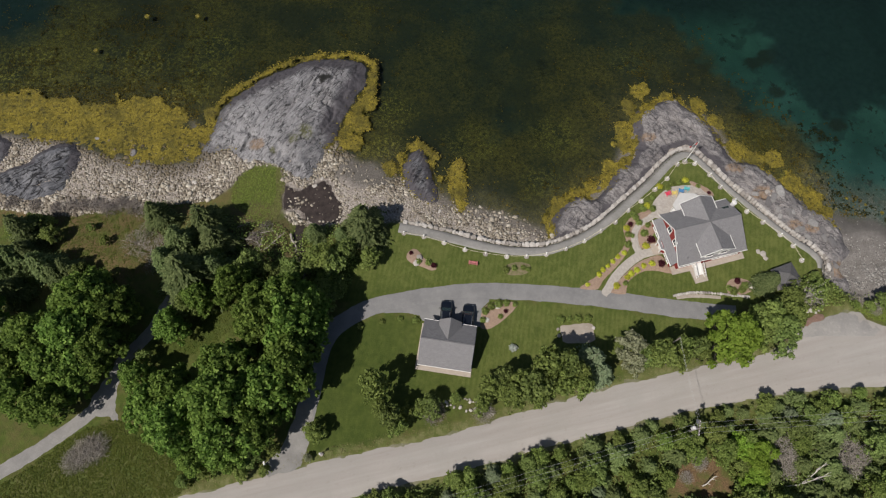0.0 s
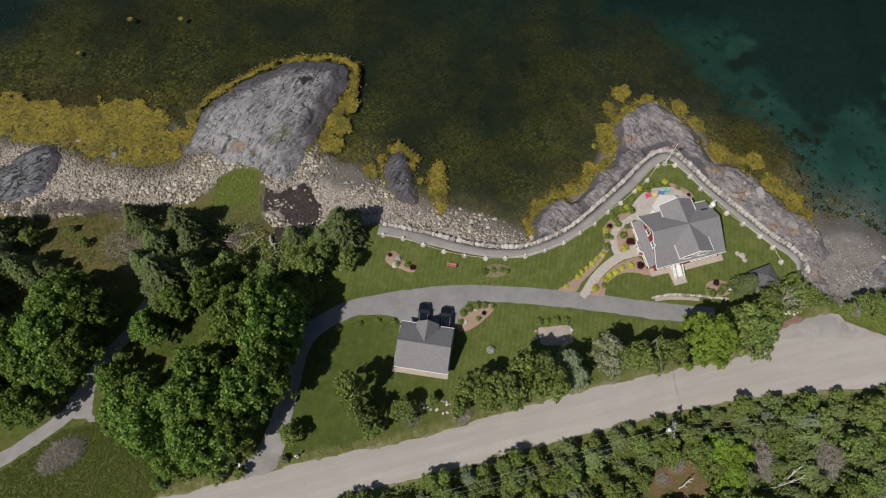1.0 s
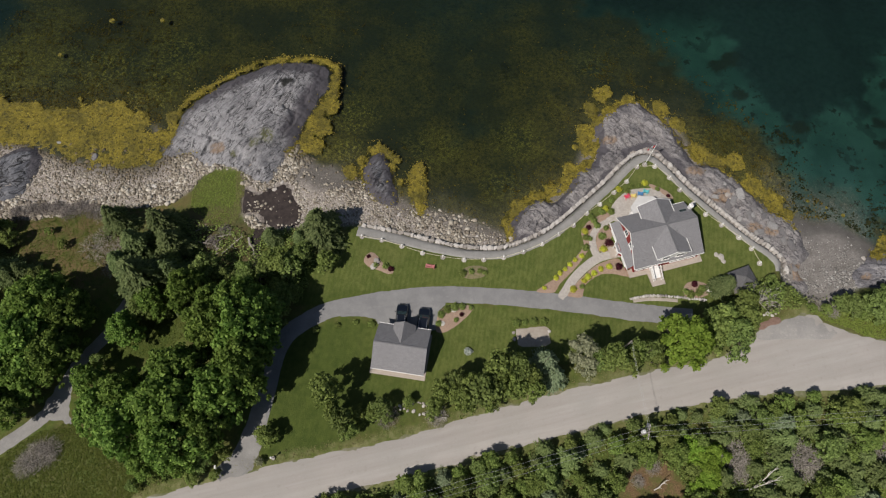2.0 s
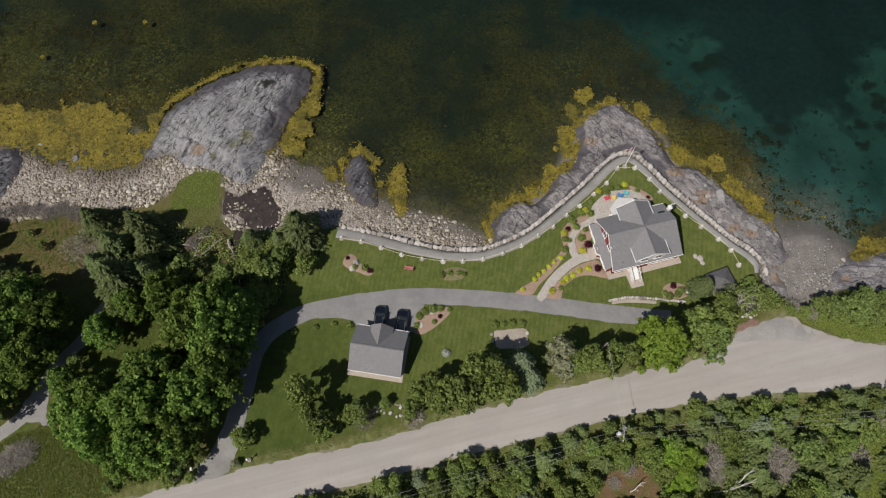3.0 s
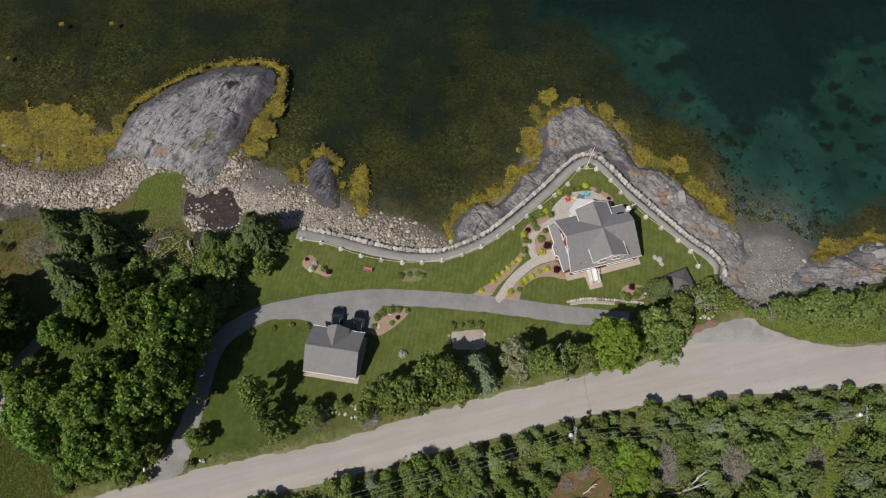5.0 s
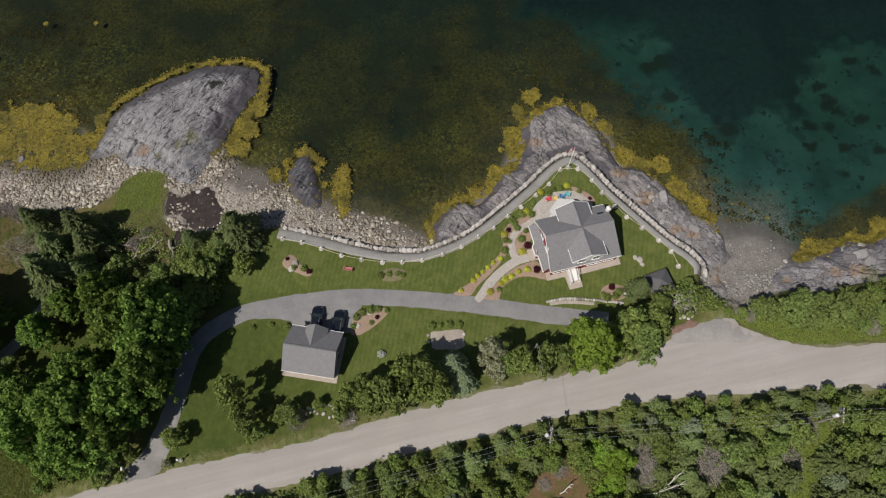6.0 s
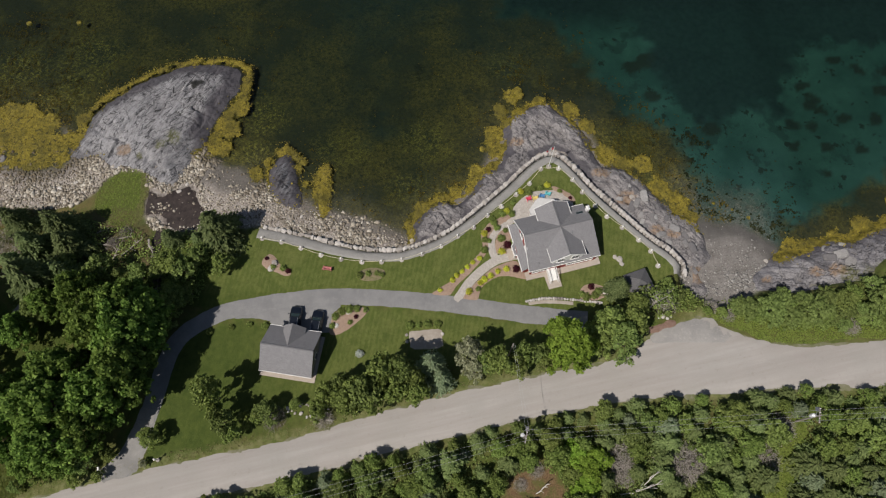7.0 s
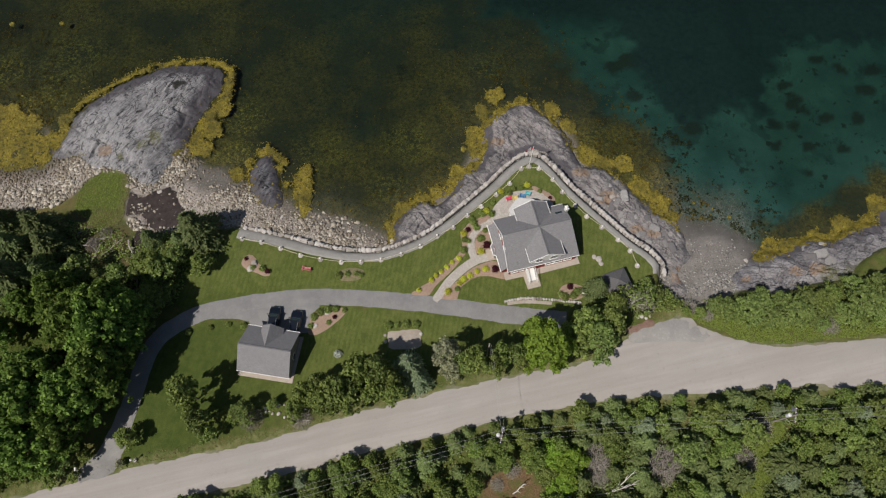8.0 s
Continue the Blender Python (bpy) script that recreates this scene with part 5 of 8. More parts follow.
tagged(new("track", ribbon("track", TRACK, 2.5, M["track"], 0.05, ragged=0.3)), "narrow grey gravel track under trees", "track", kind="structure")
tagged(new("track_fork", draped("track_fork", smooth(TRACK_FORK, True), M["track"], 0.056, 1.0, 0, 0.4)), "short gravel fork of the track", "track", kind="structure")
wl = smooth(WALL_LINE, False, 2)
wt = np.gradient(wl, axis=0)
wt /= np.linalg.norm(wt, axis=1)[:, None]
SEA_PATH = (wl + np.linspace(1.25, 1.05, len(wl))[:, None] * np.stack([wt[:, 1], -wt[:, 0]], -1)).tolist()
tagged(new("creek_bed", draped("creek_bed", smooth(CREEK, True, 8), M["creek_mud"], 0.05, 0.8, 0, 0.55)), "dark peaty mud at the mouth of the brook", "mud", kind="structure")
tagged(new("brook_bed", ribbon("brook_bed", BROOK, 2.0, M["mulch_wet"], 0.03, ragged=0.6)), "dark peaty brook bed under trees", "brook", kind="structure")
tagged(new("shore_path", ribbon("shore_path", SEA_PATH, (2.1, 1.7), M["crushed"], 0.16, 9, 0.08)), "grey crushed stone path along the sea wall", "path", kind="structure")
tagged(new("garden_path", ribbon("garden_path", PATH_MAIN, 1.75, M["pavers"], 0.066, ragged=0.03)), "pale buff paved garden path", "path", kind="structure")
tagged(new("garden_path_branch", ribbon("garden_path_branch", PATH_BRANCH, 1.5, M["pavers"], 0.062, ragged=0.03)), "pale buff paved path curving to the patio", "path", kind="structure")
tagged(new("patio", draped("patio", smooth(PATIO, True), M["pavers"], 0.074, 1.0)), "pale buff paved patio beside the house", "patio", kind="structure")
tagged(new("gravel_pad", draped("gravel_pad", np.concatenate([np.linspace(GRAVEL_PAD[k], GRAVEL_PAD[(k + 1) % 4], 7)[:-1] for k in range(4)]), M["pad"], 0.06, 1.0, 0, 0.2)), "pale gravel pad in the lawn", "gravel pad", kind="structure")
for bed, words in ((BED_GARDEN, "long mulched flower bed with golden shrubs"), (BED_HOUSE, "mulched flower bed beside the house wall"), (BED_PATIO, "narrow mulched bed along the patio"), (BED_PATH, "mulched flower bed edged with round golden shrubs"),
                   (BED_A, "small kidney-shaped mulch bed in the lawn"), (BED_B, "small oval mulch bed beside the rope fence"), (BED_C, "reddish mulch bed with round shrubs beside the garage"), (BED_D, "round mulch bed with a purple shrub")):
    tagged(new("flower_bed", draped("flower_bed", smooth(bed, True), M["planted" if bed is BED_B else "mulch"], 0.05, 0.6, 0.12, 0.1)), words, "flower bed", kind="structure")

# ---------------------------------------------------------------- rocks
ROCK_TOPS = []


def rock_top(x, y):
    """Highest rock surface at each place; -9 where there is none."""
    best = np.full(np.shape(x), -9.0)
    for ax, ay, z in ROCK_TOPS:
        i, j = np.rint((x - ax[0]) / (ax[1] - ax[0])).astype(int), np.rint((y - ay[0]) / (ay[1] - ay[0])).astype(int)
        ok_ = (i >= 0) & (i < len(ax)) & (j >= 0) & (j < len(ay))
        best = np.maximum(best, np.where(ok_, z[np.clip(j, 0, len(ay) - 1), np.clip(i, 0, len(ax) - 1)], -9.0))
    return best


def outcrop(name, outline, height, label, material, strike=50, rise=4.0, res=0.3, tilt=(0, 0), turf=None, rough=1.0, wetness=1.0, saw=(0.3, 0.15), marks=(), broken=(2.0, 0.8, 0.0), rim=(3.0, 0, 0)):
    o = smooth(outline, True, 4)
    lo, hi = o.min(0) - 1.5, o.max(0) + 1.5
    ax, ay = np.arange(lo[0], hi[0], res), np.arange(lo[1], hi[1], res)
    x, y = np.meshgrid(ax, ay)
    d = signed(x, y, o) + 1.3 * (fractal(x * 0.5, y * 0.5) - 0.5) + (3.2 * (fractal(x * 0.3 + 5, y * 0.3, 3) - 0.5) if broken[2] > 0.3 else 0)
    c, s = math.cos(radians(strike)), math.sin(radians(strike))
    u, v = x * c + y * s, -x * s + y * c
    blocky = broken[2] > 0.3
    beds = fractal(u * 0.22, v * 0.38, 2) if blocky else fractal(u * 0.06, v * 0.55, 2)
    q = v * saw[0] + 1.4 * fractal(u * 0.10, v * 0.12, 2)
    ledge = q - np.floor(q)
    cracks = fractal(u * 0.25, v * 1.6, 2)
    foot = np.clip(ground_height(x, y)[0] - 0.25, -0.75, height - 0.4)
    z = foot + (height - foot) * step(-0.6, rise, d) ** 0.45
    inner = step(0, 2.5, d)
    z += inner * ((0.5 - 0.3 * (broken[2] > 0.2)) * (beds - 0.5) + saw[1] * (ledge - 0.5) + 0.12 * rough * (cracks - 0.5)) + 0.10 * (fractal(x * 0.9, y * 0.9, 2) - 0.5)
    joint = fractal(u * 0.5, v * 0.22, 2)
    z += inner * saw[1] * 0.7 * (np.round(4 * joint) / 4 - 0.5)
    for fu, fv, thr, deep_, off in ((0.06, 0.34, 0.022, 0.50, 0), (0.08, 0.6, 0.030, 0.38, 40), (0.10, 0.95, 0.045, 0.28, 90), (0.4, 0.08, 0.014, 0.35, 130)):
        cut = np.abs(fractal(u * fu * (2.5 if blocky else 1) + off, v * fv * (0.7 if blocky else 1) + off * 0.7, 2) - 0.5)
        gate = step(0.45, 0.55, fractal(x * 0.22 + off, y * 0.22, 3))
        z -= inner * deep_ * rough * step(thr * 1.6, thr * 0.5, cut) * gate
    tone, lean, gap = blocks((u + 0.4 * fractal(x * 0.5, y * 0.5)) / broken[0], (v + 0.4 * fractal(x * 0.5 + 9, y * 0.5)) / broken[1], strike)
    tone2, lean2, gap2 = blocks(u / broken[0] * 2.3, v / broken[1] * 2.0, strike + 3)
    z += inner * broken[2] * ((tone - 0.5) + 1.5 * lean + 0.6 * (tone2 - 0.5) + 0.9 * lean2 - 0.06 * step(0.10, 0.02, gap))
    z += inner * (tilt[0] * (x - x.mean()) + tilt[1] * (y - y.mean()))
    me, used = grid_mesh(name, ax, ay, z, M[material], d > -0.7)
    if blocky:
        me.shade_flat()
    ROCK_TOPS.append((ax, ay, np.where(d > -0.7, z, -9.0)))
    low = np.clip((1.5 * wetness - z) / 1.75, 0, 1)
    mask(me, "low", low.ravel()[used])
    mask(me, "block", (np.clip(0.5 + (0.7 * (tone - 0.5) + 0.5 * (tone2 - 0.5)) * min(1.0, broken[2] * 3), 0, 1)).ravel()[used])
    mid_ = o.mean(0)
    side = ((x - mid_[0]) * rim[1] + (y - mid_[1]) * rim[2]) / (np.hypot(x - mid_[0], y - mid_[1]) + 1e-6)
    mask(me, "rim", (step(rim[0], 0.3, d) * step(-0.45, 0.35, side)).ravel()[used])
    t = np.zeros_like(x)
    for tx, ty, tr in turf or ():
        t = np.maximum(t, step(tr, tr * 0.4, np.hypot(x - tx, y - ty) + 1.5 * (fractal(x * 0.8, y * 0.8) - 0.5)))
    mask(me, "turf", t.ravel()[used])
    for kind in ("rust", "pool", "worn"):
        t = np.zeros_like(x)
        for what, tx, ty, tr in marks:
            if what == kind:
                t = np.maximum(t, step(tr, tr * 0.6, np.hypot(x - tx, (y - ty) * 1.4) + 1.2 * (fractal(x * 0.9, y * 0.9) - 0.5)))
        mask(me, kind, t.ravel()[used])
    return tagged(new(name, me), label, "rock")


rock_isle = outcrop("rock_outcrop", ISLE, 2.2, "large smooth grey slate outcrop streaked with cracks", "slate", 55, 6.5, 0.22, (0.0, -0.01), [(-24.6, 62.5, 1.8), (-26.8, 61.2, 1.2), (-30.4, 59.2, 0.9)], marks=[("rust", -33.2, 60.0, 1.7), ("pool", -22.2, 74.2, 0.9), ("pool", -21.2, 74.5, 0.7), ("pool", -22.4, 73.4, 0.5), ("worn", -33.5, 62.5, 6.0), ("worn", -36.5, 66.5, 4.5), ("worn", -29.0, 64.5, 5.0), ("worn", -31.0, 58.5, 4.0), ("worn", -25.0, 68.5, 3.0)], broken=(2.2, 0.6, 0.16), rim=(5.0, 0.35, 0.85))
outcrop("rock_outcrop", WEST_SLAB, 1.7, "dark bluish slate slab among beach cobbles", "blue_slate", 40, 2.2, 0.2, (0.0, 0.03), saw=(0.4, 0.45), broken=(3.0, 0.9, 0.30), rim=(1.5, 0, 1), marks=[("worn", -70.5, 53.0, 3.0)])
outcrop("rock_outcrop", FAR_SLAB, 1.4, "grey slate slab at the head of the cobble beach", "blue_slate", 40, 2.0, 0.25, (0.0, 0.02), saw=(0.4, 0.4), broken=(2.4, 0.9, 0.3), rim=(1.5, 0, 1))
rock_cove = outcrop("rock_outcrop", COVE_ROCK, 1.1, "small slate outcrop ringed with yellow weed", "blue_slate", 62, 3.0, 0.2, saw=(0.5, 0.4), broken=(2.4, 0.7, 0.25), marks=[("worn", -3.0, 52.5, 2.2)])
rock_ledge = outcrop("rock_outcrop", COVE_ROCK_B, 0.35, "low weedy ledge in the cove", "blue_slate", 75, 2.5, 0.2)
rock_head = outcrop("rock_outcrop", HEADLAND, 1.6, "broken grey-brown rock headland below the sea wall", "head_rock", -38, 3.0, 0.2, (0, 0), None, 0.9, 0.75, saw=(0.34, 0.12), broken=(2.3, 1.3, 0.31), rim=(1.3, -0.5, 0.8), marks=[("worn", 38.5, 62.0, 2.5), ("worn", 46.0, 64.0, 2.5), ("rust", 37.2, 62.0, 1.6), ("worn", 58.5, 50.5, 2.5), ("worn", 65.5, 43.0, 3.0), ("rust", 63.5, 44.0, 1.5), ("rust", 56.0, 50.6, 2.2), ("worn", 61.5, 46.4, 2.6), ("rust", 60.4, 44.6, 1.6), ("worn", 54.4, 52.8, 2.4), ("rust", 66.4, 36.6, 2.6), ("rust", 51.8, 55.6, 1.8), ("worn", 30.5, 51.0, 2.6), ("worn", 24.4, 47.0, 2.6), ("worn", 41.5, 65.6, 2.8)])
rock_east = outcrop("rock_outcrop", EAST_ROCK, 1.8, "ledgy grey rock shore with rusty bands", "east_rock", -15, 3.0, 0.24, (0, 0), [(92.0, 36.0, 2.8), (94.5, 35.6, 3.0), (97.0, 37.0, 2.2)], 1.3, 0.85, saw=(0.30, 0.40), broken=(4.2, 2.0, 0.42), rim=(2.5, 0, 1), marks=[("rust", 86.0, 37.0, 1.4), ("rust", 89.5, 37.4, 1.8), ("rust", 77.5, 35.6, 1.2), ("worn", 81.5, 36.8, 3.2), ("worn", 86.5, 35.6, 3.4), ("worn", 90.0, 39.5, 2.0)])

_bm = bmesh.new()
bmesh.ops.create_icosphere(_bm, subdivisions=1, radius=1)
_bm.verts.ensure_lookup_table()
ICO_V = np.array([v.co for v in _bm.verts])
ICO_F = np.array([[v.index for v in f.verts] for f in _bm.faces])
_bm.free()
_bm = bmesh.new()
bmesh.ops.create_icosphere(_bm, subdivisions=2, radius=1)
_bm.verts.ensure_lookup_table()
ICO2_V = np.array([v.co for v in _bm.verts])
ICO2_F = np.array([[v.index for v in f.verts] for f in _bm.faces])
_bm.free()


def many_stones(name, places, rng, material, flat=0.6):
    """Loose stones, each a worn lump of its own, in one mesh. places: x, y, z, size, dampness."""
    n, k = len(places), len(ICO_V)
    p = np.asarray(places)
    lumps = ICO_V[None] * (1 + 0.28 * (rng.rand(n, k, 1) - 0.5) * 2)
    sc = p[:, 3, None] * np.stack([rng.uniform(0.75, 1.3, n), rng.uniform(0.6, 1.0, n), rng.uniform(0.35, 0.75, n) * flat / 0.6], -1)
    lumps = lumps * sc[:, None]
    a = rng.rand(n) * math.tau
    ca, sa = np.cos(a)[:, None], np.sin(a)[:, None]
    X, Y = lumps[..., 0] * ca - lumps[..., 1] * sa, lumps[..., 0] * sa + lumps[..., 1] * ca
    co = np.stack([X + p[:, 0, None], Y + p[:, 1, None], lumps[..., 2] + p[:, 2, None]], -1).reshape(-1, 3)
    f = (ICO_F[None] + (np.arange(n) * k)[:, None, None]).reshape(-1, 3)
    me = bpy.data.meshes.new(name)
    me.vertices.add(len(co))
    me.vertices.foreach_set("co", co.astype(np.float32).ravel())
    me.loops.add(f.size)
    me.loops.foreach_set("vertex_index", f.astype(np.int32).ravel())
    me.polygons.add(len(f))
    me.polygons.foreach_set("loop_start", np.arange(0, f.size, 3, dtype=np.int32))
    me.materials.append(material)
    me.update(calc_edges=True)
    mask(me, "damp", np.repeat(p[:, 4], k))
    return me


def lump(name, rng, material, squash=(1, 1, 0.7), jag=0.22, block=1.0):
    """One boulder with a worn, faceted shape and a radius of about one."""
    v = np.sign(ICO2_V) * np.abs(ICO2_V) ** block * np.array(squash)
    w = 1 + jag * 2 * (fractal(ICO2_V[:, 0] * 1.3 + rng.rand() * 50, ICO2_V[:, 1] * 1.3 + ICO2_V[:, 2] * 2.1 + rng.rand() * 50, 3) - 0.5)
    return mesh_of(name, v * w[:, None], ICO2_F, material)


rng = np.random.RandomState(3)
# beach cobbles
bx, by = rng.uniform(-92, 84, 150000), rng.uniform(33, 62, 150000)
bz, bw, bl = ground_height(bx, by)
creek = signed(bx, by, smooth(CREEK, True))
rockd = np.maximum.reduce([signed(bx, by, smooth(o, True, 3)) for o in (ISLE, WEST_SLAB, FAR_SLAB, COVE_ROCK, COVE_ROCK_B, HEADLAND, EAST_ROCK)])
fill = fractal(bx * 0.25, by * 0.25)
flatd = signed(bx, by, smooth(WEED_FLAT, True, 3))
ok = (bl < 0.2) & (bw > -1.0) & (rockd < 0.3) & ((creek + 5 * (fill - 0.5) < 0) | (rng.rand(150000) < 0.03 + 0.25 * (np.hypot(bx + 25.5, by - 48.6) < 1.3))) & ((bx < 22) | (bx > 62)) & (rng.rand(150000) < np.clip(0.25 + 1.4 * (fill - 0.25) - np.where(bx > 60, 0.75 - 0.80 * step(8, 2.5, np.hypot((bx - 70.5) * 0.75, (by - 38.0) * 0.9)), 0), 0.03, 1)) & ((flatd < -0.3) | (rng.rand(150000) < 0.04))
ok &= (np.hypot((bx + 13.0) * 0.75, (by - 55.6) * 1.5) + 3 * (fill - 0.5) > 5.0) | (rng.rand(150000) < 0.12)
ok &= (bw > 1.5 + 2.5 * (fill - 0.5)) | (bx < -5) | (bx > 22) | (rng.rand(150000) < 0.3)
ok &= (bw > 0.5) | (rng.rand(150000) < 0.45)
damp = np.maximum(step(np.where(bx > -53, -4.6, -3.4), -0.6, flatd + 3.5 * (fractal(bx * 0.5 + 3, by * 0.5) - 0.5)), 0.8 * step(2.2, 0.2, bw) * (bx < -8)) * (bx < 60)
near = np.stack([bx, by, bz + 0.03, (0.088 + 0.25 * rng.rand(150000) ** 3.0) * np.where((bx > -17) & (bx < 8), 0.8, 1) * (1 + 0.5 * (fill > 0.58)) * np.where(bx > 60, 0.6, 1), damp], -1)[ok]
tagged(new("beach_cobbles", many_stones("beach_cobbles", near[near[:, 0] < 60][:18000], rng, M["cobbles"])), "pale rounded beach cobbles lying on the shore", "cobbles", kind="stuff")
tagged(new("cove_pebbles", many_stones("cove_pebbles", near[near[:, 0] >= 60], rng, M["pebbles"], 0.45)), "flat grey stones scattered over the muddy cove", "pebbles", kind="stuff")
# single boulders that stand out on the beach
for x, y, r in ((-55.3, 58.9, 0.8), (-34.8, 57.3, 0.5), (-22.5, 52.3, 0.55), (-21.3, 53.8, 0.45), (-43.6, 52.9, 0.5), (-41.0, 54.0, 0.45), (78.5, 39.3, 0.45), (57.9, 49.6, 1.1), (58.9, 48.4, 0.8), (57.0, 50.8, 0.7), (90.6, 41.3, 1.0), (93.0, 40.4, 0.8), (91.6, 42.0, 0.7), (88.8, 41.2, 0.9),
                (8.2, 44.6, 0.4), (13.0, 43.4, 0.35), (-0.5, 47.5, 0.4), (-73.7, 56.0, 0.5), (-62.5, 62.0, 0.5)):
    ob = part("boulder", lump("boulder", rng, M["boulder_grey" if x > 86 or x < -50 else "boulder"], (1.3, 0.9, 0.5), 0.35, 0.7), None)
    ob.matrix_basis = pose(x, y, max(ground_z(x, y), 0.1) + (0.75 if 56 < x < 62 or x > 88 else 0.05), 0, 0, rng.rand() * 360) @ Matrix.Scale(r * (0.75 if x > 50 else 0.65), 4)
    tagged(ob, "pale worn boulder lying on the shore", "boulder", "boulders on the shore")

# loose angular slabs lying on the headland and the eastern ledge
slab_r = np.random.RandomState(21)
slab_spots = [(x, y, r_) for (x, y), r_ in zip(SLABS, (0.95, 0.8, 0.6, 0.9, 0.6, 0.6, 0.7, 0.5, 0.8, 0.6, 0.8, 0.5, 0.8, 0.9, 0.7, 1.0, 1.1, 0.9, 0.7, 0.5, 0.6, 0.5, 0.5, 0.6))]
head_o = smooth(HEADLAND, True, 3)
while len(slab_spots) < 84:
    x, y = slab_r.uniform(33, 69), slab_r.uniform(36, 70)
    if signed(np.array([x]), np.array([y]), head_o)[0] > 0.7 and (x > 50 or slab_r.rand() < 0.12):
        slab_spots.append((x, y, 0.16 + 0.42 * slab_r.rand() ** 2))
for x, y, r_ in slab_spots:
    top = max(float(rock_top(np.array(x), np.array(y))), ground_z(x, y))
    ob = part("rock_slab", lump("rock_slab", slab_r, M["boulder_grey"], (1.2, 0.75, 0.35), 0.45, 0.45), None)
    ob.matrix_basis = pose(x, y, top + 0.05 * r_, slab_r.uniform(-12, 12), slab_r.uniform(-12, 12), slab_r.rand() * 360) @ Matrix.Scale(r_ * 0.85, 4)
    tagged(ob, "angular pale grey slab lying on the ledge", "rock", "loose slabs")

# ---------------------------------------------------------------- rockweed
def weed_level(x, y):
    """Surface on which weed lies: sea bed, rock or the top of the water."""
    return np.maximum.reduce([ground_height(x, y)[0] + 0.05, rock_top(x, y) + 0.05, np.full(np.shape(x), 0.07)])


def weed_mat(name, bounds, amount, material):
    """A lumpy, matted sheet of weed wherever the amount is above nought, sinking at its rim."""
    ax, ay = np.arange(bounds[0], bounds[1], 0.24), np.arange(bounds[2], bounds[3], 0.24)
    x, y = np.meshgrid(ax, ay)
    much = amount(x, y)
    z = weed_level(x, y) + 0.30 * (fractal(x * 0.8, y * 0.8, 4) - 0.45) * step(0, 0.8, much) - 0.22 * step(0.6, 0.0, much)
    return grid_mesh(name, ax, ay, z, material, much > -0.05)[0]


def weed_fronds(name, n_try, bounds, amount, seed, size, thin=0.5, level=weed_level, material="weed"):
    """Loose fronds lying over a mat and straggling past its rim."""
    r = np.random.RandomState(seed)
    x, y = r.uniform(bounds[0], bounds[1], n_try), r.uniform(bounds[2], bounds[3], n_try)
    much = amount(x, y)
    k = r.rand(n_try) < np.where(much > 0, thin, 0.3 * np.exp(np.minimum(much, 0) / 0.3))
    x, y = x[k], y[k]
    n = len(x)
    z = level(x, y) + 0.30 * (fractal(x * 0.8, y * 0.8, 4) - 0.45) + r.uniform(0.0, 0.06, n)
    a0, rad = r.rand(n) * math.tau, r.uniform(*size, n)
    quad = []
    for j in range(4):
        a = a0 + j * math.tau / 4 + r.uniform(-0.5, 0.5, n)
        rr = rad * r.uniform(0.35, 1.15, n)
        quad.append(np.stack([x + rr * np.cos(a), y + rr * np.sin(a), z + r.uniform(-0.05, 0.05, n)], -1))
    return quads_mesh(name, np.stack(quad, 1), 4, M[material])


def fringe(outline, outer, inner=0.4, extra=0.0, ex=0.0, ey=0.0, lumps_=(), ragged=1.0):
    """Weed round a rock: outer metres wide, more by extra on the side towards (ex, ey), with lobes of its own."""
    o = smooth(outline, True, 4)
    c = o.mean(0)

    def amount(x, y):
        shape_ = x.shape
        x, y = x.ravel(), y.ravel()
        d = signed(x, y, o)
        side = ((x - c[0]) * ex + (y - c[1]) * ey) / (np.hypot(x - c[0], y - c[1]) + 1e-6)
        wave_ = fractal(x * 0.42 + 7, y * 0.42, 3) - 0.5
        f = fractal(x * 1.1, y * 1.1, 3) - 0.5
        reach = outer + extra * np.clip(side, 0, 1) + ragged * (2.6 * wave_ + 1.1 * f)
        for lx, ly, lr in lumps_:
            reach = np.maximum(reach, -d + 1.6 * (lr * (1 + 0.9 * wave_ + 0.5 * f) - np.hypot(x - lx, y - ly)))
        much = np.minimum(reach + d, inner + 2.2 * f + 1.2 * wave_ - d)
        _, gw_, gl_ = ground_height(x, y)
        return np.where((gl_ < -1.0) & (gw_ < 2.2), much, -5.0).reshape(shape_)
    return amount


flat_o = smooth(WEED_FLAT, True, 4)


def on_flat(x, y):
    shape_ = x.shape
    x, y = x.ravel(), y.ravel()
    d = signed(x, y, flat_o)
    w, f = fractal(x * 0.3, y * 0.3, 3) - 0.5, fractal(x * 1.1, y * 1.1, 3) - 0.5
    much = d + np.where(y > 64, 7.0, 2.5) * w + 3.0 * f + 0.3
    return np.where(ground_height(x, y)[2] < -1.5, much, -5.0).reshape(shape_)


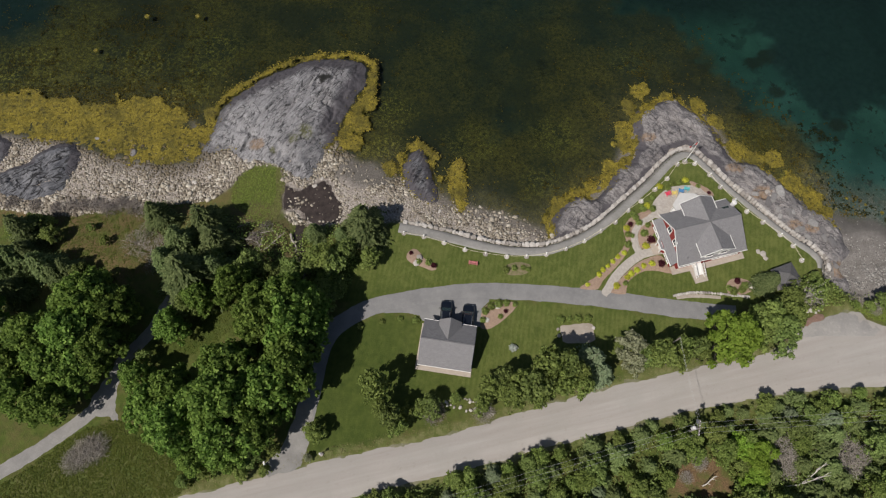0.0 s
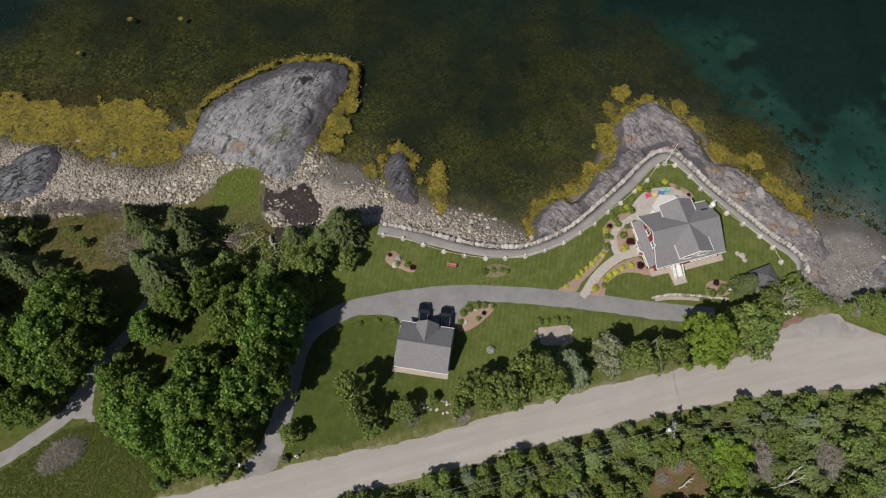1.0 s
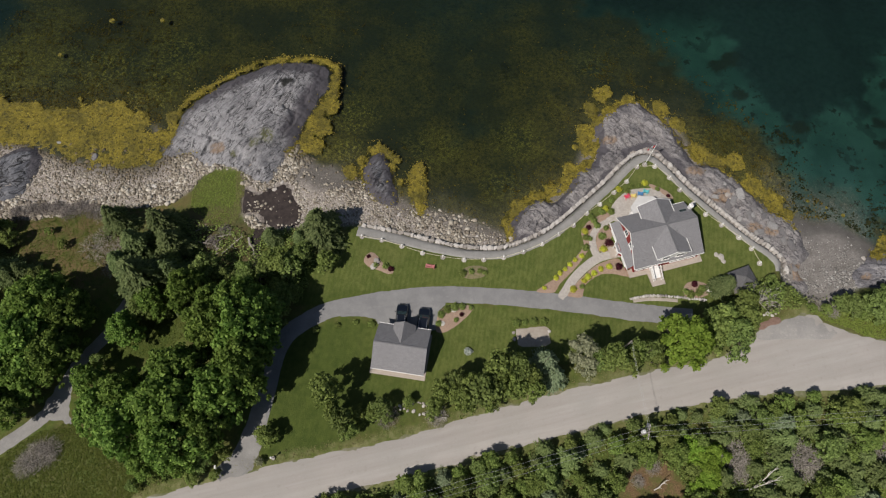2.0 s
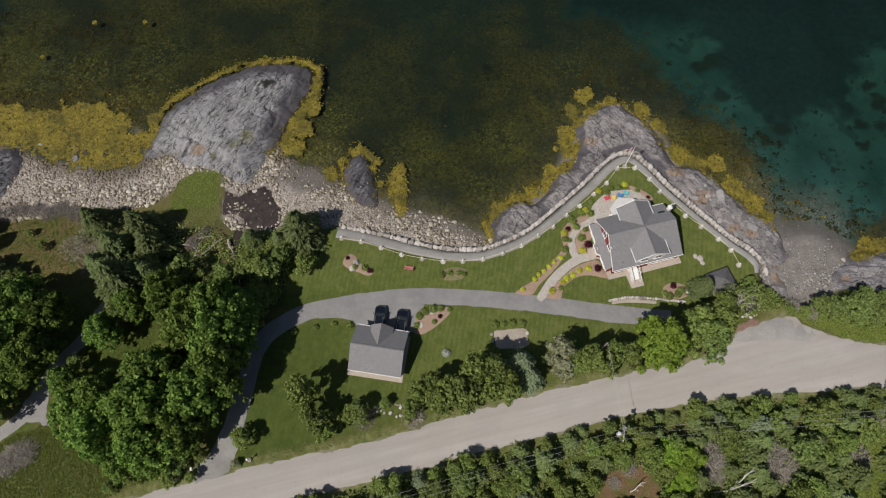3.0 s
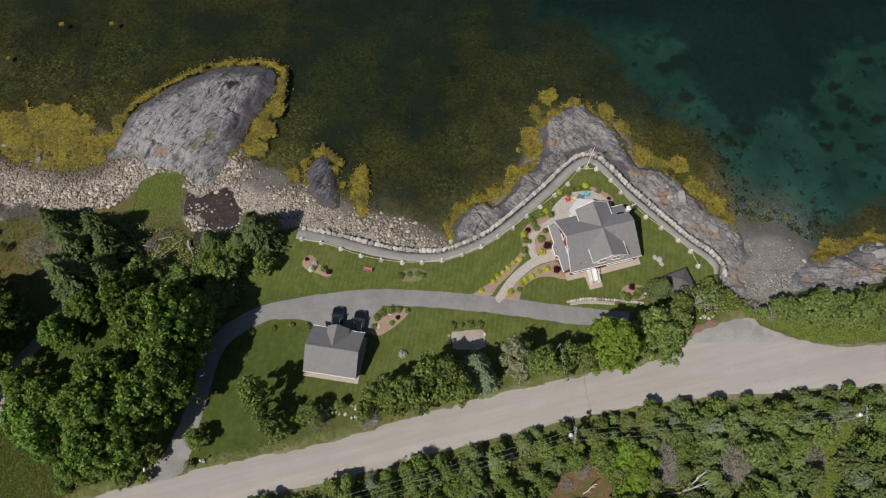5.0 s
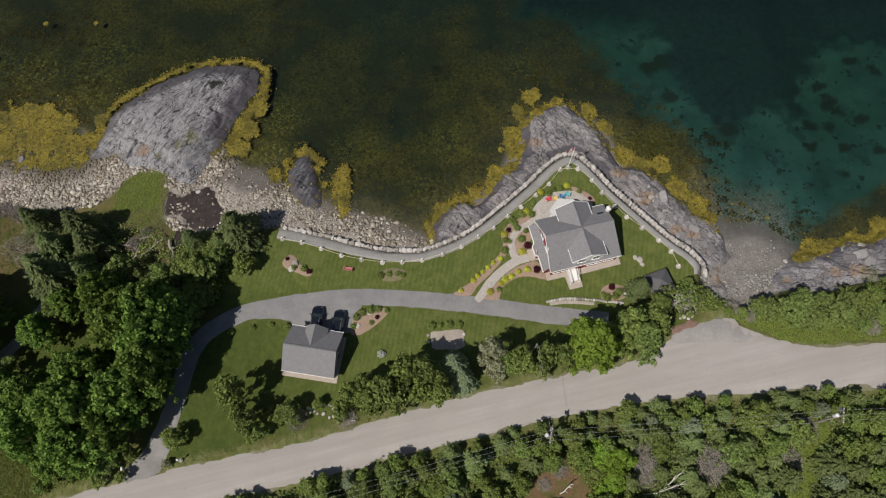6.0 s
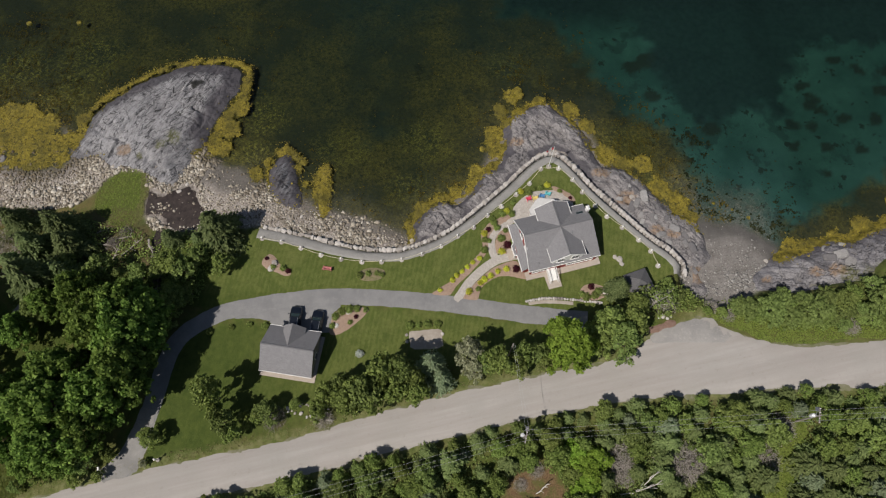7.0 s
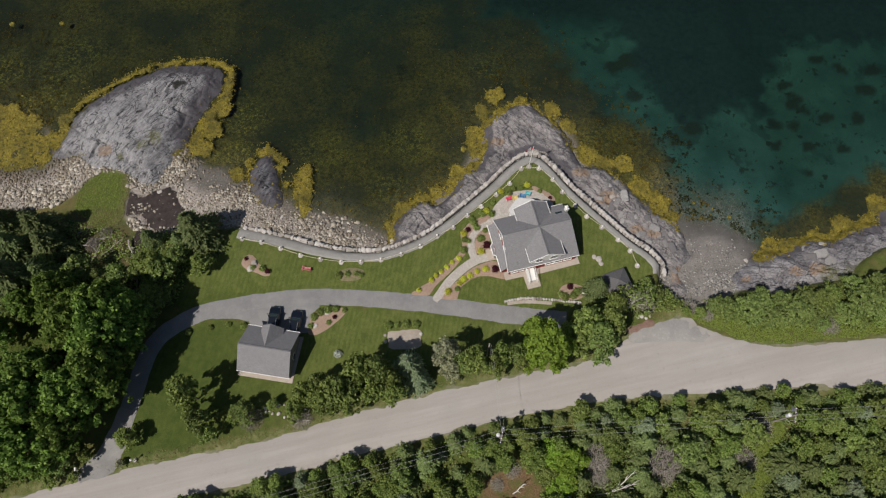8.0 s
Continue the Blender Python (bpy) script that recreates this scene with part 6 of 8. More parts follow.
for bnds, amount, n_try, sd, host, label in (((-97, -40, 55, 82), on_flat, 26000, 11, None, "bed of yellow-brown rockweed on the tidal flat"),
                                ((-50, -6, 52, 86), fringe(ISLE, 1.3, 0.05, 1.3, 0.96, -0.25, [(-15.0, 65.0, 2.0), (-16.8, 61.6, 2.2), (-13.6, 69.5, 1.6), (-44.0, 62.5, 2.2), (-42.6, 67.5, 1.4)], 0.55), 34000, 12, rock_isle, "fringe of golden rockweed"),
                                ((-15, 1, 47, 66), fringe(COVE_ROCK, 0.1, -0.1, 1.5, -0.2, 0.95, [(-9.6, 56.4, 1.6), (-7.2, 58.4, 1.5), (-4.4, 60.8, 1.5), (-1.4, 58.6, 1.0), (-0.6, 54.0, 0.7)], 0.6), 9000, 13, rock_cove, "golden rockweed"),
                                ((-1, 8, 44, 62), fringe(COVE_ROCK_B, 0.5, 3.0, 0, 0, 0, (), 0.5), 6000, 14, rock_ledge, "golden rockweed"),
                                ((12, 72, 40, 78), fringe(HEADLAND, 0.8, 0.5, 1.2, -0.8, 0.3, [(37.2, 72.4, 1.9), (34.6, 69.2, 1.9), (33.4, 64.0, 2.4), (33.6, 60.6, 1.9), (42.0, 71.0, 1.6), (47.6, 69.2, 1.8), (50.5, 65.6, 1.6), (53.2, 60.4, 2.2), (56.5, 58.0, 2.1), (60.0, 58.0, 1.9), (62.0, 53.2, 2.6), (65.2, 50.2, 2.3), (67.3, 47.6, 1.5), (20.4, 49.4, 1.6), (26.5, 52.6, 1.5), (30.2, 56.4, 1.6)], 0.9), 30000, 15, rock_head, "fringe of golden rockweed"),
                                ((76, 120, 34, 60), fringe(EAST_ROCK, 1.8, 0.7, 0, 0, 0, [(83.2, 42.0, 2.0), (91.2, 44.2, 1.5), (96.4, 46.0, 2.0), (103.5, 50.0, 2.0)], 0.8), 16000, 16, rock_east, "golden rockweed")):
    mat = weed_mat("rockweed", bnds, amount, M["weed_mat"])
    fronds = weed_fronds("frond_scatter", n_try, bnds, amount, sd, (0.10, 0.26))
    if host is None:
        host = tagged(new("rockweed", mat), label, "seaweed", kind="stuff")
    else:
        host = tagged(part("rockweed", mat, None, host, label), kind="stuff")
    tagged(part("frond_scatter", fronds, None, host, "loose golden fronds"), kind="stuff")


def shallows(x, y):
    """Where clumps of weed stand on the sea bed under water."""
    _, gw_, _ = ground_height(x, y)
    clump = fractal(x * 0.7 + 13, y * 0.7, 3) - 0.5 + 0.6 * (fractal(x * 0.1, y * 0.1, 2) - 0.5)
    sand_ = signed(x, y, smooth(SANDY, True, 3))
    much = 3.0 * clump - 0.3 + 0.03 * np.maximum(gw_, -25) + 0.55 * (x < -45) - 0.35 * ((x > -8) & (x < 30))
    return np.where((gw_ < -0.5) & (sand_ < 4) & (rock_top(x, y) < -5), much, -6.0)


tagged(new("sunken_weed", weed_fronds("sunken_weed", 150000, (-96, 74, 46, 94), shallows, 17, (0.08, 0.26), 0.55, lambda x, y: ground_height(x, y)[0] + 0.12, "weed_sunken")), "clumps of olive weed on the sea bed", "seaweed", kind="stuff")


def sand_weed(x, y):
    """Small dark tufts near the shore of the sandy cove."""
    _, gw_, _ = ground_height(x, y)
    clump = fractal(x * 0.8 + 3, y * 0.8, 3) - 0.5
    shore_ = np.abs(signed(x, y, smooth(SANDY, True, 3)) - 1.5)
    return np.where((gw_ < -0.8) & (x > 62) & (x < 86), 3.2 * clump - 0.30 - 0.15 * shore_, -6.0)


tagged(new("sand_tufts", weed_fronds("sand_tufts", 22000, (62, 86, 42, 66), sand_weed, 18, (0.10, 0.30), 0.7, lambda x, y: ground_height(x, y)[0] + 0.1, "weed_dark")), "dark weed tufts on sand near the cove shore", "seaweed", kind="stuff")

# single weedy stones breaking the surface
for x, y, s in ((-57.9, 89.6, 0.55), (-48.0, 89.7, 0.5), (-66.5, 81.5, 0.45), (31.2, 61.2, 0.6), (77.1, 47.5, 0.35), (36.5, 73.5, 0.5), (74.5, 49.0, 0.3), (71.5, 50.3, 0.3)):
    ob = part("weedy_rock", lump("weedy_rock", rng, M["weed"], (1.2, 1.0, 0.5), 0.3), None)
    ob.matrix_basis = pose(x, y, -0.12, 0, 0, rng.rand() * 360) @ Matrix.Scale(s, 4)
    tagged(ob, "small weed-covered rock breaking the water", "rock", "weedy rocks in the shallows")

# ---------------------------------------------------------------- sea wall
wall = thing("sea_wall", pose(0, 0, 0), "sea wall of big pale armour stones along the shore path", "sea wall", kind="structure")
line = smooth(WALL_LINE, False, 12)
seg = np.r_[0, np.cumsum(np.linalg.norm(np.diff(line, axis=0), axis=1))]
lumps = [lump("stone", rng, M["boulder"], (0.95, 0.8, 0.6), 0.55, 0.55) for _ in range(12)]
s = 0.4
while s < seg[-1]:
    L = rng.choice([0.5, 0.65, 0.8, 0.95, 1.1]) * rng.uniform(0.85, 1.15)
    L *= 0.85 if np.interp(s, seg, line[:, 0]) > 40 else 1.0
    x, y = np.interp(s + L / 2, seg, line[:, 0]), np.interp(s + L / 2, seg, line[:, 1])
    x2, y2 = np.interp(s + L, seg, line[:, 0]), np.interp(s + L, seg, line[:, 1])
    ang = math.degrees(math.atan2(y2 - y, x2 - x))
    top = float(land_height(np.array(x), np.array(y)))
    ob = new("stone", lumps[rng.randint(12)])
    ob.parent = wall
    ob.matrix_basis = pose(x, y, max(top, 1.2) - 0.05, rng.uniform(-8, 8), rng.uniform(-8, 8), ang + rng.uniform(-24, 24)) @ Matrix.Diagonal((L * 0.53, 0.32 + 0.18 * rng.rand(), 0.32 + 0.12 * rng.rand(), 1))
    # the course below, set a little further out
    nx, ny = -math.sin(radians(ang)), math.cos(radians(ang))
    ob = new("stone", lumps[rng.randint(12)])
    ob.parent = wall
    ob.matrix_basis = pose(x + nx * 0.12, y + ny * 0.12, max(top, 1.2) - 0.7, 0, 0, ang + rng.uniform(-20, 20)) @ Matrix.Diagonal((L * 0.5, 0.4, 0.5, 1))
    s += L

# ---------------------------------------------------------------- the house
HX, HY, HZ, HR = 42.47, 42.15, 2.78, 14.0
house = thing("house", pose(HX, HY, HZ, 0, 0, HR), "red clapboard house with white trim and grey shingle cross gables", "house")
part("foundation", one_box(-5.7, 5.7, -5.05, 3.7, -0.8, 0.12), M["concrete"], house)
part("terrace", prism(bmesh.new(), [(-6.3, -5.75), (-3.3, -5.8), (-3.2, -8.1), (-1.0, -8.1), (-0.9, -6.0), (6.3, -5.9), (6.3, -4.4), (-6.3, -4.4)], -0.5, 0.16), M["concrete"], house, "buff concrete terrace strip along the front wall")


def gable_wall(v_lo, v_hi, z_wall, ridge_v, z_ridge, u0, u1, along="u"):
    """A wall with a gable, lying across u (or across v)."""
    bm = bmesh.new()
    prof = [(v_lo, 0.3), (v_hi, 0.3), (v_hi, z_wall), (ridge_v, z_ridge), (v_lo, z_wall)]
    rings = [[bm.verts.new((u, v, z) if along == "u" else (v, u, z)) for v, z in prof] for u in (u0, u1)]
    bm.faces.new(rings[0])
    bm.faces.new(rings[1][::-1])
    for i in range(5):
        bm.faces.new((rings[0][i], rings[0][(i + 1) % 5], rings[1][(i + 1) % 5], rings[1][i]))
    bmesh.ops.recalc_face_normals(bm, faces=bm.faces)
    return bm


part("wall", one_box(-5.4, 5.4, -4.98, -4.78, 0.1, 2.3), M["red"], house)
part("wall", one_box(-5.4, 5.4, 3.3, 3.5, 0.3, 3.0), M["red"], house)
part("wall", gable_wall(-4.98, 3.5, 2.5, 0, 5.4, -5.6, -5.4), M["red"], house)
part("wall", gable_wall(-4.98, 3.5, 2.5, 0, 5.4, 5.4, 5.6), M["red"], house)
part("wall", gable_wall(-1.95, 2.85, 3.7, 0.45, 5.2, 4.0, 4.2, "v"), M["red"], house, "rear gable wall")
part("wall", gable_wall(-2.05, 3.05, 3.8, 0.5, 5.2, -4.78, -4.6, "v"), M["white"], house, "front gable wall with white trim")
# roof faces
RZ = 5.62
part("roof", roof_slab([(-5.95, -5.2, 2.38), (6.05, -5.2, 2.38), (5.75, 0, RZ), (-5.7, 0, RZ)]), M["shingles"], house, "grey shingle roof")
part("roof", roof_slab([(6.0, 4.0, 2.82), (-5.95, 4.0, 2.82), (-5.7, 0, RZ), (5.75, 0, RZ)]), M["shingles"], house)
part("roof", roof_slab([(-2.35, 4.65, 3.85), (-2.35, 0.3, 3.85), (0.45, 0.3, RZ - 0.04), (0.45, 4.65, RZ - 0.04)]), M["shingles"], house)
part("roof", roof_slab([(3.25, 0.3, 3.85), (3.25, 4.65, 3.85), (0.45, 4.65, RZ - 0.04), (0.45, 0.3, RZ - 0.04)]), M["shingles"], house)
part("roof", roof_slab([(-2.4, -0.3, 3.95), (-2.4, -4.95, 3.95), (0.5, -4.95, RZ - 0.04), (0.5, -0.3, RZ - 0.04)]), M["shingles"], house)
part("roof", roof_slab([(3.4, -4.95, 3.95), (3.4, -0.3, 3.95), (0.5, -0.3, RZ - 0.04), (0.5, -4.95, RZ - 0.04)]), M["shingles"], house)
bm = bmesh.new()
for a, b in (((-5.7, 0, RZ + 0.02), (5.75, 0, RZ + 0.02)), ((0.45, 0, RZ), (0.45, 4.65, RZ)), ((0.5, 0, RZ), (0.5, -4.95, RZ))):
    beam(bm, a, b, 0.20, 0.02)
part("ridge_cap", bm, M["shingles"], house)
# white rake boards and gutters
for a, b in (((-6.0, -5.22, 2.34), (6.1, -5.22, 2.34)), ((-5.98, -5.2, 2.40), (-5.73, 0, RZ + 0.02)), ((-5.98, 4.0, 2.84), (-5.73, 0, RZ + 0.02)), 
             ((-2.4, 4.68, 3.84), (-2.4, 2.35, 3.86)), ((3.3, 4.68, 3.84), (3.3, 2.35, 3.86)), ((-2.38, 4.68, 3.86), (0.45, 4.68, RZ)), ((3.28, 4.68, 3.86), (0.45, 4.68, RZ)),
             ((-2.45, -4.98, 3.94), (-2.45, -2.5, 3.96)), ((3.45, -4.98, 3.94), (3.45, -2.5, 3.96)), ((-2.43, -4.98, 3.96), (0.5, -4.98, RZ)), ((3.43, -4.98, 3.96), (0.5, -4.98, RZ)), ((3.5, 4.05, 2.78), (6.0, 4.05, 2.78))):
    part("trim_board", beam(bmesh.new(), a, b, 0.075, 0.15), M["white"], house, "white painted trim board")


def window(u, v, z, w, h, side, parent=house):
    """A sash window on a wall that faces -v ('s'), +v ('n'), -u ('w') or +u ('e')."""
    turn = {"s": 0, "e": 90, "n": 180, "w": 270}[side]
    fr = part("window", one_box(-w / 2 - 0.1, w / 2 + 0.1, -0.05, 0.02, -h / 2 - 0.1, h / 2 + 0.1), M["white"], parent, "white window frame with dark panes", pose(u, v, z, 0, 0, turn))
    for k in (-1, 1):
        part("pane", one_box(k * w / 4 - w / 4 + 0.04, k * w / 4 + w / 4 - 0.04, -0.075, -0.045, -h / 2, h / 2), M["glass"], fr)
    part("sill", one_box(-w / 2 - 0.15, w / 2 + 0.15, -0.14, -0.02, -h / 2 - 0.16, -h / 2 - 0.1), M["white"], fr)


for u in (-4.6, -3.3, 1.2, 2.7, 4.3):
    window(u, -4.98, 1.72, 1.2, 1.3, "s")
for u in (-0.7, 1.7):
    window(u, -4.78, 3.4, 1.1, 1.0, "s")
for v in (-2.2, 1.0):
    window(-5.6, v * 0.7, 3.9, 0.9, 1.1, "w")
for u in (-4.2, 4.4):
    window(u, 3.5, 1.7, 1.0, 1.2, "n")
window(0.45, 4.2, 3.9, 1.1, 1.0, "n")
for v in (-2.5, 1.0):
    window(5.6, v, 1.7, 1.0, 1.2, "e")
# pent roof and glazed porch on the gable side
part("porch_wall", prism(bmesh.new(), [(-6.55, -4.3), (-5.62, -4.3), (-5.62, 3.3), (-6.55, 3.3), (-6.55, 0.2), (-6.9, -0.2), (-6.9, -1.4), (-6.55, -1.8)], 0.1, 2.05), M["red"], house, "red porch wall below the pent roof")
part("porch_roof", roof_slab([(-6.95, -4.7, 1.98), (-6.95, -1.9, 1.98), (-7.35, -1.6, 1.9), (-7.35, 0.0, 1.9), (-6.95, 0.4, 1.98), (-6.95, 3.6, 1.98), (-5.55, 3.4, 2.85), (-5.55, -4.5, 2.85)], 0.12), M["shingles"], house, "grey shingle pent roof")
for a, b in (((-6.98, -4.75, 1.95), (-6.98, -1.9, 1.95)), ((-6.98, -1.9, 1.95), (-7.4, -1.6, 1.87)), ((-7.4, -1.6, 1.87), (-7.4, 0.0, 1.87)), ((-7.4, 0, 1.87), (-6.98, 0.4, 1.95)), ((-6.98, 0.4, 1.95), (-6.98, 3.65, 1.95))):
    part("trim_board", beam(bmesh.new(), a, b, 0.12, 0.16), M["white"], house, "white painted trim board")
for v in (-3.4, -2.5, 1.3, 2.4):
    window(-6.55, v, 1.2, 0.75, 1.1, "w")
for v in (-1.5, -0.1):
    part("porch_post", one_box(-7.3, -7.16, v - 0.07, v + 0.07, -0.1, 1.85), M["white"], house)
door = part("door", one_box(-6.96, -6.88, -1.15, -0.45, 0.1, 2.0), M["white"], house, "white entrance door")
part("door_handle", one_box(-7.02, -6.96, -0.58, -0.52, 1.0, 1.12), M["metal"], door)
part("doorstep", one_box(-8.1, -6.9, -1.7, 0.2, -0.3, 0.12, bevel=0.03), M["concrete"], house)
# sun deck behind the house
deck = [(-2.7, 3.5), (-2.9, 5.3), (-0.9, 7.0), (1.5, 6.3), (2.7, 4.9), (2.7, 3.5)]
part("deck_roof", prism(bmesh.new(), deck, 2.42, 2.56), M["deck_grey"], house, "pale grey flat roof of the sun porch")
part("deck_wall", prism(bmesh.new(), [(u * 0.9, 3.52 + (v - 3.5) * 0.88) for u, v in deck], -0.2, 0.9), M["white"], house)
for u, v in deck[1:5]:
    part("porch_post", one_box(u * 0.9 - 0.07, u * 0.9 + 0.07, 3.5 + (v - 3.5) * 0.88 - 0.07, 3.5 + (v - 3.5) * 0.88 + 0.07, 0.9, 2.45), M["white"], house)
# front steps
steps_white = part("stair", one_box(-2.75, -1.45, -5.4, -4.5, 0.1, 1.0), M["white"], house, "white painted front stair")
for k in range(6):
    part("tread", one_box(-2.72, -1.48, -5.7 - 0.3 * k, -5.36 - 0.3 * k, 0.88 - 0.15 * k - 0.04, 0.88 - 0.15 * k), M["white"], steps_white)
for u in (-2.78, -1.42):
    part("stringer", beam(bmesh.new(), (u, -5.4, 0.85), (u, -7.4, -0.05), 0.06, 0.3), M["white"], steps_white)
    part("handrail", beam(bmesh.new(), (u, -5.3, 1.9), (u, -7.4, 1.0), 0.08, 0.08), M["white"], steps_white)
    for k in range(5):
        part("baluster", one_box(u - 0.03, u + 0.03, -5.45 - 0.47 * k, -5.39 - 0.47 * k, 0.8 - 0.21 * k, 1.85 - 0.21 * k), M["white"], steps_white)
# chimney, vent, skylight
chim = part("chimney", one_box(5.66, 6.16, 2.05, 2.65, -0.3, 4.9, bevel=0.03), M["white"], house, "white painted chimney")
part("chimney_cap", one_box(5.60, 6.22, 1.98, 2.72, 4.9, 5.0, bevel=0.03), M["white"], chim)
for v in (2.1, 2.6):
    part("flue", cone(bmesh.new(), 5.91, v * 0.6 + 0.94, 5.0, 5.5, 0.10, 0.09), M["white"], chim)
for u, v in ((2.0, -1.2), (-4.2, -4.3)):
    part("roof_vent", cone(bmesh.new(), u, v, RZ - 0.62 * -v - 0.2 - (0.0 if v > -2 else -0.05), RZ - 0.62 * -v + 0.28, 0.09, 0.07), M["metal"], house)
part("skylight", solid(bmesh.new(), [(4.0, 2.35, 4.05), (5.1, 2.35, 4.05), (5.1, 1.95, 4.33), (4.0, 1.95, 4.33)], 0.1), M["car_glass"], house, "dark green roof window")

# ---------------------------------------------------------------- the garage
GX, GY, GZ, GR = 0.62, 22.9, 2.55, -8.9
garage = thing("garage", pose(GX, GY, GZ, 0, 0, GR), "grey garage with a shingled gable roof and a small cross gable", "garage")
part("slab", one_box(-4.5, 4.25, -4.0, 3.4, -0.5, 0.3), M["concrete"], garage, "buff concrete slab showing round the walls")
part("wall", one_box(-3.8, 3.8, -3.2, -3.05, 0.1, 2.45), M["grey_siding"], garage)
for u0, u1 in ((-3.8, -3.35), (-0.35, 0.35), (3.35, 3.8)):
    part("wall", one_box(u0, u1, 3.05, 3.2, 0.1, 2.45), M["grey_siding"], garage)
part("wall", one_box(-3.35, 3.35, 3.05, 3.2, 2.15, 2.45), M["grey_siding"], garage)
for u0, u1 in ((-3.8, -3.65), (3.65, 3.8)):
    bm = bmesh.new()
    prof = [(-3.2, 0.1), (3.2, 0.1), (3.2, 2.45), (0, 4.95), (-3.2, 2.45)]
    rings = [[bm.verts.new((u, v, z)) for v, z in prof] for u in (u0, u1)]
    bm.faces.new(rings[0])
    bm.faces.new(rings[1][::-1])
    for i in range(5):
        bm.faces.new((rings[0][i], rings[0][(i + 1) % 5], rings[1][(i + 1) % 5], rings[1][i]))
    bmesh.ops.recalc_face_normals(bm, faces=bm.faces)
    part("wall", bm, M["grey_siding"], garage)
for u0, u1 in ((-3.35, -0.35), (0.35, 3.35)):
    gd = part("garage_door", one_box(u0 + 0.02, u1 - 0.02, 3.06, 3.12, 0.1, 2.15), M["white"], garage, "white panelled overhead door")
    for k in range(4):
        for j in range(4):
            w = (u1 - u0 - 0.3) / 4
            part("panel", one_box(u0 + 0.18 + j * w, u0 + 0.10 + (j + 1) * w, 3.12, 3.145, 0.2 + 0.48 * k, 0.6 + 0.48 * k), M["white"], gd)
GRZ, GEZ = 5.15, 2.45
part("roof", roof_slab([(-4.1, -3.6, GEZ), (4.1, -3.6, GEZ), (4.1, 0, GRZ), (-4.1, 0, GRZ)]), M["shingles"], garage, "grey shingle roof")
part("roof", roof_slab([(4.1, 3.6, GEZ), (-4.1, 3.6, GEZ), (-4.1, 0, GRZ), (4.1, 0, GRZ)]), M["shingles"], garage)
part("roof", roof_slab([(-1.75, 3.75, 3.05), (-1.75, 0.4, 3.05), (0.0, 0.0, 4.95), (0.0, 3.75, 4.95)]), M["shingles"], garage, "lighter face of the cross gable")
part("roof", roof_slab([(1.75, 0.4, 3.05), (1.75, 3.75, 3.05), (0.0, 3.75, 4.95), (0.0, 0.0, 4.95)]), M["shingles"], garage)
part("gable", solid(bmesh.new(), [(-1.5, 3.45, 2.5), (1.5, 3.45, 2.5), (1.5, 3.5, 2.5), (-1.5, 3.5, 2.5)], 0.1), M["white"], garage)
bm = bmesh.new()
tri = [(-1.55, 2.45), (1.55, 2.45), (1.55, 3.05), (0, 4.8), (-1.55, 3.05)]
a = [bm.verts.new((u, 3.3, z)) for u, z in tri]
b = [bm.verts.new((u, 3.42, z)) for u, z in tri]
bm.faces.new(a)
bm.faces.new(b[::-1])
for i in range(5):
    bm.faces.new((a[i], a[(i + 1) % 5], b[(i + 1) % 5], b[i]))
bmesh.ops.recalc_face_normals(bm, faces=bm.faces)
part("gable_wall", bm, M["white"], garage)
for a, b in (((-4.15, -3.64, GEZ - 0.05), (4.15, -3.64, GEZ - 0.05)), ((-4.15, 3.64, GEZ - 0.05), (-1.8, 3.64, GEZ - 0.05)), ((1.8, 3.64, GEZ - 0.05), (4.15, 3.64, GEZ - 0.05))):
    part("trim_board", beam(bmesh.new(), a, b, 0.07, 0.13), M["white"], garage, "white eaves board")
part("ridge_cap", beam(bmesh.new(), (-4.1, 0, GRZ + 0.01), (4.1, 0, GRZ + 0.01), 0.20, 0.02), M["shingles"], garage)
gw = part("window", one_box(3.8, 3.86, -0.55, 0.55, 1.0, 2.0), M["white"], garage, "white framed side window")
part("pane", one_box(3.86, 3.88, -0.45, 0.45, 1.1, 1.9), M["glass"], gw)

# ---------------------------------------------------------------- shed
shed = thing("garden_shed", pose(55.5, 34.2, 2.75, 0, 0, 20), "small shed with a dark grey hipped shingle roof beside trees", "shed")
part("wall", one_box(-1.6, 1.6, -1.5, 1.5, -0.2, 1.95), M["grey_siding"], shed)
E4 = [(-1.95, -1.85), (1.95, -1.85), (1.95, 1.85), (-1.95, 1.85)]
for i in range(4):
    (a, b), (c, d) = E4[i], E4[(i + 1) % 4]
    part("roof", roof_slab([(a, b, 1.9), (c, d, 1.9), (c * 0.03, d * 0.03, 3.1), (a * 0.03, b * 0.03, 3.1)], 0.1), M["shingles_dark"], shed)
sd = part("door", one_box(-0.45, 0.45, -1.56, -1.5, -0.1, 1.8), M["white"], shed, "white shed door")
part("door_handle", one_box(0.3, 0.36, -1.62, -1.56, 0.8, 0.95), M["metal"], sd)

